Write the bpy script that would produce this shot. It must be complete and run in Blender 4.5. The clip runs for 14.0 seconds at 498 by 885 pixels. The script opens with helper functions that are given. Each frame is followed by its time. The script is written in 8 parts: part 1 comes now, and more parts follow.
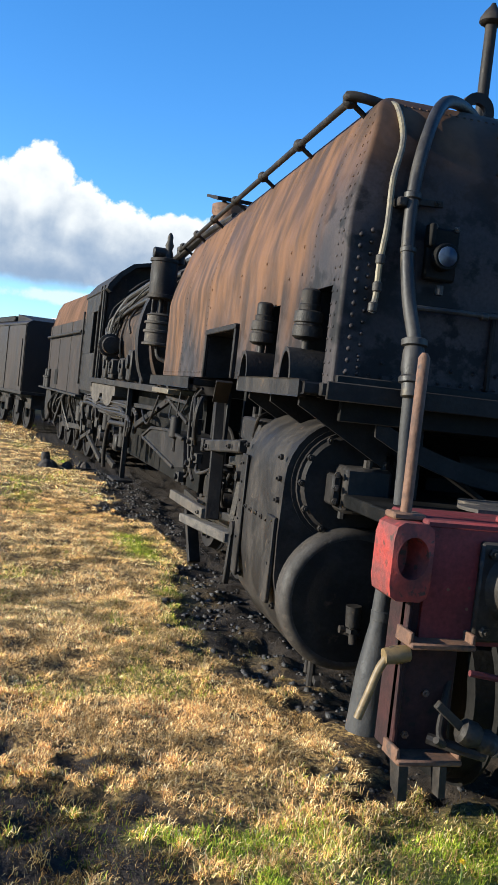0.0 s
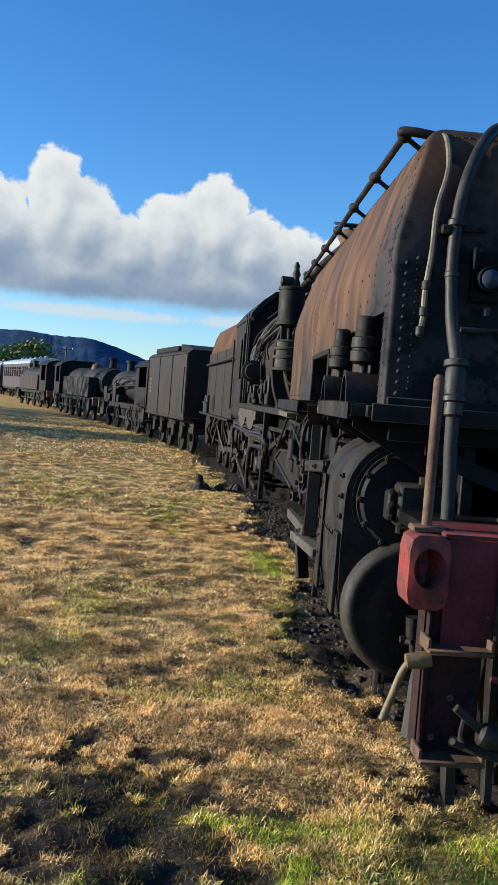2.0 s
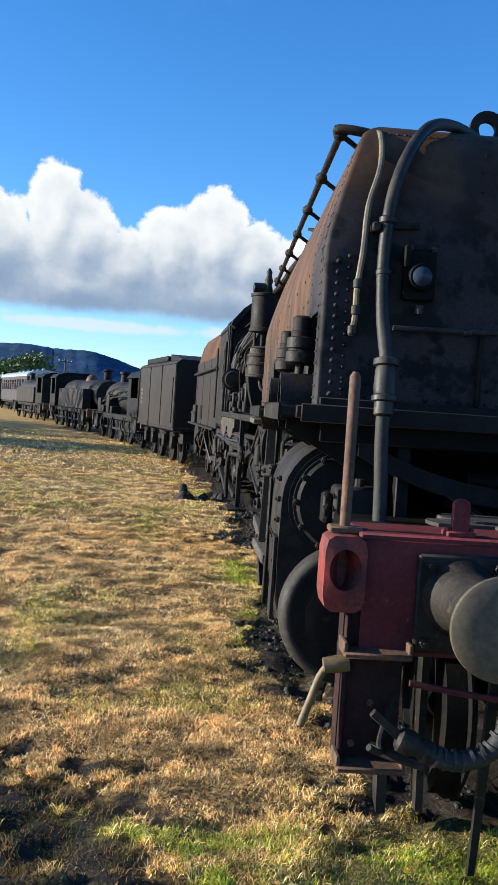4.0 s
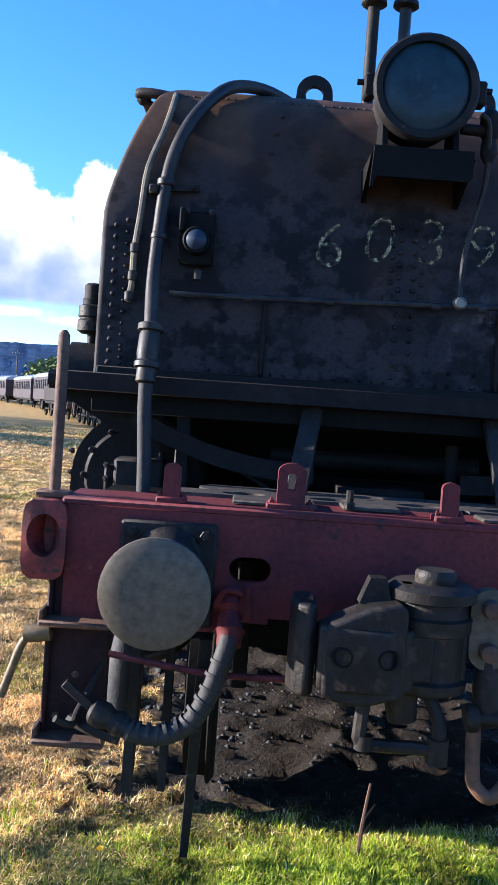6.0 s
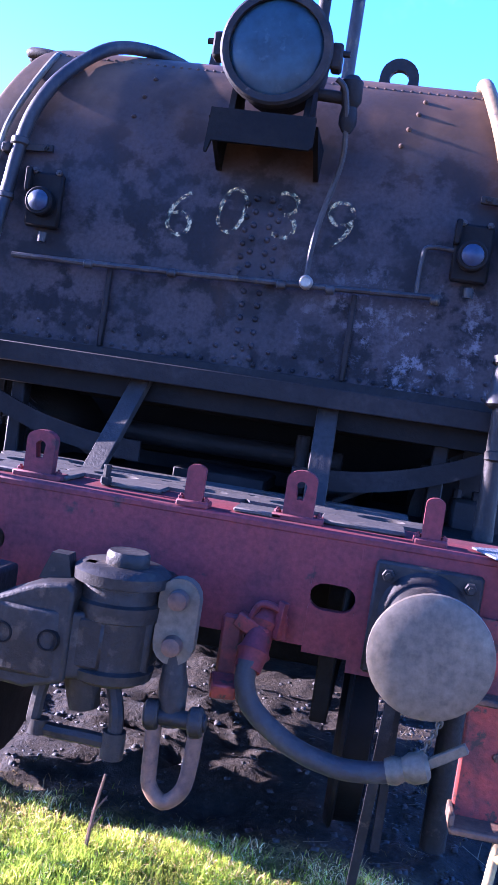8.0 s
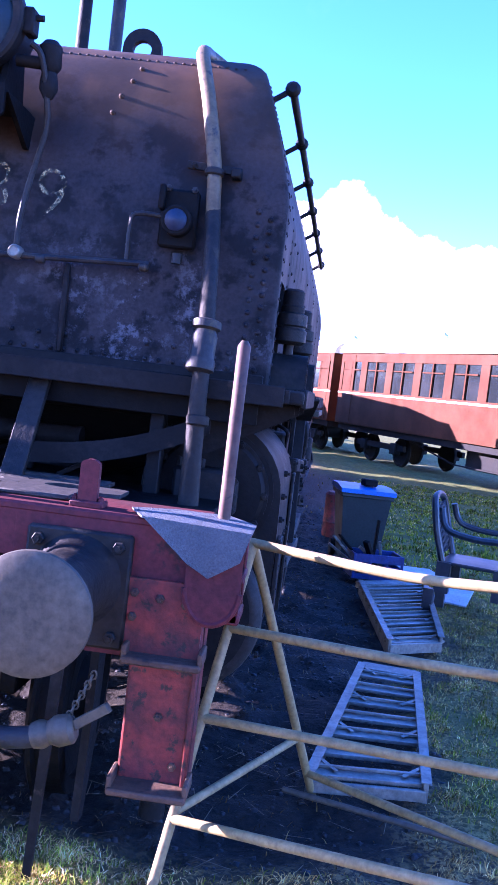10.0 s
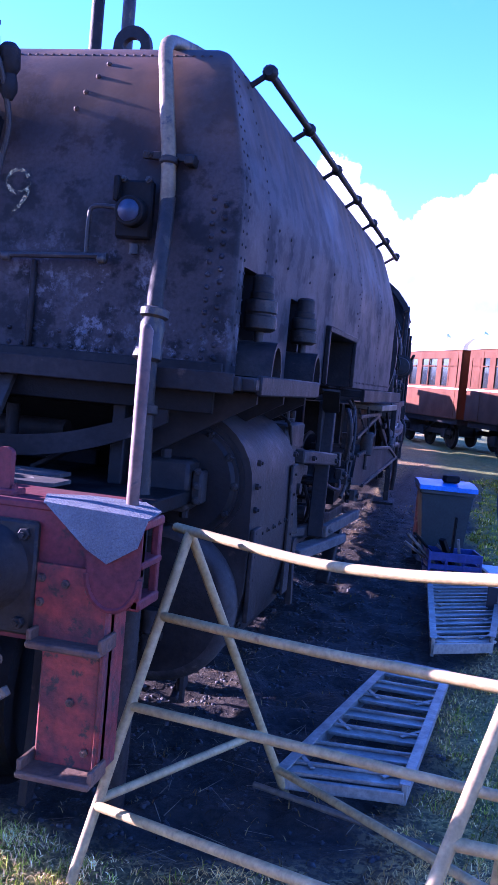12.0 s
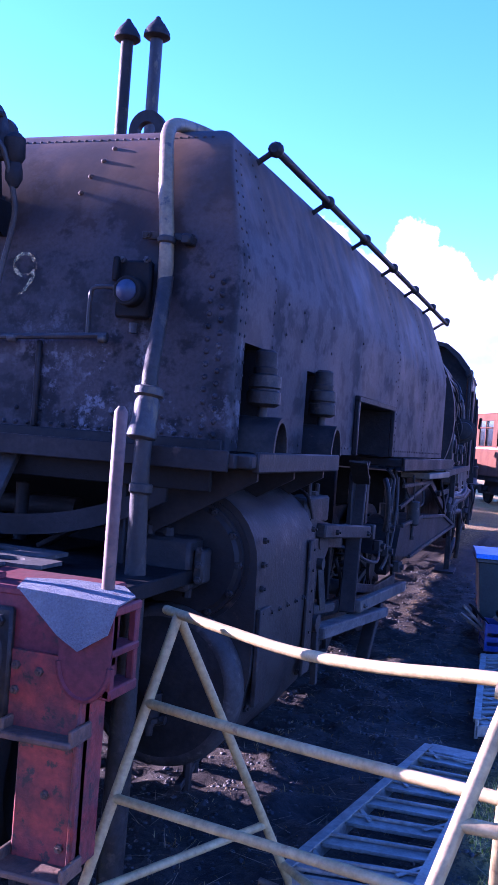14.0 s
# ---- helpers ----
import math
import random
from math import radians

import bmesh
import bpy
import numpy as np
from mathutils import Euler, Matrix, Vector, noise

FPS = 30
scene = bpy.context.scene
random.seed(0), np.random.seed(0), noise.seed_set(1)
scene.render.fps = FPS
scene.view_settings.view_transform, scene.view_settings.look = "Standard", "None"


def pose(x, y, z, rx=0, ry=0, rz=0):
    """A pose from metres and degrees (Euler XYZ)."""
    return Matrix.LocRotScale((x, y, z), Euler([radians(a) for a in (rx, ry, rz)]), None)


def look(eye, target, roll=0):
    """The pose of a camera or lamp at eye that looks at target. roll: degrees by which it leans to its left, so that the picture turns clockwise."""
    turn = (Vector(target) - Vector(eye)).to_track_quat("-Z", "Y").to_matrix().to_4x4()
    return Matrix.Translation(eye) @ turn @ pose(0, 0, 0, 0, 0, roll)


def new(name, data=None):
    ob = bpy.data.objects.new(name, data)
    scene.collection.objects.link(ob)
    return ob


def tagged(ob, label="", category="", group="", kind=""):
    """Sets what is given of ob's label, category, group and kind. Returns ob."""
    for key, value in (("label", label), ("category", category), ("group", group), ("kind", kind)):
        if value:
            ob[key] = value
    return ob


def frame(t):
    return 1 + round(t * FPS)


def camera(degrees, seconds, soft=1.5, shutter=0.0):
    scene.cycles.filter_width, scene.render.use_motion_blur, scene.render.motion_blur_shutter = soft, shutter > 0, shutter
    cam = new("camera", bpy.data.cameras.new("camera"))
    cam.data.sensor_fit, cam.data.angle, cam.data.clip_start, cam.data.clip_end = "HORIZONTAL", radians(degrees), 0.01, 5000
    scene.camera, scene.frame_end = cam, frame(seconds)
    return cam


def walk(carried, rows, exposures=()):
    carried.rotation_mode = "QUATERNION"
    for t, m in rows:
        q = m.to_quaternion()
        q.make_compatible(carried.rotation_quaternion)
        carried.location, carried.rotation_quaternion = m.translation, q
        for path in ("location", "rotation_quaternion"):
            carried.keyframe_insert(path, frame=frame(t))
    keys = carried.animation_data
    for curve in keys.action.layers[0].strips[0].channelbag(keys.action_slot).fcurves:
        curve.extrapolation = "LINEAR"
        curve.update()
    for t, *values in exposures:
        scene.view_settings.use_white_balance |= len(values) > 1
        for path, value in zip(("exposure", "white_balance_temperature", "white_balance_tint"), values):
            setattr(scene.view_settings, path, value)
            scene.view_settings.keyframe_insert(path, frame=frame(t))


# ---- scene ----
EXPOSURES = [(0.0, 1.25, 6500, 5), (0.5, 1.25, 6500, 5), (1.0, 1.0, 6500, 5), (1.5, 0.6, 6500, 5), (2.0, 0.8, 6500, 5), (2.5, 1.1, 6500, 5), (5.0, 0.95, 6400, 7), (5.5, 0.75, 6300, 9), (6.0, 1.7, 6100, 16),
             (6.5, 2.4, 5800, 26), (7.0, 2.8, 5500, 38), (7.5, 2.9, 5400, 42), (8.5, 3.25, 5350, 55), (9.2, 3.15, 5350, 57), (11.3, 2.6, 5300, 62), (12.0, 2.65, 5300, 63), (12.6, 2.8, 5300, 64), (13.3, 2.85, 5300, 65), (14.0, 2.6, 5300, 65)]
cam = camera(30.0, 14.0)
PATH = [
    (0, (-2.651, -2.924, 1.580), (-1.906, -0.022, 1.420), 6.35),
    (0.5, (-2.466, -3.039, 1.612), (-1.960, -0.087, 1.432), 5.59),
    (1, (-2.363, -3.082, 1.614), (-2.210, -0.091, 1.446), 4.52),
    (1.5, (-2.256, -3.206, 1.627), (-2.166, -0.211, 1.472), 4.40),
    (2, (-2.169, -3.316, 1.648), (-1.994, -0.324, 1.502), 4.45),
    (2.5, (-2.132, -3.329, 1.637), (-1.903, -0.342, 1.489), 4.33),
    (2.7, (-2.118, -3.345, 1.648), (-1.878, -0.359, 1.491), 4.05),
    (4.8, (-1.449, -3.223, 1.601), (-1.506, -0.225, 1.506), 3.65),
    (5, (-1.320, -3.296, 1.591), (-1.486, -0.303, 1.471), 3.94),
    (5.5, (-0.980, -3.238, 1.554), (-1.081, -0.242, 1.427), 4.00),
    (6, (-0.649, -3.173, 1.563), (-0.619, -0.175, 1.449), 4.08),
    (6.5, (-0.317, -3.140, 1.586), (-0.505, -0.153, 1.383), 5.53),
    (7, (-0.002, -2.959, 1.567), (-0.378, 0.012, 1.387), 7.27),
    (7.5, (0.314, -2.892, 1.574), (-0.063, 0.082, 1.461), 8.09),
    (8, (0.646, -2.907, 1.619), (0.239, 0.060, 1.445), 8.58),
    (8.5, (0.896, -2.847, 1.609), (0.562, 0.130, 1.449), 8.12),
    (9, (1.104, -2.789, 1.648), (0.879, 0.198, 1.489), 7.13),
    (9.2, (1.183, -2.802, 1.631), (0.985, 0.188, 1.483), 6.86),
    (11.3, (2.118, -2.725, 1.629), (1.683, 0.236, 1.424), 6.07),
    (11.5, (2.188, -2.712, 1.634), (1.676, 0.237, 1.428), 5.83),
    (12, (2.270, -2.618, 1.643), (1.587, 0.296, 1.444), 5.25),
    (12.5, (2.353, -2.513, 1.664), (1.522, 0.363, 1.477), 4.93),
    (13, (2.477, -2.465, 1.684), (1.486, 0.364, 1.570), 4.38),
    (13.5, (2.529, -2.461, 1.708), (1.518, 0.364, 1.679), 4.23),
    (14, (2.555, -2.461, 1.718), (1.600, 0.383, 1.703), 4.29),
]
walk(cam, [(t, look(eye, to, roll)) for t, eye, to, roll in PATH],
     exposures=EXPOSURES)

# ---- world, sun ----
SUN_FROM = Vector((-2.4, 0.2, 0.64)).normalized()
world = bpy.data.worlds.new("sky")
scene.world = world
world.use_nodes = True


def build_sky():
    """Clear winter sky with a bank of cumulus over the horizon."""
    nt = world.node_tree
    nt.nodes.clear()
    N, L = nt.nodes.new, nt.links.new
    out = N("ShaderNodeOutputWorld")
    bg = N("ShaderNodeBackground")
    bg.inputs["Strength"].default_value = 0.09
    sky = N("ShaderNodeTexSky")
    sky.sky_type = "NISHITA"
    sky.sun_disc = False
    sky.sun_elevation = math.asin(SUN_FROM.z)
    sky.sun_rotation = math.atan2(SUN_FROM.x, SUN_FROM.y)
    sky.altitude = 600
    sky.air_density, sky.dust_density, sky.ozone_density = 1.0, 0.2, 3.0
    hs = N("ShaderNodeHueSaturation")
    hs.inputs["Saturation"].default_value = 1.15
    clear = N("ShaderNodeMix")
    clear.data_type, clear.blend_type = "RGBA", "MULTIPLY"
    clear.inputs[0].default_value = 1.0
    clear.inputs[7].default_value = (1.02, 1.15, 1.42, 1)
    L(sky.outputs["Color"], clear.inputs[6])
    L(clear.outputs[2], hs.inputs["Color"])

    def op(kind, a, b=None, c=None):
        x = N("ShaderNodeMath")
        x.operation = kind
        for i, s in enumerate((a, b, c)):
            if s is None:
                continue
            if isinstance(s, (int, float)):
                x.inputs[i].default_value = s
            else:
                L(s, x.inputs[i])
        return x.outputs[0]

    def ramp(src, lo, hi, t0=0.0, t1=1.0):
        r = N("ShaderNodeMapRange")
        r.interpolation_type = "SMOOTHSTEP"
        for k, s in (("From Min", lo), ("From Max", hi), ("To Min", t0), ("To Max", t1)):
            r.inputs[k].default_value = s
        L(src, r.inputs["Value"])
        return r.outputs["Result"]

    tc = N("ShaderNodeTexCoord")
    sp = N("ShaderNodeSeparateXYZ")
    L(tc.outputs["Generated"], sp.inputs[0])
    az = op("MULTIPLY", op("ARCTAN2", sp.outputs["X"], sp.outputs["Y"]), 57.2958)
    el = op("MULTIPLY", op("ARCSINE", sp.outputs["Z"]), 57.2958)
    pos = N("ShaderNodeCombineXYZ")
    L(az, pos.inputs[0])
    L(el, pos.inputs[1])

    def shifted(da, de):
        v = N("ShaderNodeVectorMath")
        v.operation = "ADD"
        L(pos.outputs[0], v.inputs[0])
        v.inputs[1].default_value = (da, de, 0)
        return v.outputs[0]

    def noise_at(scale, det, rough=0.6, off=0.0, at=None):
        n = N("ShaderNodeTexNoise")
        n.inputs["Scale"].default_value, n.inputs["Detail"].default_value, n.inputs["Roughness"].default_value = scale, det, rough
        mp = N("ShaderNodeMapping")
        mp.inputs["Location"].default_value = (off, off * 0.7, 0)
        L(at or pos.outputs[0], mp.inputs["Vector"])
        L(mp.outputs["Vector"], n.inputs["Vector"])
        return n.outputs["Fac"]

    def lobes(rows, at=None):
        best = None
        for a, e, ra, re in rows:
            v = N("ShaderNodeVectorMath")
            v.operation = "SUBTRACT"
            L(at or pos.outputs[0], v.inputs[0])
            v.inputs[1].default_value = (a, e, 0)
            w = N("ShaderNodeVectorMath")
            w.operation = "MULTIPLY"
            L(v.outputs[0], w.inputs[0])
            w.inputs[1].default_value = (1 / ra, 1 / re, 0)
            ln = N("ShaderNodeVectorMath")
            ln.operation = "LENGTH"
            L(w.outputs[0], ln.inputs[0])
            f = op("SUBTRACT", 1.0, ln.outputs["Value"])
            best = f if best is None else op("MAXIMUM", best, f)
        return best

    HEAPS = [(-33, 9, 6, 4.5), (-25.5, 8.5, 4.5, 4.0), (-20, 9.0, 3.2, 3.4), (-16, 9.6, 3.8, 4.4), (-13, 8.2, 3.0, 4.0), (-9.3, 10.4, 1.9, 3.8), (-8.0, 9.0, 2.8, 3.6),
             (-5.0, 7.8, 3.0, 2.6), (-2.4, 8.8, 2.4, 3.4), (0.3, 9.6, 2.7, 3.6), (2.4, 8.6, 2.4, 3.0), (5.2, 7.6, 3.0, 2.9), (8.8, 7.6, 3.4, 2.7), (13, 8, 4, 3.2), (19, 8, 5, 3.6), (28, 9, 7, 4.5), (40, 9, 8, 5), (-18, 6.6, 9, 2.4), (-8, 6.6, 8, 2.2), (0, 6.6, 7, 2.2), (9, 6.6, 8, 2.2)]
    heaps = lobes(HEAPS)
    rag = op("MULTIPLY_ADD", noise_at(0.6, 10, 0.66), 1.7, -0.85)
    dens = op("ADD", op("MULTIPLY", heaps, 1.5), op("MULTIPLY", rag, 0.62))
    base = ramp(op("ADD", el, op("MULTIPLY", noise_at(0.45, 6, 0.6, 20), 1.0)), 5.2, 6.1)
    cover = op("MULTIPLY", ramp(dens, 0.02, 0.22), base)
    strips = lobes([(-7, 4.35, 8, 0.55), (-16, 4.7, 6, 0.5), (3, 4.4, 5, 0.6), (12, 4.5, 7, 0.6), (-28, 4.6, 8, 0.6)])
    veil = ramp(op("ADD", strips, op("MULTIPLY", rag, 0.7)), 0.1, 0.55, 0, 0.75)
    wisps = op("MULTIPLY", ramp(noise_at(0.06, 8, 0.6, 60), 0.6, 0.8, 0, 0.35), ramp(el, 18, 34))
    # flanks towards the sun are white, bases and lee sides grey
    def billow(at=None):
        return op("ADD", op("MULTIPLY", lobes(HEAPS, at), 0.75), op("MULTIPLY", noise_at(0.5, 7, 0.55, 0.0, at), 0.9))

    slope = op("SUBTRACT", billow(), billow(shifted(-0.7, 0.8)))
    lit = op("ADD", op("MULTIPLY", slope, 0.75), op("MULTIPLY", ramp(el, 5.8, 11.0), 0.62))
    lit = op("ADD", lit, op("MULTIPLY", ramp(dens, 0.7, 0.1), 0.3))
    shade = N("ShaderNodeMix")
    shade.data_type = "RGBA"
    L(ramp(lit, -0.3, 1.15), shade.inputs[0])
    shade.inputs[6].default_value, shade.inputs[7].default_value = (1.5, 2.05, 3.0, 1), (5.4, 5.4, 5.5, 1)

    def over(f, a, b):
        x = N("ShaderNodeMix")
        x.data_type = "RGBA"
        L(f, x.inputs[0])
        L(a, x.inputs[6])
        if isinstance(b, tuple):
            x.inputs[7].default_value = b
        else:
            L(b, x.inputs[7])
        return x.outputs[2]

    col = over(veil, hs.outputs["Color"], (4.3, 4.7, 5.2, 1))
    col = over(cover, col, shade.outputs[2])
    col = over(wisps, col, (6.5, 7.2, 8.2, 1))
    L(col, bg.inputs["Color"])
    L(bg.outputs["Background"], out.inputs["Surface"])


build_sky()
sun = new("sun", bpy.data.lights.new("sun", "SUN"))
sun.data.energy = 5.0
sun.data.angle = radians(0.53)
sun.data.color = (1.0, 0.93, 0.82)
sun.rotation_euler = (-SUN_FROM).to_track_quat("-Z", "Y").to_euler()


# ---- mesh helpers ----
class Shape:
    """Collects vertices and faces of one part."""

    def __init__(self, m=None):
        self.v, self.f, self.m = [], [], m or Matrix()

    def add(self, verts, faces, m=None):
        n = len(self.v)
        k = self.m @ m if m else self.m
        self.v += [k @ Vector(p) for p in verts]
        self.f += [tuple(i + n for i in q) for q in faces]
        return self

    def box(self, x0, x1, y0, y1, z0, z1, b=0.006, m=None):
        lo, hi = (x0, y0, z0), (x1, y1, z1)
        b = min(b, *(0.3 * abs(hi[i] - lo[i]) for i in range(3)))
        verts, at = [], {}
        for c in range(8):
            s = [(c >> i) & 1 for i in range(3)]
            for ax in range(3):
                p = []
                for i in range(3):
                    e = hi[i] if s[i] else lo[i]
                    p.append(e if i == ax else e + (-b if s[i] else b))
                at[(c, ax)] = len(verts)
                verts.append(p)
        faces = []
        for ax in range(3):
            u, w = (ax + 1) % 3, (ax + 2) % 3
            for side in range(2):
                base = side << ax
                q = [base, base | 1 << u, base | 1 << u | 1 << w, base | 1 << w]
                q = [at[(c, ax)] for c in q]
                faces.append(q if side else q[::-1])
            for k in range(4):
                base = (k & 1) << u | (k >> 1) << w
                c0, c1 = base, base | 1 << ax
                q = [at[(c0, u)], at[(c1, u)], at[(c1, w)], at[(c0, w)]]
                faces.append(q)
        for c in range(8):
            faces.append([at[(c, 0)], at[(c, 1)], at[(c, 2)]])
        return self.add(verts, faces, m)

    def lathe(self, p0, p1, prof, n=20, m=None):
        """prof: (along 0..1, radius) from p0 to p1; closed at both ends."""
        p0, p1 = Vector(p0), Vector(p1)
        d = p1 - p0
        q = d.to_track_quat("Z", "Y")
        a, c = q @ Vector((1, 0, 0)), q @ Vector((0, 1, 0))
        verts, faces = [], []
        for t, r in prof:
            for i in range(n):
                g = 2 * math.pi * i / n
                verts.append(p0 + d * t + (a * math.cos(g) + c * math.sin(g)) * max(r, 1e-4))
        for k in range(len(prof) - 1):
            for i in range(n):
                j = (i + 1) % n
                faces.append((k * n + i, k * n + j, k * n + n + j, k * n + n + i))
        faces.append(tuple(range(n))[::-1])
        faces.append(tuple(range((len(prof) - 1) * n, len(prof) * n)))
        return self.add(verts, faces, m)

    def cyl(self, p0, p1, r, r1=None, n=16, b=0.0, m=None):
        r1 = r if r1 is None else r1
        ln = max((Vector(p1) - Vector(p0)).length, 1e-5)
        t = min(b / ln, 0.4)
        prof = [(0, r - b), (t, r), (1 - t, r1), (1, r1 - b)] if b else [(0, r), (1, r1)]
        return self.lathe(p0, p1, prof, n, m)

    def tube(self, pts, r, n=8, sub=4, m=None, rings=None):
        pts = [Vector(p) for p in pts]
        path, rad = [], []
        rr = r if isinstance(r, (list, tuple)) else [r] * len(pts)
        for i in range(len(pts) - 1):
            a, b, c, d = pts[max(i - 1, 0)], pts[i], pts[i + 1], pts[min(i + 2, len(pts) - 1)]
            for k in range(sub):
                t = k / sub
                path.append(0.5 * ((2 * b) + (c - a) * t + (2 * a - 5 * b + 4 * c - d) * t * t + (3 * b - a - 3 * c + d) * t ** 3))
                rad.append(rr[i] + (rr[i + 1] - rr[i]) * t)
        path.append(pts[-1])
        rad.append(rr[-1])
        tan = [(path[min(i + 1, len(path) - 1)] - path[max(i - 1, 0)]).normalized() for i in range(len(path))]
        u = tan[0].orthogonal().normalized()
        verts, faces = [], []
        for i, p in enumerate(path):
            u = (u - tan[i] * u.dot(tan[i])).normalized()
            w = tan[i].cross(u)
            for k in range(n):
                g = 2 * math.pi * k / n
                verts.append(p + (u * math.cos(g) + w * math.sin(g)) * rad[i])
        for i in range(len(path) - 1):
            for k in range(n):
                j = (k + 1) % n
                faces.append((i * n + k, i * n + j, i * n + n + j, i * n + n + k))
        faces.append(tuple(range(n))[::-1])
        faces.append(tuple(range(len(path) * n - n, len(path) * n)))
        return self.add(verts, faces, m)

    def prism(self, prof, ax, d0, d1, m=None):
        """Extrudes a polygon along ax from d0 to d1; prof in the other two axes, in order."""
        def put(p, d):
            q = list(p)
            q.insert("xyz".index(ax), d)
            return q
        n = len(prof)
        verts = [put(p, d0) for p in prof] + [put(p, d1) for p in prof]
        faces = [tuple(range(n))[::-1], tuple(range(n, 2 * n))]
        faces += [(i, (i + 1) % n, n + (i + 1) % n, n + i) for i in range(n)]
        return self.add(verts, faces, m)

    def bar(self, p0, p1, w, h, m=None):
        """A flat bar from p0 to p1, w across and h high."""
        p0, p1 = Vector(p0), Vector(p1)
        q = (p1 - p0).to_track_quat("Y", "Z").to_matrix().to_4x4()
        k = Matrix.Translation(p0) @ q
        return self.box(-w / 2, w / 2, 0, (p1 - p0).length, -h / 2, h / 2, min(w, h) * 0.12, (m @ k) if m else k)

    def dome(self, p, nrm, r, h=0.6, n=7):
        p, nrm = Vector(p), Vector(nrm).normalized()
        return self.lathe(p - nrm * r * 0.2, p + nrm * r * h, [(0, r), (0.35, r), (0.75, r * 0.72), (1, r * 0.3)], n)

    def hexbolt(self, p, nrm, r):
        p, nrm = Vector(p), Vector(nrm).normalized()
        self.lathe(p - nrm * r * 0.2, p + nrm * r * 0.9, [(0, r), (0.85, r), (1, r * 0.85)], 6)
        return self.lathe(p, p + nrm * r * 1.5, [(0, r * 0.5), (1, r * 0.45)], 6)


def part(name, shape, material, parent=None, label="", angle=38):
    me = bpy.data.meshes.new(name)
    me.from_pydata([tuple(v) for v in shape.v], [], shape.f)
    bm = bmesh.new()
    bm.from_mesh(me)
    bmesh.ops.recalc_face_normals(bm, faces=bm.faces)
    bm.to_mesh(me)
    bm.free()
    me.polygons.foreach_set("use_smooth", [True] * len(me.polygons))
    me.set_sharp_from_angle(angle=radians(angle))
    me.materials.append(material)
    ob = new(name, me)
    if parent:
        ob.parent = parent
    if label:
        tagged(ob, label)
    return ob


def thing(name, label, category, m=None, group="", kind=""):
    ob = new(name)
    ob.empty_display_size = 0.2
    ob.matrix_basis = m or Matrix()
    return tagged(ob, label, category, group, kind)


def share(ob, name, m, parent=None):
    """Another object on the mesh of ob."""
    c = new(name, ob.data)
    c.parent = parent or ob.parent
    c.matrix_basis = m
    return c


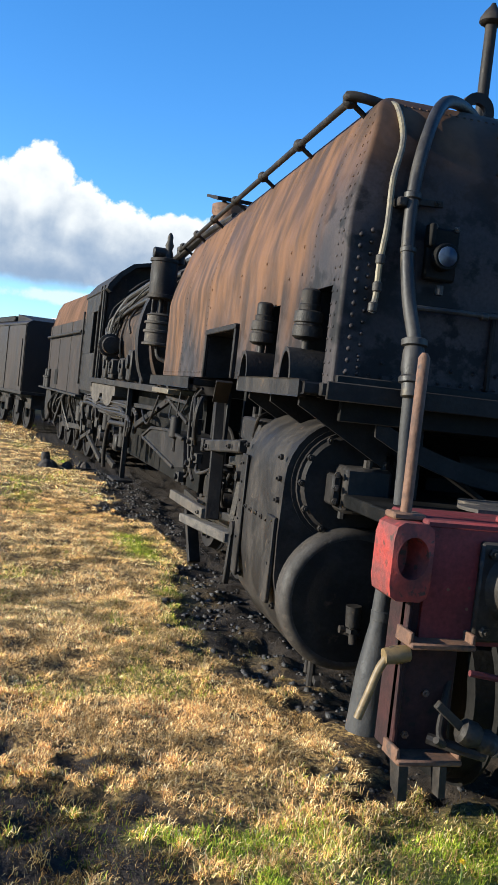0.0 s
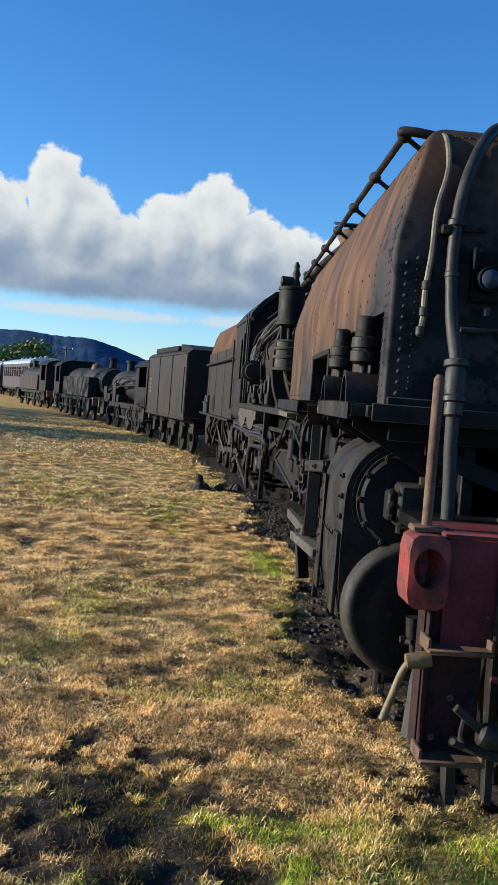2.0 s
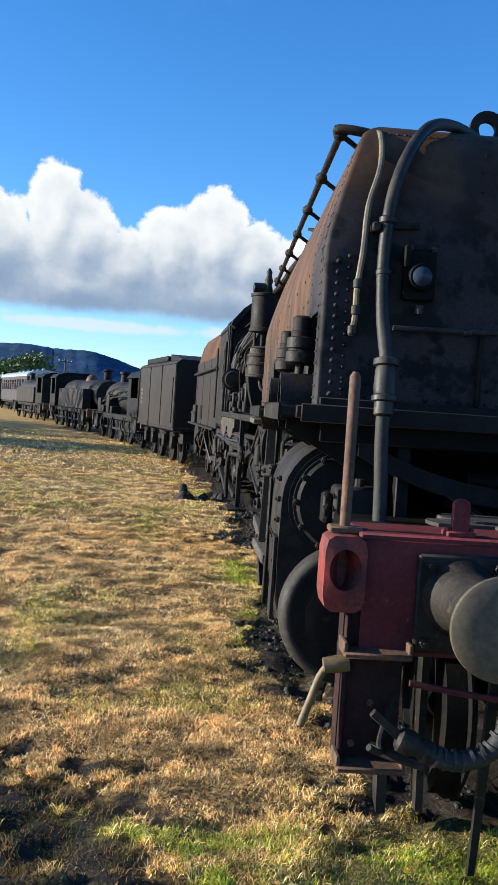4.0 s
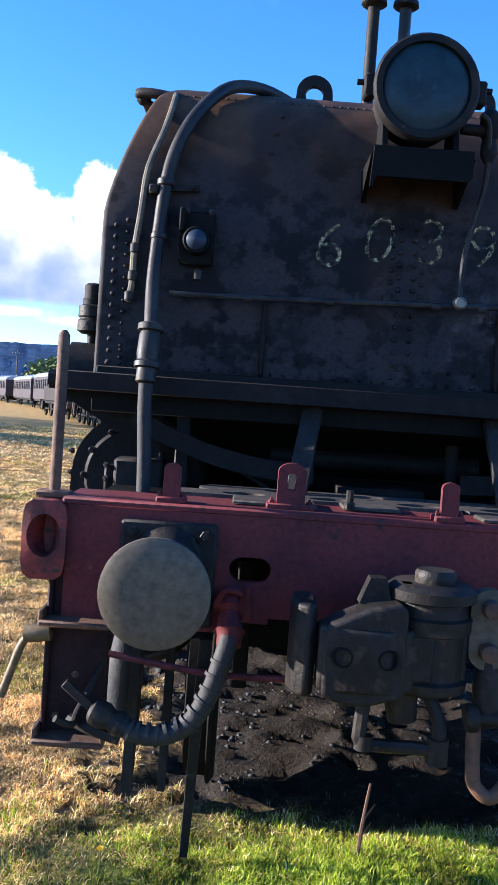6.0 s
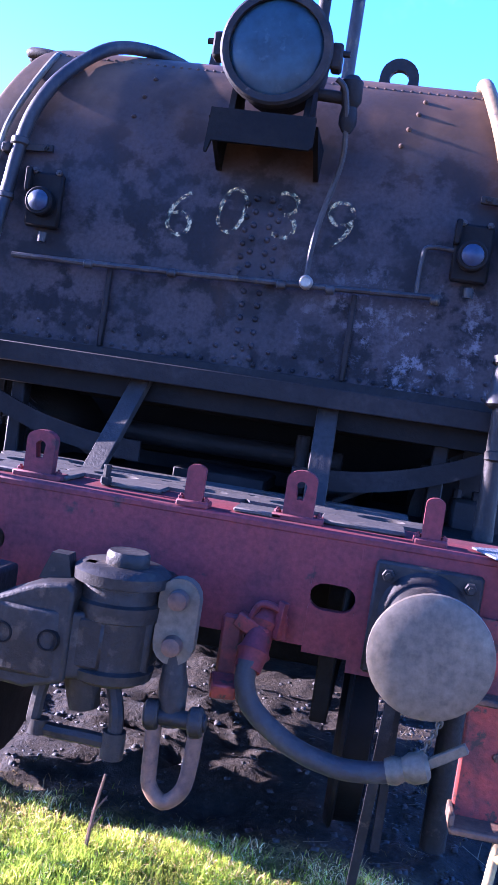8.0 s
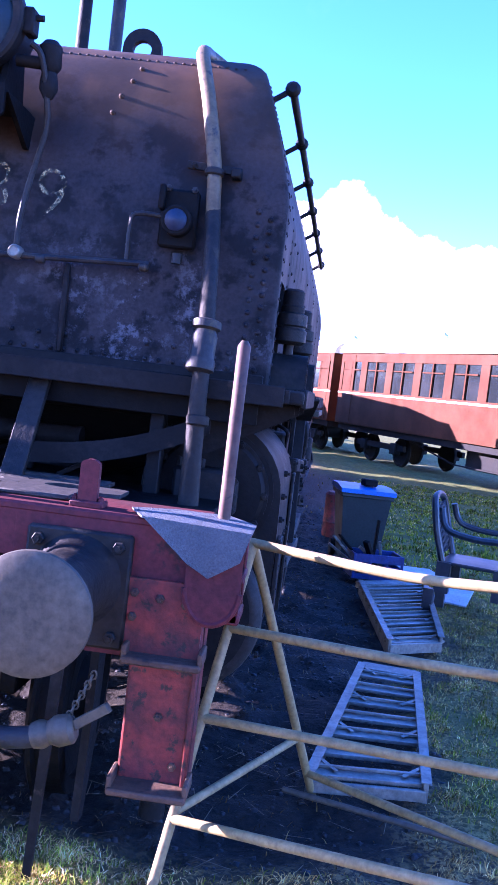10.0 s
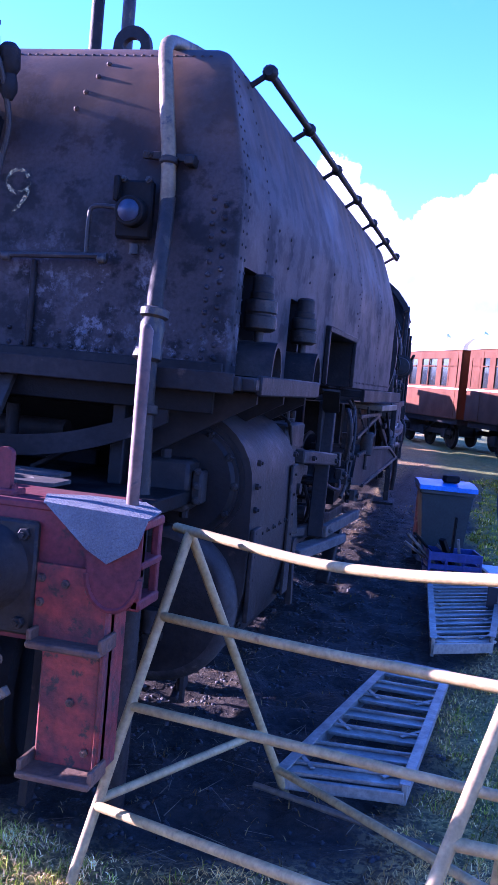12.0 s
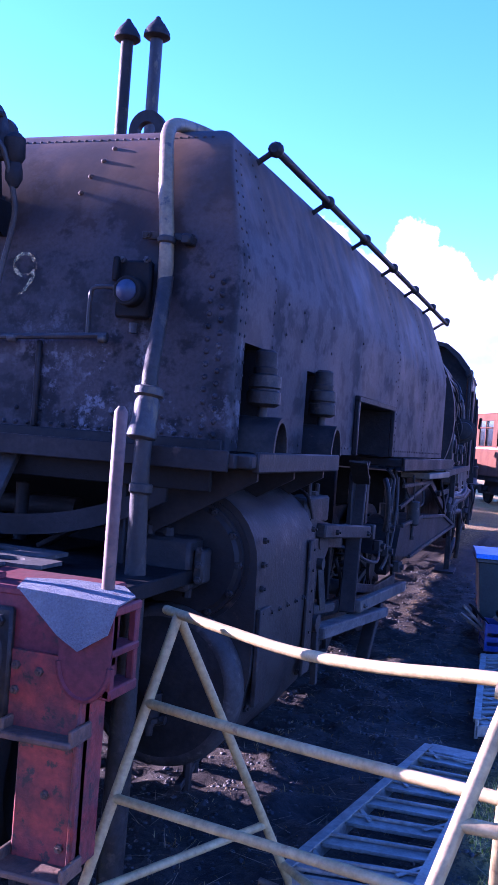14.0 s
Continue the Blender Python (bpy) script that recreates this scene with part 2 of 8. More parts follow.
# ---- materials ----
def weathered(name, base, alt, third=None, scale=2.0, fine=45.0, rough=(0.5, 0.8), bump=0.2, metal=0.0, streak=1.0, at=0.5,
              at3=0.62, soft=0.12, spec=0.5, rnd=0.0):
    m = bpy.data.materials.new(name)
    m.use_nodes = True
    nt = m.node_tree
    N, L = nt.nodes.new, nt.links.new
    b = nt.nodes["Principled BSDF"]
    tc = N("ShaderNodeTexCoord")
    mp = N("ShaderNodeMapping")
    mp.inputs["Scale"].default_value = (1, 1, 1 / streak)
    L(tc.outputs["Object"], mp.inputs["Vector"])

    def noise_at(sc, det, vec, w=0.0):
        n = N("ShaderNodeTexNoise")
        n.inputs["Scale"].default_value = sc
        n.inputs["Detail"].default_value = det
        n.inputs["Roughness"].default_value = 0.62
        mv = N("ShaderNodeMapping")
        mv.inputs["Location"].default_value = (w, w * 1.7, w * 0.6)
        L(vec, mv.inputs["Vector"])
        L(mv.outputs["Vector"], n.inputs["Vector"])
        return n

    def ramp(src, lo, hi):
        r = N("ShaderNodeMapRange")
        r.interpolation_type = "SMOOTHSTEP"
        r.inputs["From Min"].default_value = lo
        r.inputs["From Max"].default_value = hi
        L(src, r.inputs["Value"])
        return r.outputs["Result"]

    def mix(fac, c1, c2, mode="MIX"):
        x = N("ShaderNodeMix")
        x.data_type, x.blend_type = "RGBA", mode
        for s, c in ((6, c1), (7, c2)):
            if isinstance(c, tuple):
                x.inputs[s].default_value = (*c, 1)
            else:
                L(c, x.inputs[s])
        if isinstance(fac, float):
            x.inputs[0].default_value = fac
        else:
            L(fac, x.inputs[0])
        return x.outputs[2]

    n1 = noise_at(scale, 6, mp.outputs["Vector"])
    n2 = noise_at(fine, 4, tc.outputs["Object"], 3.1)
    col = mix(ramp(n1.outputs["Fac"], at - soft, at + soft), base, alt)
    if third:
        n3 = noise_at(scale * 2.7, 7, mp.outputs["Vector"], 8.3)
        col = mix(ramp(n3.outputs["Fac"], at3 - 0.05, at3 + 0.05), col, third)
    grain = N("ShaderNodeMapRange")
    grain.inputs["From Min"].default_value, grain.inputs["From Max"].default_value = 0.25, 0.75
    grain.inputs["To Min"].default_value, grain.inputs["To Max"].default_value = 0.66, 1.34
    L(n2.outputs["Fac"], grain.inputs["Value"])
    col = mix(1.0, col, grain.outputs["Result"], "MULTIPLY")
    if rnd:
        oi = N("ShaderNodeObjectInfo")
        rr = N("ShaderNodeMapRange")
        rr.inputs["To Min"].default_value, rr.inputs["To Max"].default_value = 1 - rnd, 1 + rnd
        L(oi.outputs["Random"], rr.inputs["Value"])
        col = mix(1.0, col, rr.outputs["Result"], "MULTIPLY")
    L(col, b.inputs["Base Color"])
    ro = N("ShaderNodeMapRange")
    ro.inputs["From Min"].default_value, ro.inputs["From Max"].default_value = 0.3, 0.7
    ro.inputs["To Min"].default_value, ro.inputs["To Max"].default_value = rough
    L(n1.outputs["Fac"], ro.inputs["Value"])
    L(ro.outputs["Result"], b.inputs["Roughness"])
    b.inputs["Metallic"].default_value = metal
    b.inputs["Specular IOR Level"].default_value = spec
    if bump:
        bp = N("ShaderNodeBump")
        bp.inputs["Strength"].default_value = bump
        bp.inputs["Distance"].default_value = 0.01
        L(n2.outputs["Fac"], bp.inputs["Height"])
        L(bp.outputs["Normal"], b.inputs["Normal"])
    return m


SOOT = weathered("sooty_black_steel", (0.00741, 0.006435, 0.006143), (0.02038, 0.01716, 0.01556), (0.04168, 0.02746, 0.01966), scale=3.0, rough=(0.5, 0.8), bump=0.25, at=0.55, at3=0.68, spec=0.18)
SOOT2 = weathered("dusty_black_iron", (0.009245, 0.007843, 0.007347), (0.02847, 0.02353, 0.0196), (0.0605, 0.04184, 0.02816), scale=5.0, rough=(0.5, 0.8), bump=0.3, at=0.55, at3=0.67, spec=0.22)
# near-black iron, also painted where parts sink into deep shade
DARK = weathered("dark_iron_and_shade", (0.0039, 0.0039, 0.0039), (0.00936, 0.00858, 0.0078), scale=4.0, rough=(0.5, 0.8), bump=0.2, spec=0.1)
PIPE = weathered("grey_worn_pipe", (0.01404, 0.0131, 0.0131), (0.03978, 0.03604, 0.03276), (0.0702, 0.05382, 0.03276), scale=6.0, rough=(0.4, 0.7), bump=0.2, streak=2.5, spec=0.3)
STRAWPIPE = weathered("straw_grey_conduit", (0.16, 0.13, 0.075), (0.08, 0.07, 0.055), scale=7.0, rough=(0.5, 0.75), bump=0.15)
PINK = weathered("sun_faded_red_paint", (0.0945, 0.0402, 0.02475), (0.0693, 0.02685, 0.01688), (0.0378, 0.02145, 0.0135), scale=7.0, rough=(0.5, 0.75), bump=0.15)
OLDWOOD = weathered("dark_oily_timber", (0.07, 0.06, 0.048), (0.035, 0.03, 0.026), scale=5.0, fine=70, streak=0.3, rough=(0.75, 0.95), bump=0.4)
TANPIPE = weathered("tan_painted_pipe", (0.135, 0.0895, 0.0388), (0.0796, 0.0525, 0.0253), (0.0399, 0.0306, 0.0203), scale=7.0, rough=(0.45, 0.7), bump=0.15, at=0.6)
RED = weathered("faded_red_paint", (0.128, 0.0212, 0.0231), (0.0799, 0.0187, 0.0208), (0.032, 0.0187, 0.0173), scale=3.5, rough=(0.5, 0.8), bump=0.2, at=0.55, at3=0.66, spec=0.25)
BRIGHTRED = weathered("flaking_red_paint", (0.216, 0.0224, 0.0168), (0.096, 0.0192, 0.0168), (0.03, 0.016, 0.0112), scale=9.0, rough=(0.5, 0.8), bump=0.35, at=0.5, at3=0.6)
RUST = weathered("rusty_brown_steel", (0.124, 0.0589, 0.031), (0.0682, 0.0341, 0.0217), (0.031, 0.0217, 0.0186), scale=5.0, rough=(0.65, 0.9), bump=0.35)
STEEL = weathered("dull_grey_steel", (0.1111, 0.09152, 0.06446), (0.08657, 0.07084, 0.05115), (0.1177, 0.09152, 0.05786), scale=3.0, rough=(0.45, 0.65), bump=0.08, metal=0.2, at3=0.68, spec=0.3)
SANDGREY = weathered("pale_dusty_casting", (0.07, 0.06, 0.05), (0.045, 0.039, 0.034), (0.1, 0.085, 0.065), scale=5.0, rough=(0.6, 0.85), bump=0.25, spec=0.2)
RUSTTOP = weathered("rust_brown_bunker_top", (0.1, 0.048, 0.023), (0.06, 0.031, 0.017), (0.03, 0.02, 0.015), scale=2.2, rough=(0.65, 0.9), bump=0.25, streak=3.0, at3=0.62, spec=0.15)
SANDRIM = weathered("worn_rubbed_iron", (0.04, 0.035, 0.031), (0.022, 0.019, 0.017), (0.06, 0.05, 0.042), scale=6.0, rough=(0.5, 0.75), bump=0.2, spec=0.25)
IRON = weathered("worn_cast_iron", (0.01233, 0.01045, 0.009105), (0.02631, 0.02191, 0.01838), (0.04326, 0.03277, 0.02335), scale=6.0, rough=(0.45, 0.75), bump=0.35, metal=0.2, spec=0.3)
HOSE = weathered("perished_rubber_hose", (0.0117, 0.0117, 0.0131), (0.0304, 0.029, 0.0281), scale=9.0, rough=(0.6, 0.85), bump=0.3)
WOODG = weathered("grey_weathered_timber", (0.2, 0.165, 0.12), (0.11, 0.09, 0.07), scale=5.0, fine=70, streak=0.3, rough=(0.75, 0.95), bump=0.4)
CREAM = weathered("cream_painted_tube", (0.324, 0.232, 0.101), (0.261, 0.181, 0.0741), (0.187, 0.0963, 0.0437), scale=7.0, rough=(0.45, 0.7), bump=0.12, at3=0.68, spec=0.4)
ALU = weathered("dull_aluminium", (0.24, 0.224, 0.184), (0.176, 0.163, 0.136), (0.096, 0.0874, 0.068), scale=8.0, rough=(0.35, 0.55), bump=0.08, metal=0.35, at3=0.7)
CARRED = weathered("carriage_red_paint", (0.1, 0.026, 0.006), (0.078, 0.02, 0.005), (0.06, 0.02, 0.008), scale=1.6, rough=(0.55, 0.75), bump=0.05, at3=0.7, spec=0.15)
CREAMROOF = weathered("pale_cream_roof", (0.72, 0.68, 0.6), (0.6, 0.56, 0.5), scale=1.0, rough=(0.5, 0.7), bump=0.05)


def tank_material():
    """Black paint burnt to rust-brown, with streaks that run down from the top; the shaded +x flank is painted darker.
    """
    m = weathered("rust_streaked_black_paint", (0.0205, 0.018, 0.02), (0.037, 0.03, 0.03), (0.0065, 0.0064, 0.0075), scale=2.2, fine=60,
                  rough=(0.55, 0.85), bump=0.05, streak=0.9, at3=0.52, spec=0.22)
    nt = m.node_tree
    N, L = nt.nodes.new, nt.links.new
    b = nt.nodes["Principled BSDF"]
    old = b.inputs["Base Color"].links[0].from_socket
    tc = N("ShaderNodeTexCoord")
    sp = N("ShaderNodeSeparateXYZ")
    L(tc.outputs["Object"], sp.inputs[0])
    mp = N("ShaderNodeMapping")
    mp.inputs["Scale"].default_value = (1.0, 1.3, 0.4)
    L(tc.outputs["Object"], mp.inputs["Vector"])
    n = N("ShaderNodeTexNoise")
    n.inputs["Scale"].default_value, n.inputs["Detail"].default_value = 1.9, 7
    n.inputs["Roughness"].default_value = 0.6
    L(mp.outputs["Vector"], n.inputs["Vector"])

    def math_node(op, a, c):
        x = N("ShaderNodeMath")
        x.operation = op
        for i, s in enumerate((a, c)):
            if isinstance(s, (int, float)):
                x.inputs[i].default_value = s
            else:
                L(s, x.inputs[i])
        return x.outputs[0]

    def smooth(src, lo, hi):
        r = N("ShaderNodeMapRange")
        r.interpolation_type = "SMOOTHSTEP"
        r.inputs["From Min"].default_value, r.inputs["From Max"].default_value = lo, hi
        L(src, r.inputs["Value"])
        return r.outputs["Result"]

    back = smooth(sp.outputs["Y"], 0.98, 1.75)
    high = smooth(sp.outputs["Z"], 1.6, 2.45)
    # rust thins towards +x, painting in the shade of that flank
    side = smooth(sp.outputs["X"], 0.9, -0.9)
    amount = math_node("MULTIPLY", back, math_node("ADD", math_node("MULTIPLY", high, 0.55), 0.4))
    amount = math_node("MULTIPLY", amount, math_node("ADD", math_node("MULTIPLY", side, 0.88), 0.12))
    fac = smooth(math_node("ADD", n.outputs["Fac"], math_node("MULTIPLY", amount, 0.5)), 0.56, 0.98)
    # brown grows with height near the top
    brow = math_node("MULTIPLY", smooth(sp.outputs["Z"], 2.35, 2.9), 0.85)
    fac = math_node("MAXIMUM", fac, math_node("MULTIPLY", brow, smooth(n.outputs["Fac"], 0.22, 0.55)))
    n2 = N("ShaderNodeTexNoise")
    n2.inputs["Scale"].default_value, n2.inputs["Detail"].default_value = 5.0, 6
    L(mp.outputs["Vector"], n2.inputs["Vector"])
    rust = N("ShaderNodeMix")
    rust.data_type = "RGBA"
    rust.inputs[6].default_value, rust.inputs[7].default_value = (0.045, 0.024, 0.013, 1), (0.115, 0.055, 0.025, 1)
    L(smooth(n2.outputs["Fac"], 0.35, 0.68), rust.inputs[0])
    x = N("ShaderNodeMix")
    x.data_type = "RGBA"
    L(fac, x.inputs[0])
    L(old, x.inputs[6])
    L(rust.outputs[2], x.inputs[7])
    # pale lime scale low on the far side of the front and on the side sheets
    n3 = N("ShaderNodeTexNoise")
    n3.inputs["Scale"].default_value, n3.inputs["Detail"].default_value = 11.0, 10
    n3.inputs["Roughness"].default_value = 0.75
    L(tc.outputs["Object"], n3.inputs["Vector"])
    band = math_node("MULTIPLY", smooth(sp.outputs["Z"], 2.3, 1.95), math_node("MULTIPLY", smooth(sp.outputs["X"], -0.2, 0.8), smooth(sp.outputs["Y"], 1.3, 1.1)))
    lime = math_node("MULTIPLY", math_node("MULTIPLY", smooth(n3.outputs["Fac"], 0.52, 0.62), smooth(n2.outputs["Fac"], 0.42, 0.6)), math_node("MULTIPLY", band, 0.6))
    y = N("ShaderNodeMix")
    y.data_type = "RGBA"
    L(lime, y.inputs[0])
    L(x.outputs[2], y.inputs[6])
    y.inputs[7].default_value = (0.17, 0.165, 0.18, 1)
    L(y.outputs[2], b.inputs["Base Color"])
    return m


TANK = tank_material()


# teal base colour stands in for blue sky mirrored in the lens
LENS = weathered("sky_tinted_lamp_glass", (0.018, 0.046, 0.062), (0.012, 0.032, 0.046), (0.03, 0.06, 0.075), scale=7, fine=14, rough=(0.3, 0.45), bump=0.0, spec=0.18, at3=0.62)
LENS.node_tree.nodes["Principled BSDF"].inputs["Transmission Weight"].default_value = 0.2
MIRROR = weathered("tarnished_reflector", (0.2, 0.23, 0.28), (0.14, 0.16, 0.2), scale=6, rough=(0.12, 0.3), bump=0.03, metal=1.0)
PANE = weathered("dark_window_glass", (0.015, 0.018, 0.02), (0.03, 0.032, 0.034), scale=0.7, rough=(0.05, 0.12), bump=0.0, spec=0.8)


def plain(name, col, rough=0.5, alt=None, scale=4.0, bump=0.05):
    return weathered(name, col, alt or tuple(c * 0.8 for c in col), scale=scale, rough=(rough * 0.85, min(1, rough * 1.15)), bump=bump)


# ---- ground ----
def value_noise(x, y, seed=0):
    xi, yi = np.floor(x).astype(np.int64), np.floor(y).astype(np.int64)
    fx, fy = x - xi, y - yi
    fx, fy = fx * fx * (3 - 2 * fx), fy * fy * (3 - 2 * fy)

    def h(a, b):
        n = (a * 374761393 + b * 668265263 + seed * 974634777) & 0x7FFFFFFF
        n = ((n ^ (n >> 13)) * 1274126177) & 0x7FFFFFFF
        return ((n ^ (n >> 16)) & 0xFFFF) / 65535.0

    a, b, c, d = h(xi, yi), h(xi + 1, yi), h(xi, yi + 1), h(xi + 1, yi + 1)
    return (a * (1 - fx) + b * fx) * (1 - fy) + (c * (1 - fx) + d * fx) * fy


def fbm(x, y, seed=0, octaves=4):
    t, a, s = 0, 0.5, 0
    for k in range(octaves):
        t = t + a * value_noise(x * 2 ** k + 17.3 * k, y * 2 ** k - 9.1 * k, seed + k)
        s += a
        a *= 0.5
    return t / s


def sstep(v, lo, hi):
    t = np.clip((v - lo) / (hi - lo), 0, 1)
    return t * t * (3 - 2 * t)


def mud_at(x, y):
    """1 where bare black earth shows."""
    n = fbm(x * 1.3, y * 1.0, 5)
    f = fbm(x * 6.0, y * 6.0, 15, 3)
    bend = np.where(y > 6, -0.05 * (y - 6) - 0.006 * np.maximum(y - 14, 0) ** 2, 0.0)
    xl = x - bend
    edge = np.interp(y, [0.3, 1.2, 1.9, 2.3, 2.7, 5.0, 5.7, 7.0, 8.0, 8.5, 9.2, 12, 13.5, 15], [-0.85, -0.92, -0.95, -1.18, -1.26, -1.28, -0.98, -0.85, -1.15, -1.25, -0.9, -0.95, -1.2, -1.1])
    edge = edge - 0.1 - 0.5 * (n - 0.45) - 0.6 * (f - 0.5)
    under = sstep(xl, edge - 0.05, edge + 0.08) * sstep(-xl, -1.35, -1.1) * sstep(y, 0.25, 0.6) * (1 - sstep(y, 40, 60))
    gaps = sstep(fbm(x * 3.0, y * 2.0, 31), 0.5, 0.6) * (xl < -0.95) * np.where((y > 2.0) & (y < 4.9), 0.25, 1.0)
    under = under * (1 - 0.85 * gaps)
    blobs = sstep(fbm(x * 1.4 + 3, y * 1.4, 11), 0.6, 0.68) * sstep(-x, 1.9, 2.2) * sstep(-y, -1.5, -0.9) * sstep(x, -3.6, -3.2)
    front = 1.25 * np.exp(-(((x + 2.32) / 0.42) ** 2 + ((y - 0.55) / 0.5) ** 2)) + 1.0 * np.exp(-(((x + 2.3) / 0.45) ** 2 + ((y + 0.05) / 0.4) ** 2)) + 0.9 * np.exp(-(((x + 2.95) / 0.3) ** 2 + ((y - 0.2) / 0.35) ** 2))
    front += 1.1 * np.exp(-(((x + 1.08) / 0.2) ** 2 + ((y - 0.62) / 0.28) ** 2))
    front += 1.0 * np.exp(-(((x + 1.75) / 0.4) ** 2 + ((y - 13.2) / 0.5) ** 2)) + 0.9 * np.exp(-(((x + 1.3) / 0.4) ** 2 + ((y - 8.4) / 0.4) ** 2))
    front = sstep(front * (0.6 + 1.1 * fbm(x * 3.5, y * 3.5, 21)) + 4.2 * (fbm(x * 9, y * 9, 22, 3) - 0.53) * sstep(front, 0.05, 0.25), 0.5, 0.8)
    right = sstep(x + 0.5 * (fbm(x * 1.2, y * 1.2, 44) - 0.5), 0.75, 1.1) * (1 - sstep(x - 0.14 * np.minimum(y, 4) + 0.9 * (n - 0.5), 1.75, 2.15)) * sstep(y + 0.5 * (n - 0.5), 0.1, 0.7) * (1 - sstep(y, 16, 22))
    return np.clip(np.maximum.reduce([under, front, right, 0.55 * blobs]), 0, 1)


def green_at(x, y):
    n = fbm(x * 0.9, y * 0.9, 8)
    g = sstep(fbm(x * 1.7, y * 1.1, 8), 0.58, 0.74) * 0.28 + 0.03 * sstep(n, 0.45, 0.6)
    front = np.exp(-(((x - 0.0) / 1.25) ** 2 + ((y + 0.25) / 0.62) ** 2)) * 1.3 + 0.95 * np.exp(-(((x + 2.1) / 1.2) ** 2 + ((y + 0.2) / 0.6) ** 2)) * sstep(fbm(x * 4, y * 4, 91), 0.42, 0.62)
    strip = 0.9 * np.exp(-((x + 1.35 + 0.04 * np.maximum(y - 6, 0)) / 0.16) ** 2) * sstep(fbm(x, y * 0.8, 77), 0.5, 0.62) * sstep(y, 0.8, 1.5)
    right = sstep(x + 0.05 * np.maximum(y - 8, 0), 1.9, 2.6) * np.maximum(0.5 * sstep(fbm(x * 0.6, y * 0.6, 3), 0.3, 0.55), 0.85 * sstep(y, 5.5, 8.0))
    return np.clip(np.maximum.reduce([g, front, strip, right]), 0, 1)


def height_at(x, y):
    far = np.sqrt(x * x + y * y)
    near = 1 - sstep(far, 25, 60)
    h = 0.06 * (fbm(x * 0.8, y * 0.8, 2) - 0.5) * near + 0.075 * (fbm(x * 4.5, y * 4.5, 6, 3) - 0.5) * near
    m = mud_at(x, y)
    h = h - 0.02 * m + 0.11 * m * (fbm(x * 6.5, y * 6.5, 13, 3) - 0.5) * near
    mound = 1.6 * np.exp(-(((x + 21.5) / 2.6) ** 2 + ((y - 46) / 6.0) ** 2))
    return h + mound - 0.03


def axis_lines(lo, hi, fine, centre0, centre1, grow=1.16):
    mid = list(np.arange(centre0, centre1, fine))
    a, s = centre0, fine
    left = []
    while a > lo:
        s *= grow
        a -= s
        left.append(a)
    b, s = centre1, fine
    right = []
    while b < hi:
        s *= grow
        b += s
        right.append(b)
    return np.array(left[::-1] + mid + [centre1] + right)


def build_ground():
    gx = axis_lines(-2500, 2500, 0.055, -4.2, 3.6)
    gy = axis_lines(-2500, 2800, 0.06, -1.2, 10.0, 1.12)
    X, Y = np.meshgrid(gx, gy)
    Z = height_at(X, Y)
    nx, ny = len(gx), len(gy)
    co = np.stack([X, Y, Z], -1).reshape(-1, 3)
    idx = np.arange(nx * ny).reshape(ny, nx)
    quads = np.stack([idx[:-1, :-1], idx[:-1, 1:], idx[1:, 1:], idx[1:, :-1]], -1).reshape(-1, 4)
    me = bpy.data.meshes.new("ground")
    me.vertices.add(len(co))
    me.vertices.foreach_set("co", co.ravel())
    me.loops.add(quads.size)
    me.loops.foreach_set("vertex_index", quads.ravel())
    me.polygons.add(len(quads))
    me.polygons.foreach_set("loop_start", np.arange(0, quads.size, 4))
    me.polygons.foreach_set("use_smooth", np.ones(len(quads), bool))
    me.update()
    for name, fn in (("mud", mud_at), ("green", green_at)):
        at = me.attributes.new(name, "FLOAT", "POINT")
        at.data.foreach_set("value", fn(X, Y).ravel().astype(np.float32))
    me.materials.append(ground_material())
    tagged(new("ground", me), "dry straw-coloured paddock with green patches and black mud", "ground", kind="structure")


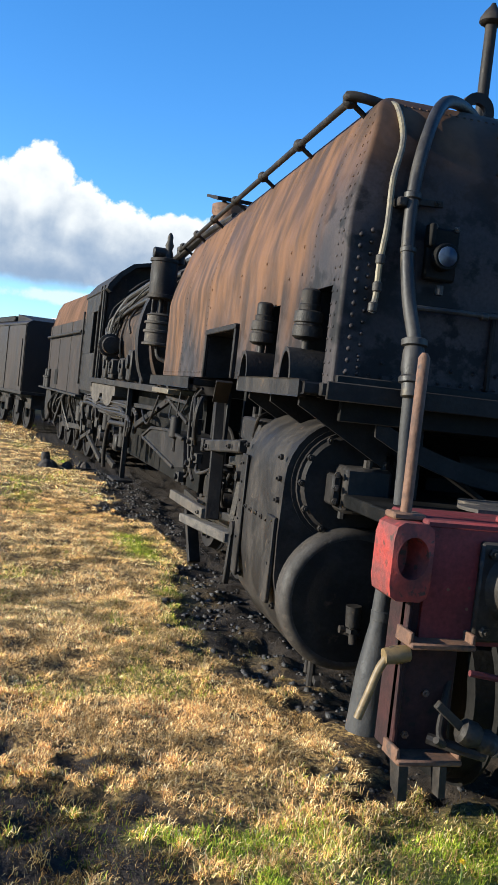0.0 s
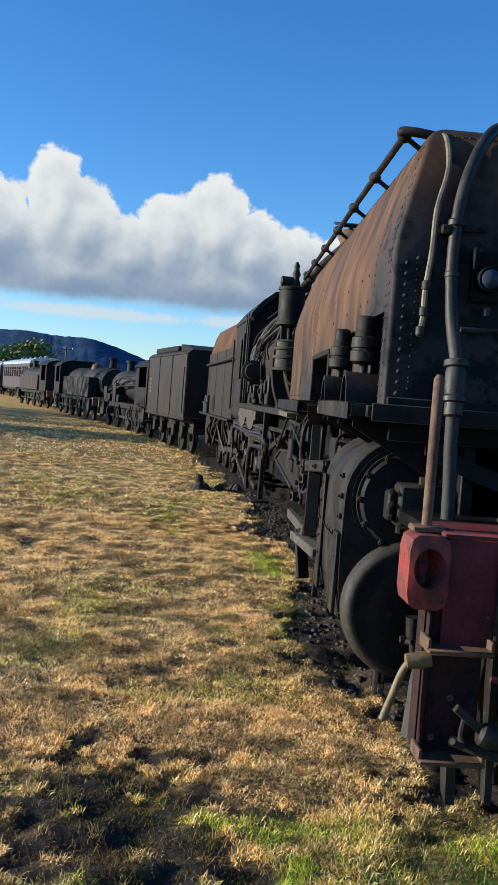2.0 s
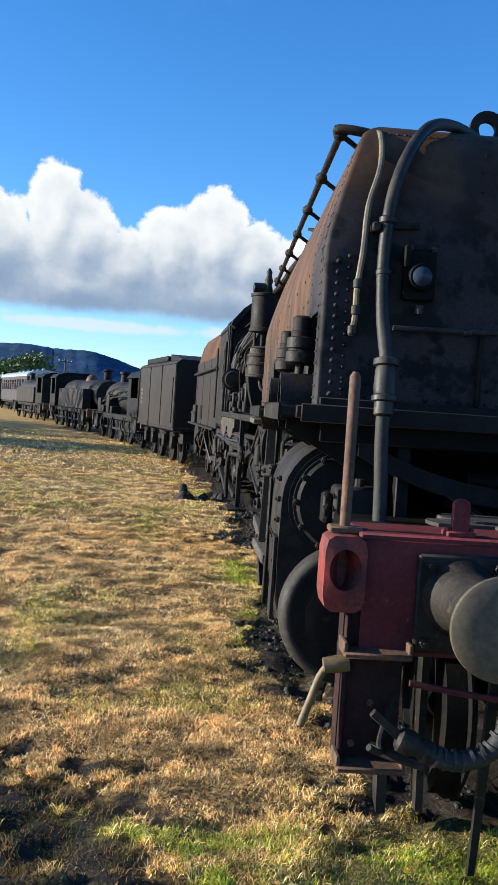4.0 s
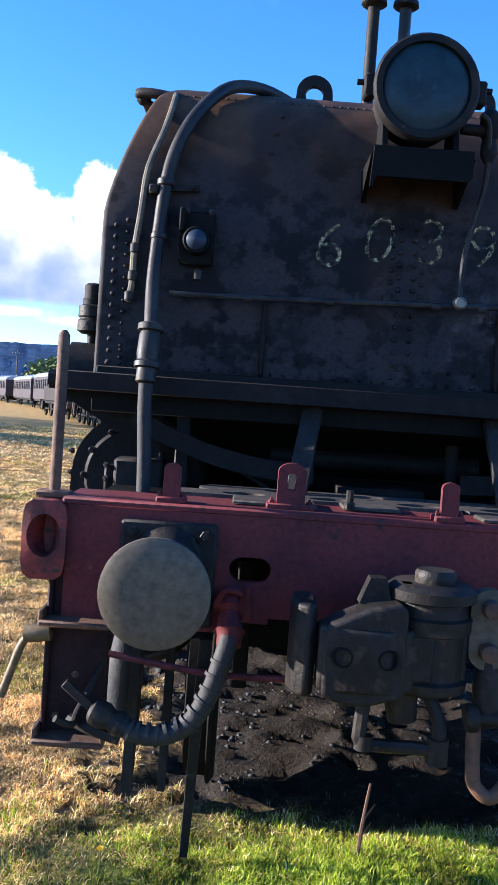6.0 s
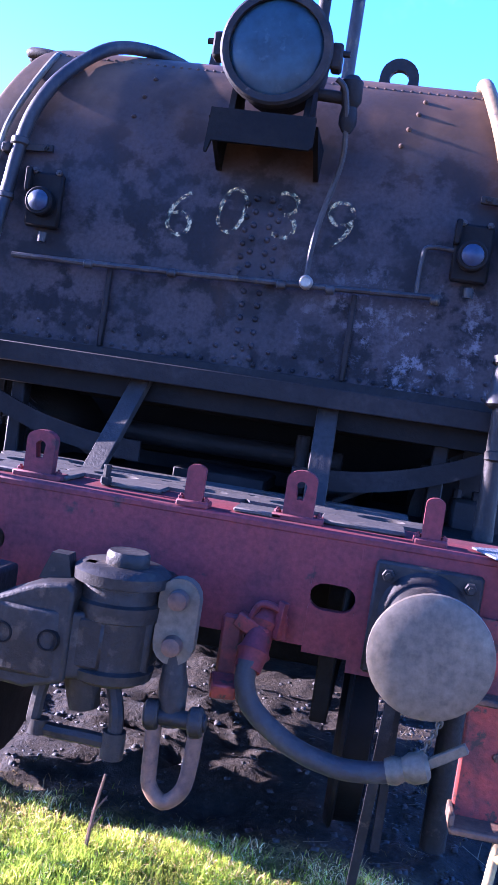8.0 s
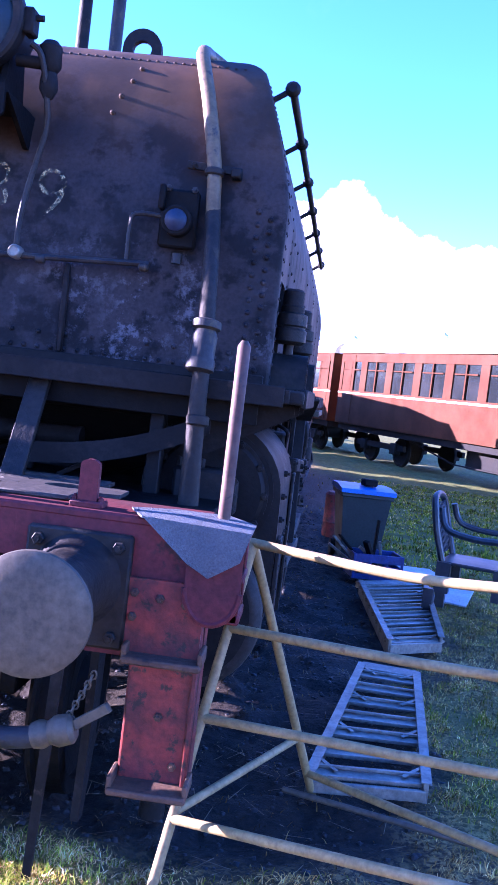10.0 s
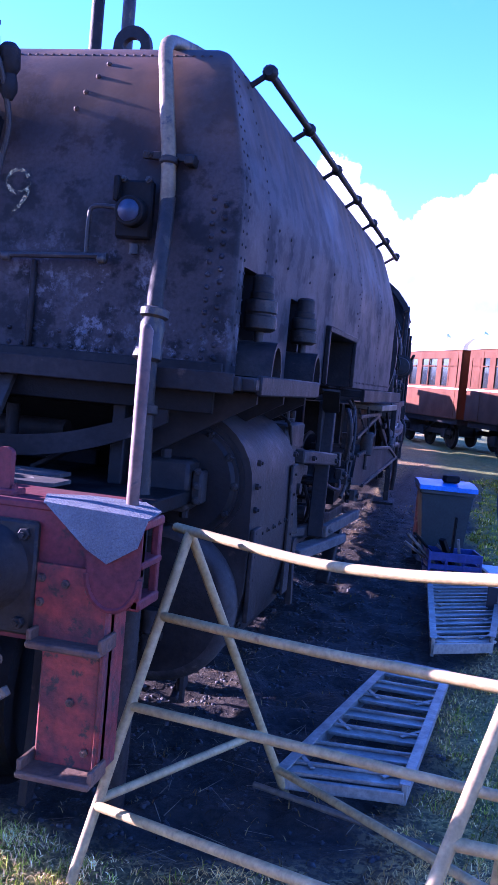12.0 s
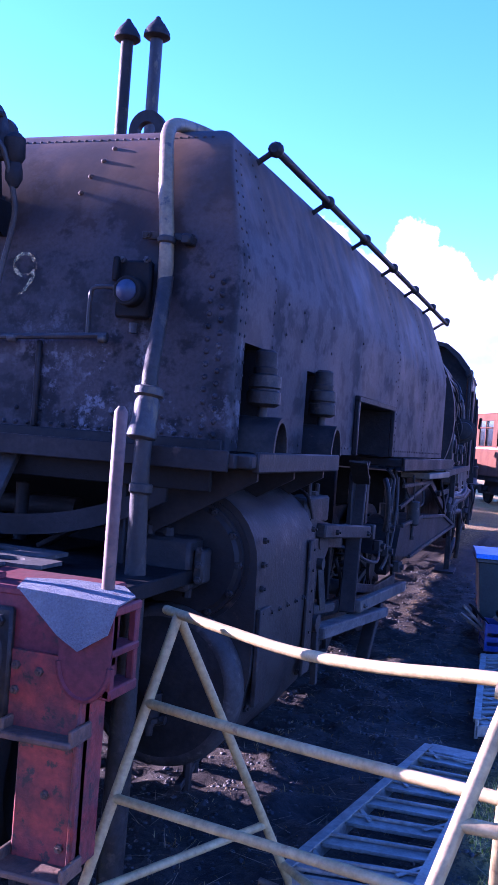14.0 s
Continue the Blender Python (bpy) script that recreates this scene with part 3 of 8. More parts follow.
def ground_material():
    m = bpy.data.materials.new("paddock_earth")
    m.use_nodes = True
    nt = m.node_tree
    N, L = nt.nodes.new, nt.links.new
    b = nt.nodes["Principled BSDF"]
    tc = N("ShaderNodeTexCoord")

    def nz(scale, det=6):
        n = N("ShaderNodeTexNoise")
        n.inputs["Scale"].default_value, n.inputs["Detail"].default_value = scale, det
        n.inputs["Roughness"].default_value = 0.65
        L(tc.outputs["Object"], n.inputs["Vector"])
        return n.outputs["Fac"]

    def ramp(src, lo, hi):
        r = N("ShaderNodeMapRange")
        r.interpolation_type = "SMOOTHSTEP"
        r.inputs["From Min"].default_value, r.inputs["From Max"].default_value = lo, hi
        L(src, r.inputs["Value"])
        return r.outputs["Result"]

    def mix(f, a, c):
        x = N("ShaderNodeMix")
        x.data_type = "RGBA"
        L(f, x.inputs[0])
        for i, s in ((6, a), (7, c)):
            if isinstance(s, tuple):
                x.inputs[i].default_value = (*s, 1)
            else:
                L(s, x.inputs[i])
        return x.outputs[2]

    def attr(n):
        a = N("ShaderNodeAttribute")
        a.attribute_name = n
        return a.outputs["Fac"]

    straw = mix(ramp(nz(14.0), 0.4, 0.6), (0.13, 0.078, 0.032), (0.44, 0.29, 0.11))
    straw = mix(ramp(nz(0.35), 0.42, 0.68), straw, (0.4, 0.25, 0.09))
    straw = mix(ramp(nz(40.0, 4), 0.46, 0.56), straw, (0.07, 0.042, 0.02))
    straw = mix(ramp(nz(2.2, 5), 0.56, 0.72), straw, (0.2, 0.12, 0.05))
    sp = N("ShaderNodeSeparateXYZ")
    L(tc.outputs["Object"], sp.inputs[0])
    straw = mix(ramp(sp.outputs["Y"], 18, 34), straw, mix(ramp(nz(1.2, 8), 0.4, 0.6), (0.5, 0.31, 0.1), (0.38, 0.23, 0.075)))
    grassy = mix(ramp(nz(9.0), 0.35, 0.65), (0.06, 0.09, 0.018), (0.17, 0.19, 0.04))
    col = mix(attr("green"), straw, grassy)
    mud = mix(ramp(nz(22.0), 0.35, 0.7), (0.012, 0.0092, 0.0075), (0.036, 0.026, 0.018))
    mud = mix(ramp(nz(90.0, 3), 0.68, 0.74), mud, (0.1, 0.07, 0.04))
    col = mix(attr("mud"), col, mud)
    L(col, b.inputs["Base Color"])
    wet = N("ShaderNodeMapRange")
    wet.inputs["To Min"].default_value, wet.inputs["To Max"].default_value = 0.92, 0.75
    L(attr("mud"), wet.inputs["Value"])
    L(wet.outputs["Result"], b.inputs["Roughness"])
    b.inputs["Specular IOR Level"].default_value = 0.25
    bp = N("ShaderNodeBump")
    bp.inputs["Strength"].default_value, bp.inputs["Distance"].default_value = 0.6, 0.03
    L(nz(30.0, 5), bp.inputs["Height"])
    L(bp.outputs["Normal"], b.inputs["Normal"])
    return m


build_ground()


def blade_material():
    m = bpy.data.materials.new("grass_blades")
    m.use_nodes = True
    nt = m.node_tree
    b = nt.nodes["Principled BSDF"]
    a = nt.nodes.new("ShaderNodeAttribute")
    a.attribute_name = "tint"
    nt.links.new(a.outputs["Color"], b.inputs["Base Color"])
    b.inputs["Roughness"].default_value = 0.75
    b.inputs["Specular IOR Level"].default_value = 0.12
    tr = nt.nodes.new("ShaderNodeBsdfTranslucent")
    nt.links.new(a.outputs["Color"], tr.inputs["Color"])
    mx = nt.nodes.new("ShaderNodeMixShader")
    mx.inputs[0].default_value = 0.3
    nt.links.new(b.outputs["BSDF"], mx.inputs[1])
    nt.links.new(tr.outputs["BSDF"], mx.inputs[2])
    nt.links.new(mx.outputs["Shader"], nt.nodes["Material Output"].inputs["Surface"])
    return m


def build_grass():
    rs = np.random.RandomState(4)
    zones = [  # x0, x1, y0, y1, blades per square metre, length, width
        (-4.0, 1.2, -1.0, 4.0, 21000, 0.03, 0.0014),
        (-5.2, -0.9, 4.0, 9.0, 10500, 0.033, 0.0019),
        (-8.0, -1.2, 9.0, 18.0, 2600, 0.038, 0.0045),
        (-16.0, -2.0, 18.0, 40.0, 350, 0.055, 0.009),
        (1.2, 5.0, -0.5, 7.0, 6500, 0.03, 0.0017),
        (1.4, 8.0, 7.0, 18.0, 800, 0.045, 0.006),
        (-0.95, 1.4, -0.95, 0.65, 26000, 0.03, 0.002),
    ]
    P, LN, WD, K = [], [], [], []
    for zi, (x0, x1, y0, y1, dens, ln, wd) in enumerate(zones):
        n = int((x1 - x0) * (y1 - y0) * dens)
        x, y = rs.uniform(x0, x1, n), rs.uniform(y0, y1, n)
        # most blades grow in tufts and lean out from their middle
        nt_ = max(1, n // 45)
        tx, ty = rs.uniform(x0, x1, nt_), rs.uniform(y0, y1, nt_)
        which = rs.randint(0, nt_, n)
        spread = np.abs(rs.normal(0, 0.8 * ln, n)) * (0.6 + rs.rand(nt_)[which])
        turn = rs.uniform(0, 2 * np.pi, n)
        tuft = rs.rand(n) < 0.42
        x = np.where(tuft, tx[which] + spread * np.cos(turn), x)
        y = np.where(tuft, ty[which] + spread * np.sin(turn), y)
        shade = np.where(tuft, (0.5 + 0.85 * rs.rand(nt_))[which], 1.0)
        g, m = green_at(x, y), mud_at(x, y)
        clump = fbm(x * 6, y * 6, 50)
        keep = rs.rand(n) < (1 - np.where(x < -1.6, 0.6, 0.97) * sstep(m, 0.25, 0.6)) * (0.5 + 0.6 * sstep(clump, 0.34, 0.6))
        if zi == 6:
            keep &= rs.rand(n) < sstep(g, 0.45, 0.8)
        # nothing grows inside the wheels and frames
        keep &= ~((np.abs(x) < 1.0) & (y > 0.75) & (y < 20))
        x, y, g, m, clump, turn, shade = x[keep], y[keep], g[keep], m[keep], clump[keep], turn[keep], shade[keep]
        P.append(np.stack([x, y], -1))
        LN.append(ln * rs.uniform(0.5, 1.5, len(x)) * (0.4 + 1.15 * clump) * (1 + 0.05 * g))
        WD.append(wd * rs.uniform(0.7, 1.4, len(x)))
        K.append(np.stack([g, m, turn, shade], -1))
    P, LN, WD, K = np.concatenate(P), np.concatenate(LN), np.concatenate(WD), np.concatenate(K)
    n = len(P)
    ang = K[:, 2] + rs.normal(0, 2.2, n)
    isg = rs.rand(n) < K[:, 0] * 0.9
    lean = np.where(isg, rs.uniform(0.3, 1.3, n), rs.uniform(0.7, 1.75, n))
    z = height_at(P[:, 0], P[:, 1])
    d = np.stack([np.cos(ang), np.sin(ang)], -1)
    s = np.stack([-np.sin(ang), np.cos(ang)], -1)
    base = np.concatenate([P, (z - 0.004)[:, None]], 1)
    v = np.zeros((n, 5, 3), np.float32)
    w = WD[:, None]
    v[:, 0] = base
    v[:, 0, :2] += s * w
    v[:, 1] = base
    v[:, 1, :2] -= s * w
    mid_h, mid_d = LN * 0.6 * np.cos(lean * 0.6), LN * 0.6 * np.sin(lean * 0.6)
    for k, q in ((2, -0.8), (3, 0.8)):
        v[:, k] = base
        v[:, k, :2] += d * mid_d[:, None] + s * w * q
        v[:, k, 2] += mid_h
    v[:, 4] = base
    v[:, 4, :2] += d * (mid_d + LN * 0.45 * np.sin(np.minimum(lean * 1.4, 1.6)))[:, None]
    v[:, 4, 2] += mid_h + LN * 0.45 * np.cos(np.minimum(lean * 1.4, 1.6))
    o = np.arange(n)[:, None] * 5
    tri = np.concatenate([o + np.array([[0, 1, 2]]), o + np.array([[0, 2, 3]]), o + np.array([[3, 2, 4]])], 1).reshape(-1, 3)
    me = bpy.data.meshes.new("grass")
    me.vertices.add(n * 5)
    me.vertices.foreach_set("co", v.reshape(-1))
    me.loops.add(tri.size)
    me.loops.foreach_set("vertex_index", tri.ravel())
    me.polygons.add(len(tri))
    me.polygons.foreach_set("loop_start", np.arange(0, tri.size, 3))
    me.update()
    t = rs.rand(n)[:, None]
    pal = np.array([(0.72, 0.49, 0.22), (0.6, 0.36, 0.15), (0.95, 0.76, 0.44), (0.2, 0.11, 0.045)])
    straw = pal[rs.choice(4, n, p=[0.36, 0.24, 0.2, 0.2])] * (0.75 + 0.5 * t) * K[:, 3:4]
    warm = fbm(P[:, 0] * 0.5, P[:, 1] * 0.5, 61)[:, None]
    straw = straw * (1 + (warm - 0.5) * np.array([[0.16, -0.06, -0.35]])) * np.array([[1.2, 1.22, 1.2]])
    gp = np.array([(0.15, 0.22, 0.02), (0.33, 0.4, 0.04), (0.5, 0.5, 0.08)])
    green = gp[rs.choice(3, n, p=[0.35, 0.4, 0.25])] * (0.75 + 0.5 * t) * K[:, 3:4]
    col = np.where(isg[:, None], green, straw)
    # pale tussocks; shade of the hollows between them painted into blade colour
    hollow_shade = fbm(P[:, 0] * 5.5, P[:, 1] * 5.5, 50)[:, None]
    col = col * (0.5 + 0.9 * sstep(hollow_shade, 0.28, 0.6))
    # turf beside the ladders: colour darkened and warmed for the tank's shade
    col = np.where(P[:, :1] > 1.3, col * np.array([[0.8, 0.7, 0.5]]), col)
    # rotted, muddy blades on the bare patches
    col = col * (1 - np.array([[0.72, 0.72, 0.76]]) * sstep(K[:, 1:2], 0.2, 0.7))
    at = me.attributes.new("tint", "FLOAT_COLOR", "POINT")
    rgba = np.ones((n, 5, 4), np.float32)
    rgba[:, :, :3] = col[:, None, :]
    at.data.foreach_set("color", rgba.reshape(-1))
    me.materials.append(blade_material())
    tagged(new("grass", me), "dry straw-coloured grass with green tufts", "grass", kind="stuff")


build_grass()


def build_clods():
    rs = np.random.RandomState(9)
    n = 60000
    x = np.concatenate([rs.uniform(-3.4, 1.2, n), rs.uniform(0.7, 2.6, n // 2)])
    y = np.concatenate([rs.uniform(-0.6, 13.0, n), rs.uniform(-0.2, 11.0, n // 2)])
    m = mud_at(x, y)
    keep = (rs.rand(len(x)) < sstep(m, 0.35, 0.7) * np.where(x < -1.75, 0.0, 0.45)) & ~((np.abs(x) < 0.6) & (y > 2.5))
    x, y = x[keep], y[keep]
    k = len(x)
    r = 0.004 + (0.018 + 0.016 * ((x < -0.75) & (y > 1.2))) * rs.rand(k) ** 5
    octa = np.array([(1, 0, 0), (-0.5, 0.87, 0), (-0.5, -0.87, 0), (0.5, 0.6, 0.75), (-0.8, 0.1, 0.7), (0.35, -0.7, 0.7)], float)
    fc = np.array([(0, 1, 3), (1, 4, 3), (1, 2, 4), (2, 5, 4), (2, 0, 5), (0, 3, 5), (3, 4, 5)])
    v = octa[None] * (1 + 0.5 * (rs.rand(k, 6, 3) - 0.5)) * r[:, None, None]
    a = rs.uniform(0, 6.28, k)
    c, s = np.cos(a)[:, None], np.sin(a)[:, None]
    v = np.stack([v[..., 0] * c - v[..., 1] * s, v[..., 0] * s + v[..., 1] * c, v[..., 2] * 0.8], -1)
    v += np.stack([x, y, height_at(x, y) - 0.003], -1)[:, None, :]
    f = (fc[None] + (np.arange(k) * 6)[:, None, None]).reshape(-1, 3)
    me = bpy.data.meshes.new("clods")
    me.vertices.add(k * 6)
    me.vertices.foreach_set("co", v.reshape(-1))
    me.loops.add(f.size)
    me.loops.foreach_set("vertex_index", f.ravel())
    me.polygons.add(len(f))
    me.polygons.foreach_set("loop_start", np.arange(0, f.size, 3))
    me.update()
    me.materials.append(weathered("black_ash_clods", (0.009, 0.0082, 0.0082), (0.022, 0.019, 0.017), (0.05, 0.042, 0.034), scale=9, fine=120, rough=(0.45, 0.8), bump=0.5, at3=0.68))
    tagged(new("mud_clods", me), "crumbled black mud and ash along the track", "mud", kind="stuff")
    # dead stalks lying over the bare earth
    q = 1000
    sx, sy = rs.uniform(0.6, 2.8, q), rs.uniform(-0.6, 8.0, q)
    kk = rs.rand(q) < 0.75
    sx, sy = sx[kk], sy[kk]
    S = Shape()
    for i in range(len(sx)):
        a, ln, h = rs.uniform(0, 6.28), rs.uniform(0.04, 0.2), rs.uniform(0.003, 0.02)
        zz = float(height_at(np.array([sx[i]]), np.array([sy[i]]))[0])
        p, d = Vector((sx[i], sy[i], zz + 0.004)), Vector((math.cos(a), math.sin(a), 0))
        e = Vector((-d.y, d.x, 0)) * 0.0022
        S.add([p - e, p + e, p + d * ln + Vector((0, 0, h)) + e * 0.5, p + d * ln + Vector((0, 0, h)) - e * 0.5], [(0, 1, 2, 3)])
    ob = part("dead_stalks", S, plain("dead_straw", (0.26, 0.19, 0.1), 0.8, (0.14, 0.1, 0.06), 12))
    tagged(ob, "dead straw stalks scattered over bare dirt", "straw", kind="stuff")


build_clods()


# ---- the articulated locomotive ----
loco = thing("garratt_locomotive", "derelict black articulated steam locomotive, rust-brown tank, red beam", "locomotive")
TANK_REAR = 6.7
LEAN = 0.025  # the front unit stands slightly askew to the beam


def tank_width(z):
    w = 1.32 - 0.175 * (max(z - 2.38, 0) / 0.6) ** 1.25
    return w - 0.06 * (max(z - 2.97, 0) / 0.09) ** 2


def tank_front(z):
    u = min(max((z - 2.26) / 0.82, 0), 1)
    return 0.95 + 0.52 * (1 - math.sqrt(max(0, 1 - u * u)))


def tank_back(z):
    return TANK_REAR - 0.25 * max(0.0, (z - 2.3) / 0.8) ** 2


NICHES = ((1.07, 1.33, 2.1), (1.98, 2.22, 2.07), (3.05, 4.1, 1.98))


def build_tank():
    zs = [1.66, 1.98, 2.07, 2.1] + [2.1 + 0.07 * i for i in range(1, 5)] + [2.38 + 0.05 * i for i in range(1, 12)] + [2.96, 2.99, 3.02, 3.04, 3.055, 3.06]
    ys = sorted({y for a, c, _ in NICHES for y in (a, c)})
    rc = 0.022
    loops = []
    for z in zs:
        w, f, b = tank_width(z), tank_front(z), tank_back(z)
        right = []
        for k in range(4):
            g = math.pi / 2 * k / 3
            right.append((w - rc + rc * math.sin(g), f + rc - rc * math.cos(g)))
        f2 = f + rc
        for y in ys:
            right.append((w, max(y, f2 + 0.01 * (ys.index(y) + 1))))
        right.append((w, b - 0.03))
        right.append((w - 0.03, b))
        xs = [w - rc - (w - rc) * 2 * i / 12 for i in range(1, 12)]
        front = [(-x, f) for x in xs]
        loop = right + [(-x, y) for x, y in right[::-1]] + front
        loops.append([(x, y, z) for x, y in loop])
    n = len(loops[0])
    s = Shape()
    verts = [p for q in loops for p in q]
    faces = []
    for k in range(len(zs) - 1):
        for i in range(n):
            j = (i + 1) % n
            p = [Vector(verts[a]) for a in (k * n + i, k * n + j, k * n + n + j, k * n + n + i)]
            c = sum(p, Vector()) / 4
            if abs(c.x) > 1.3 and any(a < c.y < b and c.z < t for a, b, t in NICHES):
                continue
            faces.append((k * n + i, k * n + j, k * n + n + j, k * n + n + i))
    # crowned top
    top = [(x * 0.8, 1.5 + (y - 1.5) * 0.93 + 0.08, 3.075) for x, y, _ in loops[-1]]
    base = len(verts) - n
    verts += top
    for i in range(n):
        j = (i + 1) % n
        faces.append((base + i, base + j, base + n + j, base + n + i))
    faces.append(tuple(range(base + n, base + 2 * n)))
    faces.append(tuple(range(n))[::-1])
    s.add(verts, faces)
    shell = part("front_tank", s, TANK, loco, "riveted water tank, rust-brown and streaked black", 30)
    # niches in both sides
    for sgn in (-1, 1):
        for a, b, t in NICHES:
            s = Shape()
            i, o = sgn * 1.05, sgn * 1.32
            s.add([(o, a, 1.66), (o, b, 1.66), (o, b, t), (o, a, t), (i, a, 1.66), (i, b, 1.66), (i, b, t), (i, a, t)],
                  [(4, 5, 6, 7), (0, 1, 5, 4), (3, 7, 6, 2), (0, 4, 7, 3), (1, 2, 6, 5)])
            part("recess_liner", s, SOOT, shell, "dark sheet lining of the recess")
    return shell


tank = build_tank()


def side_pt(z, y, sgn, out=0.0):
    return (sgn * (tank_width(z) + out), y, z)


def build_rivets():
    s = Shape()
    nf = (0, -1, 0)
    for x in (0.0, 0.065):
        for i in range(13):
            s.dome((x, 0.95, 1.74 + 0.055 * i), nf, 0.014, 0.9)
    for x in (-0.035, 0.1):
        for i in range(6):
            s.dome((x, 0.95, 2.1 + 0.055 * i), nf, 0.013, 0.9)
    for x, z in ((-0.05, 2.08), (0.1, 2.07)):
        s.box(x - 0.018, x + 0.018, 0.925, 0.952, z - 0.018, z + 0.018, 0.004)
    for i in range(46):
        x = -1.26 + 2.52 * i / 45
        s.dome((x, 0.95, 1.715), nf, 0.011, 0.9)
        if i % 2:
            s.dome((x, 0.95, 1.775), nf, 0.011, 0.9)
    for i in range(56):
        x = -1.05 + 2.1 * i / 55
        z = 2.99
        s.dome((x, tank_front(z), z), (0, -0.8, 0.6), 0.009)
    for sgn in (-1, 1):
        for i in range(13):
            z = 1.72 + 0.05 * i
            s.dome((sgn * 1.255, 0.95, z), nf, 0.0125, 0.9)
            s.dome((sgn * 1.205, 0.95, z + 0.025), nf, 0.012, 0.9)
    for x, z in ((0.62, 2.93), (0.6, 2.86), (0.57, 2.78), (0.55, 2.7), (-0.56, 2.9), (-0.58, 2.8), (-0.6, 2.7)):
        s.dome((x, tank_front(z), z), (0, -0.8, 0.5), 0.012, 1.0)
    part("front_rivets", s, TANK, tank)
    s = Shape()
    for sgn in (-1, 1):
        for col in (0.98, 1.04):
            for i in range(24):
                z = 1.7 + 0.053 * i
                if z < 2.96:
                    s.dome(side_pt(z, max(tank_front(z) + col - 0.93, col), sgn), (sgn, 0, 0.15), 0.0075, 0.7)
        for y in (1.42, 4.3, 5.5):
            for i in range(26):
                z = 1.72 + 0.05 * i
                if z < 2.97 and y < tank_back(z) - 0.1 and y > tank_front(z) + 0.1:
                    s.dome(side_pt(z, y, sgn), (sgn, 0, 0.2), 0.008)
        for i in range(72):
            y = 1.05 + 0.078 * i
            if not any(a - 0.04 < y < b + 0.04 for a, b, _ in NICHES):
                s.dome((sgn * 1.32, y, 1.7), (sgn, 0, 0), 0.0085)
        # stay heads standing on the flanks
        for y in (1.6, 1.85, 2.4, 3.1, 4.2):
            for z in (2.2, 2.34):
                s.dome(side_pt(z, y + 0.1 * (z - 2.2), sgn), (sgn, 0, 0), 0.009, 0.8)
    tagged(part("side_rivets", s, TANK, tank, "rows of domed rivet heads"), kind="stuff")


build_rivets()


def build_tank_trim():
    for sgn in (-1, 1):
        # angle iron round the filling recess
        s = Shape()
        s.box(sgn * 1.335 - 0.015, sgn * 1.335 + 0.015, 3.01, 3.05, 1.66, 2.0)
        s.box(sgn * 1.335 - 0.015, sgn * 1.335 + 0.015, 4.1, 4.14, 1.66, 2.0)
        s.box(sgn * 1.335 - 0.018, sgn * 1.335 + 0.018, 3.01, 4.14, 1.981, 2.02)
        part("recess_frame", s, SOOT, tank)
        # running plate
        s = Shape()
        s.box(sgn * 1.2, sgn * 1.475, 0.80, 2.1, 1.6, 1.655, 0.008)
        s.box(sgn * 1.46, sgn * 1.485, 0.86, 2.1, 1.585, 1.665, 0.006)
        part("running_plate", s, SOOT2, loco, "dusty black running plate with worn lip")
        s = Shape()
        s.box(sgn * 1.1, sgn * 1.42, 4.2, 6.8, 1.59, 1.645, 0.006)
        s.box(sgn * 1.40, sgn * 1.43, 4.2, 6.8, 1.56, 1.655, 0.006)
        part("running_plate", s, SOOT, loco)
        for y in (1.0, 1.5, 1.98):
            part("bracket", Shape().prism([(sgn * 1.0, 1.59), (sgn * 1.44, 1.59), (sgn * 1.44, 1.55), (sgn * 1.0, 1.3)], "y", y - 0.012, y + 0.012), SOOT, loco)
    for x, y0, y1, z0, z1 in ((1.42, 0.76, 0.97, 1.6, 1.655), (1.40, 0.745, 0.765, 1.585, 1.665), (1.3, 0.925, 0.96, 1.655, 1.7)):
        part("front_angle", Shape().box(-x, x, y0, y1, z0, z1, 0.004), SOOT, tank, "black steel angle along the tank foot")
    part("foot_beam", Shape().box(-1.3, 1.3, 0.84, 0.87, 1.5, 1.6, 0.004), DARK, tank)
    for x in (-0.58, 0.46):
        part("strap", Shape().box(x - 0.012, x + 0.012, 0.925, 0.948, 1.7, 2.06), SOOT, tank)


build_tank_trim()


def build_valve(y, sgn, scale=1.0):
    x = sgn * 1.375
    s = Shape()
    prof = []
    for i in range(13):
        g = math.pi * i / 12
        prof.append((y + 0.1 * math.cos(g), 1.66 + 0.15 * math.sin(g)))
    for i in range(12, -1, -1):
        g = math.pi * i / 12
        prof.append((y + 0.08 * math.cos(g), 1.66 + 0.13 * math.sin(g)))
    m = Matrix()
    s.prism([(p, q) for p, q in prof], "x", x - 0.09, x + 0.09, m)
    body = part("sand_valve", s, SOOT2, loco, "black cast sand valve on the running plate")
    s = Shape()
    s.cyl((x, y, 1.79), (x, y, 1.87), 0.022, n=10)
    s.lathe((x, y, 1.85), (x, y, 1.985), [(0, 0.05), (0.1, 0.07), (0.45, 0.07), (0.5, 0.062), (0.55, 0.062), (0.6, 0.069), (0.95, 0.067), (1, 0.05)], 20)
    part("valve_drum", s, IRON, body)
    s = Shape()
    s.lathe((x, y, 1.985), (x, y, 2.085), [(0, 0.05), (0.25, 0.052), (0.3, 0.046), (0.9, 0.046), (1, 0.034)], 16)
    part("valve_cap", s, SOOT2, body)


for sg in (-1, 1):
    build_valve(1.2, sg)
    build_valve(2.1, sg)


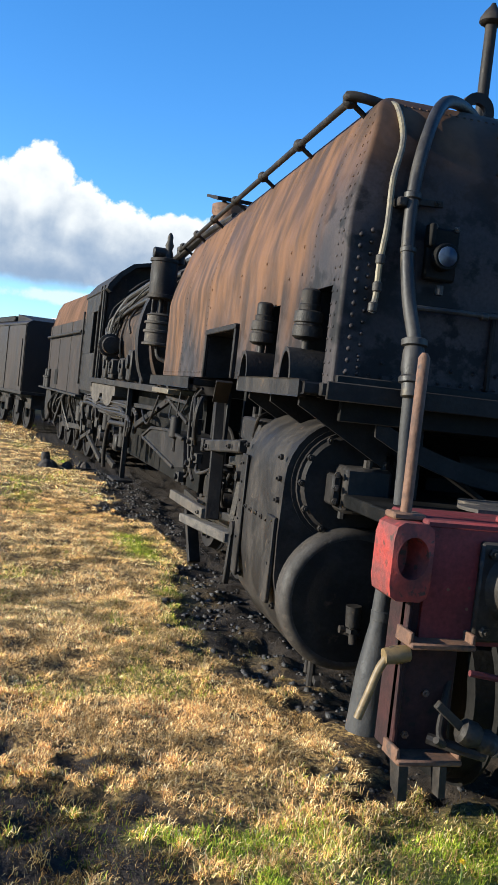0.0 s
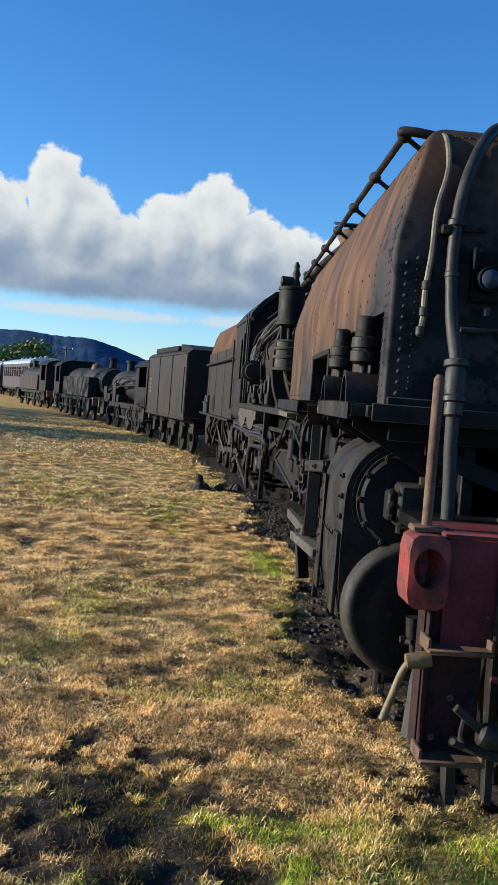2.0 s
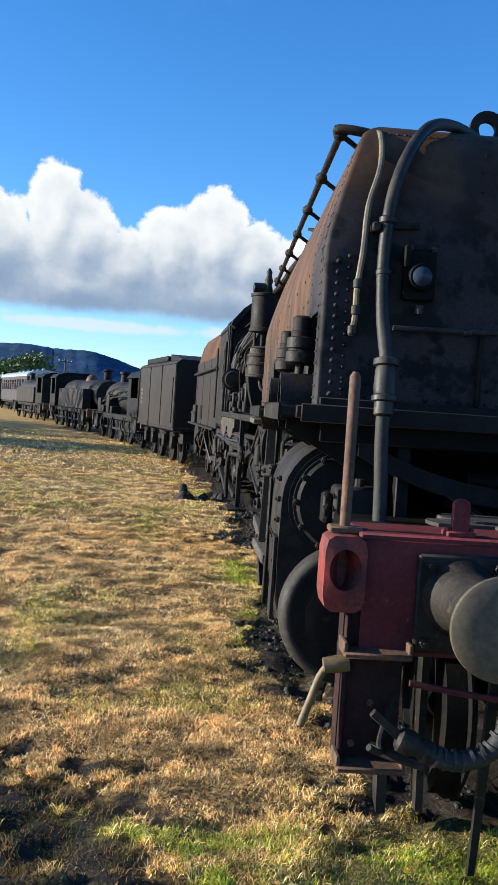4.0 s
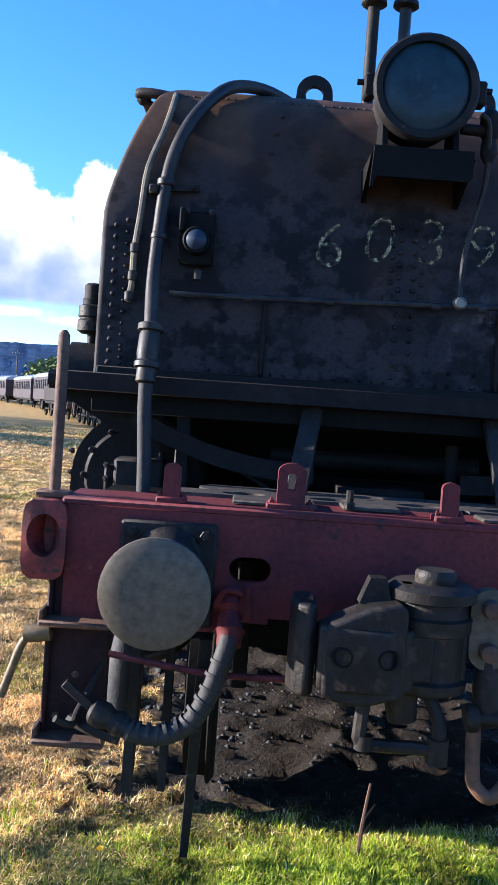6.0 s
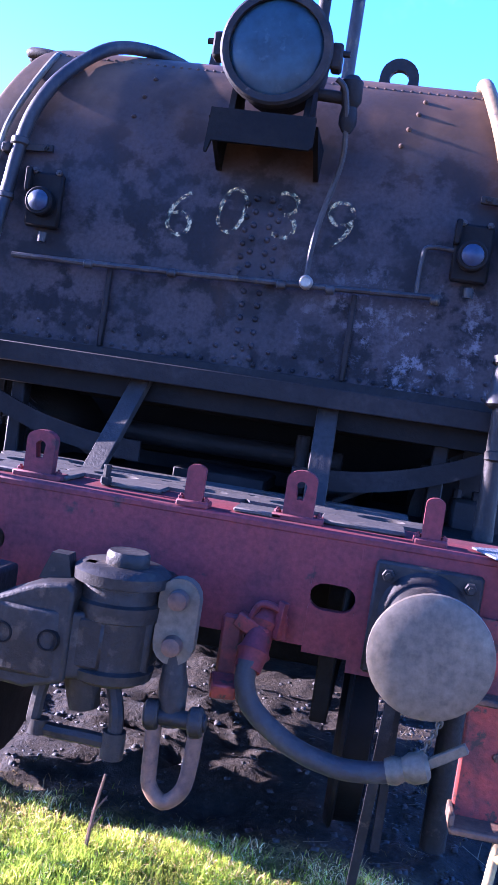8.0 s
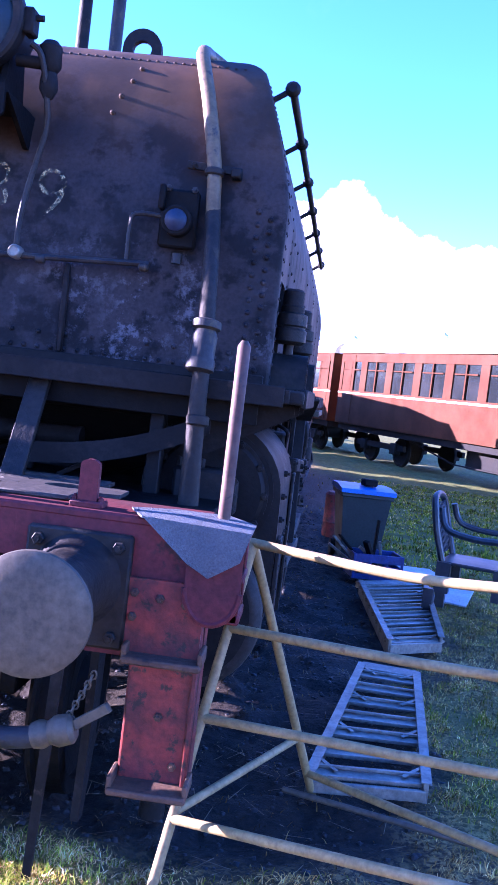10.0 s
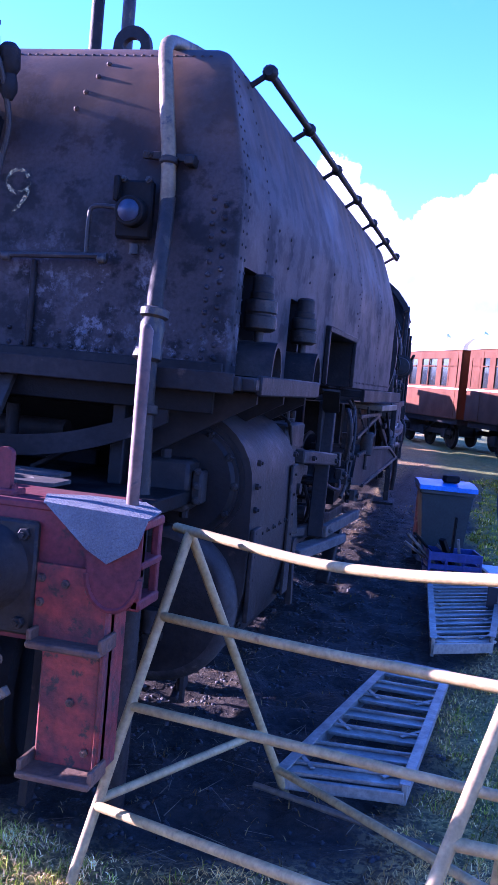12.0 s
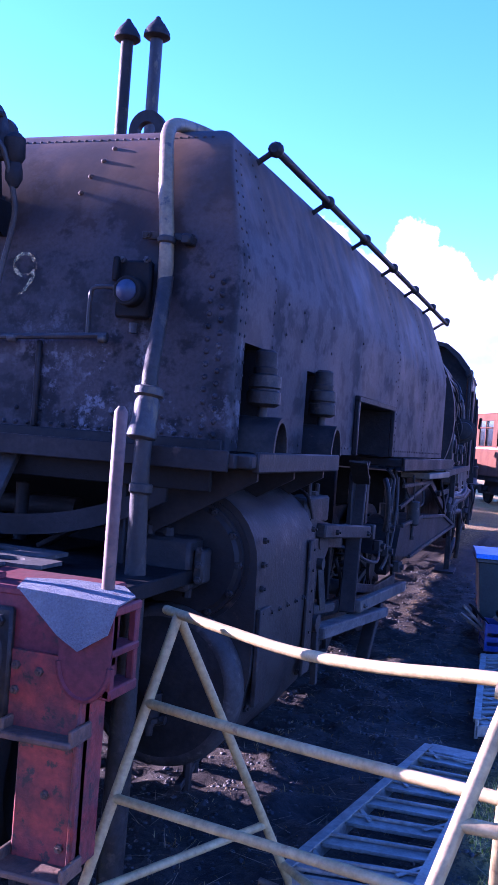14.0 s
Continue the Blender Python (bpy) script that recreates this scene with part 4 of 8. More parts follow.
def build_rail(sgn):
    x = sgn * 1.235
    y0 = 1.4 if sgn < 0 else 1.52
    s = Shape()
    s.tube([(x, y0, 3.02), (x, 3.2, 3.02), (x, 5.4, 3.01), (x, 7.0, 3.0)], 0.019, 10)
    r = part("handrail", s, SOOT2, loco, "worn steel handrail along the tank top")
    for i in range(7):
        y = y0 + 0.9 * i
        s = Shape()
        s.lathe((x, y - 0.03, 3.02), (x, y + 0.03, 3.02), [(0, 0.02), (0.2, 0.033), (0.5, 0.037), (0.8, 0.033), (1, 0.02)], 12)
        s.cyl((x, y, 3.02), (x - sgn * 0.14, y + 0.01, 2.93), 0.014, n=8)
        part("stanchion", s, SOOT2, r)
    if sgn > 0:
        return
    s = Shape()
    s.tube([(x, 1.4, 3.02), (x + sgn * 0.02, 1.375, 3.035), (x - sgn * 0.05, 1.35, 3.03), (x - sgn * 0.15, 1.34, 3.015)], 0.024, 10)
    part("elbow", s, SOOT2, r)


build_rail(-1)
build_rail(1)


def collar(s, p, d, r, ln):
    p, d = Vector(p), Vector(d).normalized()
    s.cyl(p - d * ln / 2, p + d * ln / 2, r, n=14, b=0.006)


def build_front_pipes():
    s = Shape()
    s.tube([(-0.44, 1.6, 3.04), (-0.52, 1.5, 3.075), (-0.66, 1.38, 3.095), (-0.79, 1.26, 3.06), (-0.88, tank_front(2.97) - 0.05, 2.97), (-0.965, tank_front(2.82) - 0.05, 2.82), (-1.022, tank_front(2.66) - 0.05, 2.66),
            (-1.049, tank_front(2.5) - 0.045, 2.5), (-1.062, 0.885, 2.28), (-1.064, 0.8, 2.05), (-1.051, 0.712, 1.857), (-1.055, 0.69, 1.7)], 0.03, 12)
    collar(s, (-1.049, tank_front(2.513) - 0.045, 2.513), (0, 0.1, 1), 0.04, 0.035)
    collar(s, (-1.06, 0.88, 2.27), (0, 0.1, 1), 0.036, 0.03)
    big = part("air_pipe", s, PIPE, loco, "thick grey pipe curving down over the tank front")
    s = Shape()
    s.lathe((-1.05, 0.72, 1.88), (-1.056, 0.68, 1.63), [(0, 0.045), (0.02, 0.056), (0.12, 0.056), (0.14, 0.04), (0.2, 0.046), (0.5, 0.05), (0.62, 0.046), (0.66, 0.056), (0.74, 0.056), (0.76, 0.042), (0.97, 0.042), (1, 0.03)], 16)
    part("sleeve", s, PIPE, big)
    s = Shape()
    s.tube([(-1.055, 0.69, 1.66), (-1.052, 0.69, 1.5), (-1.04, 0.695, 1.3), (-1.036, 0.7, 1.1), (-1.048, 0.705, 0.92), (-1.056, 0.71, 0.8)], 0.03, 12)
    collar(s, (-1.05, 0.707, 0.86), (0, 0, 1), 0.043, 0.05)
    collar(s, (-1.055, 0.71, 0.7), (0, 0, 1), 0.046, 0.05)
    s.tube([(-1.056, 0.71, 0.82), (-1.06, 0.71, 0.66), (-1.066, 0.708, 0.45), (-1.072, 0.705, 0.2)], [0.038, 0.042, 0.072, 0.086], 14)
    part("hose", s, HOSE, big, "thick perished rubber hose reaching the grass")
    s = Shape()
    s.tube([(1.0, 1.78, 3.04), (0.94, 1.64, 3.09), (0.86, 1.46, 3.105), (0.87, tank_front(2.99) - 0.05, 3.02), (0.935, tank_front(2.81) - 0.05, 2.81), (0.982, tank_front(2.63) - 0.05, 2.63), (1.012, tank_front(2.475) - 0.045, 2.475), (1.028, 0.9, 2.3)], 0.03, 12)
    right = part("air_pipe", s, TANPIPE, loco, "tan painted pipe curving down over the tank front")
    s = Shape()
    s.tube([(1.026, 0.91, 2.33), (1.05, 0.83, 2.15), (1.07, 0.74, 1.95), (1.077, 0.719, 1.85), (1.082, 0.69, 1.6), (1.085, 0.69, 1.38), (1.09, 0.69, 1.1), (1.09, 0.68, 0.75), (1.09, 0.67, 0.35), (1.09, 0.66, -0.02)], [0.031, 0.031, 0.031, 0.031, 0.033, 0.036, 0.042, 0.046, 0.05, 0.05], 12)
    collar(s, (1.012, tank_front(2.475) - 0.045, 2.475), (0, 0.1, 1), 0.039, 0.03)
    collar(s, (1.09, 0.685, 1.5), (0, 0.1, 1), 0.044, 0.04)
    part("lower_length", s, IRON, right)
    s = Shape()
    s.lathe((1.08, 0.722, 1.88), (1.072, 0.69, 1.68), [(0, 0.045), (0.03, 0.056), (0.16, 0.056), (0.2, 0.04), (0.3, 0.048), (0.7, 0.048), (0.78, 0.056), (0.95, 0.056), (1, 0.04)], 16)
    part("sleeve", s, PIPE, right)
    for sgn in (-1, 1):
        s = Shape()
        s.box(sgn * 1.1 - 0.02, sgn * 1.1 + 0.02, 0.9, 0.99, 2.46, 2.5)
        s.hexbolt((sgn * 0.93, 0.93, 2.5), (0, -1, 0), 0.014)
        s.bar((sgn * 0.9, 0.935, 2.5), (sgn * 1.12, 0.94, 2.49), 0.02, 0.03)
        part("pipe_clamp", s, SOOT2, tank)
    s = Shape()
    s.tube([(-1.09, 1.35, 3.01), (-1.06, 1.22, 2.98), (-1.08, tank_front(2.78) - 0.03, 2.78), (-1.135, tank_front(2.58) - 0.028, 2.58), (-1.15, 0.928, 2.38), (-1.168, 0.922, 2.2), (-1.168, 0.92, 2.08), (-1.18, 0.92, 1.985)], 0.0145, 8)
    thin = part("conduit", s, STRAWPIPE, loco, "thin straw-coloured conduit down the tank edge")
    s = Shape()
    for z, y, cx in ((2.22, 0.923, -1.166), (2.1, 0.92, -1.168), (2.01, 0.92, -1.178)):
        collar(s, (cx, y, z), (0, 0, 1), 0.021, 0.045)
    part("coupling", s, PIPE, thin)
    s = Shape()
    s.tube([(-1.0, 0.885, 2.03), (-0.5, 0.885, 2.04), (0.3, 0.885, 2.065), (0.8, 0.885, 2.085)], 0.0125, 8)
    for x in (-0.66, -0.3, 0.16, 0.36, 0.78):
        collar(s, (x, 0.885, 2.05 + 0.027 * x), (1, 0, 0.02), 0.019, 0.04)
    cross = part("cross_conduit", s, PIPE, tank)
    s = Shape()
    s.lathe((0.26, 0.9, 2.075), (0.26, 0.845, 2.075), [(0, 0.028), (0.8, 0.028), (0.95, 0.024), (1, 0.02), (0.9, 0.018), (0.9, 0.002)], 18)
    part("junction_box", s, ALU, cross, "bright round conduit box")
    s = Shape()
    s.tube([(0.27, 0.78, 2.86), (0.31, 0.8, 2.82), (0.33, 0.86, 2.66), (0.325, 0.885, 2.55), (0.28, 0.89, 2.35), (0.26, 0.88, 2.2), (0.26, 0.875, 2.08)], 0.012, 8)
    part("conduit", s, PIPE, tank)
    s = Shape()
    s.lathe((0.325, 0.85, 2.9), (0.33, 0.86, 2.68), [(0, 0.025), (0.1, 0.045), (0.45, 0.045), (0.55, 0.03), (0.7, 0.036), (0.85, 0.036), (1, 0.018)], 14)
    s.cyl((0.2, 0.83, 2.81), (0.34, 0.85, 2.81), 0.024, n=10)
    part("lamp_valve", s, SOOT, tank, "black valve beside the headlamp")


build_front_pipes()


def build_headlamp():
    x, z = 0.022, 2.94
    s = Shape()
    n = 36
    s.lathe((x, 1.02, z), (x, 0.72, z), [(0, 0.15), (0.15, 0.19), (0.7, 0.195), (0.72, 0.215), (0.84, 0.222), (0.97, 0.222), (1.0, 0.212), (1.0, 0.186), (0.9, 0.186), (0.89, 0.02)], n)
    hl = part("headlamp", s, SOOT2, loco, "big round black headlamp with clear glass")
    s = Shape()
    s.lathe((x, 0.86, z), (x, 0.755, z), [(0.0, 0.03), (0.25, 0.1), (0.6, 0.15), (1.0, 0.184), (0.999, 0.18), (0.62, 0.144), (0.28, 0.095), (0.06, 0.03)], n)
    part("reflector", s, MIRROR, hl)
    s = Shape()
    s.lathe((x, 0.752, z), (x, 0.715, z), [(0, 0.185), (0.3, 0.185), (0.6, 0.17), (0.85, 0.12), (0.97, 0.05), (1, 0.01)], n)
    g = part("lens", s, LENS, hl, "convex clear lens, tinted with sky reflection")
    g.visible_shadow = False
    s = Shape()
    s.lathe((x, 0.85, z), (x, 0.79, z), [(0, 0.012), (0.5, 0.02), (0.9, 0.016), (1, 0.004)], 10)
    part("bulb", s, MIRROR, hl)
    s = Shape()
    for sgn in (-1, 1):
        s.box(x + sgn * 0.235 - 0.022, x + sgn * 0.235 + 0.022, 0.75, 0.83, z - 0.05, z + 0.05, 0.008)
        s.cyl((x + sgn * 0.25, 0.79, z + 0.02), (x + sgn * 0.285, 0.79, z + 0.02), 0.013, n=8)
    part("hinge", s, SOOT, hl)
    # bracket coloured near-black to carry the shadow under the lamp
    br = part("lamp_bracket", Shape().box(x - 0.2, x + 0.2, 0.68, 1.08, 2.635, 2.66), DARK, hl)
    part("bracket_lip", Shape().prism([(x - 0.205, 2.67), (x + 0.205, 2.67), (x + 0.205, 2.56), (x + 0.19, 2.545), (x - 0.19, 2.545), (x - 0.205, 2.5), (x - 0.215, 2.5)], "y", 0.665, 0.685), DARK, br)
    part("lamp_foot", Shape().box(x - 0.16, x + 0.16, 0.74, 1.04, 2.66, 2.69), SOOT2, br)
    for sgn in (-1, 1):
        q = x + sgn * 0.205
        part("bracket_gusset", Shape().prism([(0.68, 2.64), (1.02, 2.64), (0.98, 2.5), (0.95, 2.5)], "x", q - 0.01, q + 0.01), DARK, br)
        part("lamp_cheek", Shape().prism([(0.76, 2.66), (1.0, 2.66), (0.97, 2.85), (0.82, 2.85)], "x", x + sgn * 0.15 - 0.012, x + sgn * 0.15 + 0.012), DARK, br)


build_headlamp()


MARKLENS = weathered("blue_bullseye_glass", (0.015, 0.025, 0.05), (0.02, 0.035, 0.06), scale=9, rough=(0.35, 0.5), bump=0.0, spec=0.25)


def build_marker(sgn):
    x, z = sgn * 0.895, 2.26
    s = Shape()
    s.box(x - 0.075, x + 0.075, 0.885, 0.925, z - 0.1, z + 0.13, 0.01)
    s.cyl((x, 0.9, z), (x, 0.83, z), 0.06, n=20, b=0.006)
    s.box(x - 0.08, x - 0.055, 0.85, 0.92, z + 0.04, z + 0.14, 0.006)
    mk = part("marker_lamp", s, DARK, loco, "small round black marker lamp on the tank front")
    s = Shape()
    s.lathe((x, 0.838, z), (x, 0.805, z), [(0, 0.046), (0.4, 0.043), (0.8, 0.026), (1, 0.004)], 18)
    part("lens", s, MARKLENS, mk, "dark blue bullseye lens")
    s = Shape()
    for d in (-0.05, 0.055):
        s.hexbolt((x + d, 0.89, z + 0.13), (0, -1, 0.1), 0.014)
    s.cyl((x + 0.01, 0.9, z - 0.12), (x + 0.01, 0.9, z - 0.16), 0.02, n=10)
    if sgn > 0:
        s.tube([(x - sgn * 0.06, 0.9, z + 0.02), (x - sgn * 0.17, 0.895, z + 0.02), (x - sgn * 0.19, 0.895, z - 0.03), (x - sgn * 0.19, 0.895, z - 0.18)], 0.01, 8)
    part("fitting", s, PIPE, mk)


build_marker(-1)
build_marker(1)


def build_eye(x, y):
    s = Shape()
    prof = [(x - 0.15, 3.05), (x - 0.1, 3.15)]
    for i in range(13):
        g = math.pi * (1 - i / 12)
        prof.append((x + 0.095 * math.cos(g), 3.225 + 0.095 * math.sin(g)))
    prof += [(x + 0.1, 3.15), (x + 0.15, 3.05)]
    inner = []
    for i in range(13):
        g = 2 * math.pi * i / 13
        inner.append((x + 0.048 * math.cos(g), 3.215 + 0.048 * math.sin(g)))
    # outline and hole joined strip by strip
    n = len(prof)
    for d0, d1 in ((y - 0.02, y + 0.02),):
        verts, faces = [], []
        for p in prof:
            a = math.atan2(p[1] - 3.215, p[0] - x)
            q = (x + 0.048 * math.cos(a), 3.215 + 0.048 * math.sin(a))
            verts += [(p[0], d0, p[1]), (p[0], d1, p[1]), (q[0], d0, q[1]), (q[0], d1, q[1])]
        for i in range(n):
            a, b = 4 * i, 4 * ((i + 1) % n)
            faces += [(a, b, b + 2, a + 2), (a + 1, a + 3, b + 3, b + 1), (a, a + 1, b + 1, b), (a + 2, b + 2, b + 3, a + 3)]
        s.add(verts, faces)
    part("lifting_eye", s, SOOT2, tank)


build_eye(0.458, 1.78)
build_eye(-0.4, 1.78)


def build_stand_pipe(x, mat_):
    s = Shape()
    s.cyl((x, 2.45, 3.06), (x, 2.45, 4.02), 0.036, n=14)
    sp = part("vent_pipe", s, mat_, loco, "tall vent pipe with a mushroom cap")
    s = Shape()
    s.lathe((x, 2.45, 3.99), (x, 2.45, 4.12), [(0, 0.06), (0.1, 0.078), (0.3, 0.074), (0.6, 0.05), (0.85, 0.022), (1, 0.012)], 18)
    part("cap", s, SOOT2, sp)


build_stand_pipe(-0.065, SOOT2)
build_stand_pipe(0.125, PIPE)


def build_numbers():
    chalk = weathered("flaking_cream_paint", (0.55, 0.48, 0.26), (0.4, 0.34, 0.2), scale=20, rough=(0.8, 0.95), bump=0.2)
    nt = chalk.node_tree
    N, L = nt.nodes.new, nt.links.new
    n = N("ShaderNodeTexNoise")
    n.inputs["Scale"].default_value, n.inputs["Detail"].default_value = 26, 8
    n.inputs["Roughness"].default_value = 0.75
    tc = N("ShaderNodeTexCoord")
    L(tc.outputs["Object"], n.inputs["Vector"])
    r = N("ShaderNodeMapRange")
    r.inputs["From Min"].default_value, r.inputs["From Max"].default_value = 0.47, 0.62
    r.inputs["To Max"].default_value = 0.75
    L(n.outputs["Fac"], r.inputs["Value"])
    L(r.outputs["Result"], nt.nodes["Principled BSDF"].inputs["Alpha"])
    for ch, x, z, tilt in (("6", -0.315, 2.29, 8), ("0", -0.1, 2.325, 14), ("3", 0.135, 2.33, 4), ("9", 0.355, 2.32, 4)):
        cu = bpy.data.curves.new("digit", "FONT")
        cu.body, cu.size, cu.align_x, cu.align_y = ch, 0.3, "CENTER", "CENTER"
        cu.offset, cu.extrude = -0.006, 0.001
        tmp = bpy.data.objects.new("digit_text", cu)
        me = bpy.data.meshes.new_from_object(tmp)
        bpy.data.objects.remove(tmp)
        ob = new("digit", me)
        me.materials.append(chalk)
        ob.matrix_basis = pose(x, 0.943, z, 90, 0, 0) @ pose(0, 0, 0, 0, 0, -tilt)
        ob.parent = tank
        tagged(ob, "worn cream painted number " + ch)


build_numbers()


GRIMERED = weathered("grimy_dark_red_paint", (0.03, 0.011, 0.011), (0.018, 0.009, 0.009), (0.012, 0.009, 0.008), scale=6.0, rough=(0.6, 0.85), bump=0.3, spec=0.2)


DECK = weathered("dusty_deck_steel", (0.06, 0.05, 0.042), (0.035, 0.03, 0.027), (0.1, 0.08, 0.06), scale=6.0, rough=(0.6, 0.9), bump=0.3, spec=0.25)


def build_beam():
    s = Shape()
    # front plate with its lower edge stepped up towards the ends, and two oval slots left open
    def strip(x0, x1, z0, z1):
        s.box(x0, x1, 0.0, 0.035, z0, z1, 0.0004)
    for sgn in (-1, 1):
        a, b = sorted((sgn * 0.51, sgn * 0.655))
        strip(a, b, 1.05, 1.2)
        strip(a, b, 0.82, 0.96)
        c, d = sorted((sgn * 0.655, sgn * 1.22))
        strip(c, d, 0.78, 1.2)
        # rim of the oval slot
        cx, cz, n = (a + b) / 2, 1.005, 28
        verts, faces = [], []
        for i in range(n):
            g = 2 * math.pi * (i + 0.5) / n
            c, q = math.cos(g), math.sin(g)
            k = min((b - a) / 2 / max(abs(c), 1e-6), 0.045 / max(abs(q), 1e-6))
            o = (cx + k * c, cz + k * q)
            hx = max(-0.03, min(0.03, o[0] - cx))
            ln = math.hypot(o[0] - cx - hx, o[1] - cz) or 1
            h = (cx + hx + 0.0425 * (o[0] - cx - hx) / ln, cz + 0.0425 * (o[1] - cz) / ln)
            verts += [(o[0], 0.0, o[1]), (h[0], 0.0, h[1]), (h[0], 0.035, h[1]), (o[0], 0.035, o[1])]
        for i in range(n):
            p, q = 4 * i, 4 * ((i + 1) % n)
            faces += [(p, q, q + 1, p + 1), (p + 1, q + 1, q + 2, p + 2), (p + 2, q + 2, q + 3, p + 3)]
        s.add(verts, faces)
    strip(-0.51, 0.51, 0.84, 1.2)
    beam_ = part("buffer_beam", s, RED, loco, "faded red steel buffer beam with oval slots")
    part("top_flange", Shape().box(-1.24, 1.24, -0.004, 0.32, 1.185, 1.215, 0.008), RED, beam_)
    s = Shape()
    s.box(-1.2, 1.2, 0.25, 1.5, 1.12, 1.18, 0.006)
    s.box(-0.62, -0.56, 0.3, 6.2, 0.5, 1.18, 0.006)
    s.box(0.56, 0.62, 0.3, 6.2, 0.5, 1.18, 0.006)
    s.box(-0.56, 0.56, 1.5, 1.55, 0.35, 1.25)
    part("main_framing", s, DARK, loco, "dark steel frame plates")
    # dusty deck plates behind the beam, with oval lightening holes
    def deck(x0, x1, y0, y1, holes):
        s = Shape()
        cuts = [x0] + [(a + b) / 2 for a, b in zip(holes, holes[1:])] + [x1]
        for k, hx in enumerate(holes):
            a, b, cy, n = cuts[k], cuts[k + 1], (y0 + y1) / 2, 28
            verts, faces = [], []
            for q in range(n):
                g = 2 * math.pi * (q + 0.5) / n
                c, e = math.cos(g), math.sin(g)
                t = min((b - hx if c > 0 else hx - a) / max(abs(c), 1e-6), (y1 - cy) / max(abs(e), 1e-6))
                o, h = (hx + t * c, cy + t * e), (hx + 0.085 * c, cy + 0.055 * e)
                verts += [(*o, 1.228), (*h, 1.228), (*h, 1.214), (*o, 1.214)]
            for q in range(n):
                f, g = 4 * q, 4 * ((q + 1) % n)
                faces += [(f, g, g + 1, f + 1), (f + 1, g + 1, g + 2, f + 2), (f + 2, g + 2, g + 3, f + 3), (f, f + 3, g + 3, g)]
            s.add(verts, faces)
        part("deck_plate", s, DECK, beam_, "dusty steel deck plate with oval holes")
    deck(-0.9, 0.9, 0.32, 0.5, (-0.62, -0.28, 0.06, 0.38, 0.7))
    deck(-0.8, 0.8, 0.505, 0.72, (-0.45, -0.12, 0.22, 0.55))
    for x0, x1, y0, y1 in ((-0.66, -0.36, 0.1, 0.3), (-0.26, -0.05, 0.16, 0.31), (0.22, 0.38, 0.06, 0.2), (0.5, 0.78, 0.12, 0.31)):
        part("deck_pad", Shape().box(x0, x1, y0, y1, 1.216, 1.232, 0.006), DECK, beam_)
    for sgn in (-1, 1):
        # cast end boxes with round pockets
        s = Shape()
        xo = sgn * 1.29
        n = 24
        ring = []
        for i in range(n):
            g = 2 * math.pi * i / n
            c, q = math.cos(g), math.sin(g)
            k = 1 / max(abs(c), abs(q))
            kk = min(k, 1.25)
            ring.append(((xo + 0.075 * c * kk, 1.065 + 0.135 * q * kk), (xo + 0.058 * c, 1.08 + 0.074 * q)))
        verts, faces = [], []
        for o, h in ring:
            verts += [(o[0], -0.03, o[1]), (h[0], -0.035, h[1]), (h[0] * 0.3 + xo * 0.7, 0.06, h[1]), (o[0], 0.14, o[1])]
        for i in range(n):
            a, b = 4 * i, 4 * ((i + 1) % n)
            faces += [(a, a + 1, b + 1, b), (a + 1, a + 2, b + 2, b + 1), (a, b, b + 3, a + 3)]
        faces.append(tuple(4 * i + 2 for i in range(n)))
        faces.append(tuple(4 * i + 3 for i in range(n)))
        s.add(verts, faces)
        if sgn > 0:
            s = Shape()
            # rounded cup in front, open ladder-like flange outside
            cup = [(1.2, 1.2), (1.2, 1.05)] + [(1.285 + 0.085 * math.cos(g), 1.03 + 0.11 * math.sin(g)) for g in (math.pi + math.pi * q / 12 for q in range(13))] + [(1.37, 1.2)]
            s.prism(cup, "y", -0.035, -0.004)
            rim = [(1.285 + 0.085 * math.cos(g), -0.035, 1.03 + 0.112 * math.sin(g)) for g in (math.pi * 1.02 + math.pi * 0.96 * q / 12 for q in range(13))]
            s.tube(rim, 0.009, 6)
            for z0, z1 in ((0.925, 0.96), (1.05, 1.075), (1.17, 1.2)):
                s.box(1.3, 1.375, -0.03, 0.15, z0, z1, 0.006)
            for y0, y1 in ((-0.03, 0.0), (0.12, 0.15)):
                s.box(1.345, 1.37, y0, y1, 0.93, 1.2, 0.004)
            s.box(1.24, 1.31, 0.0, 0.14, 0.93, 1.19, 0.006)
        part("end_casting", s, BRIGHTRED if sgn < 0 else RED, beam_, "red end casting with a round pocket" if sgn < 0 else "red rounded end casting")
        # step hanger
        s = Shape()
        a, b = sorted((sgn * 1.05, sgn * 1.27))
        s.box(a, b, 0.02, 0.06, 0.38, 0.95, 0.008)
        s.box(b - 0.02 if sgn > 0 else a, b if sgn > 0 else a + 0.02, 0.0, 0.16, 0.38, 0.95, 0.006)
        gus = [(sgn * 1.0, 0.8), (sgn * 1.265, 0.8), (sgn * 1.265, 0.97), (sgn * 1.21, 1.03), (sgn * 1.0, 1.03)]
        if sgn > 0:
            s.prism(gus, "y", -0.014, -0.001)
        hang = part("step_hanger", s, BRIGHTRED if sgn > 0 else GRIMERED, beam_, "flaking red step hanger" if sgn > 0 else "grimy dark red step hanger")
        for z in (0.79, 0.385):
            s = Shape()
            s.box(a - 0.012, b + 0.012, -0.085, 0.06, z - 0.01, z + 0.012, 0.006)
            for e in (a - 0.006, b + 0.006):
                s.box(e - 0.008, e + 0.008, -0.07, 0.05, z, z + 0.045, 0.004)
            part("step", s, RUST, hang, "rusty steel step")
        s = Shape()
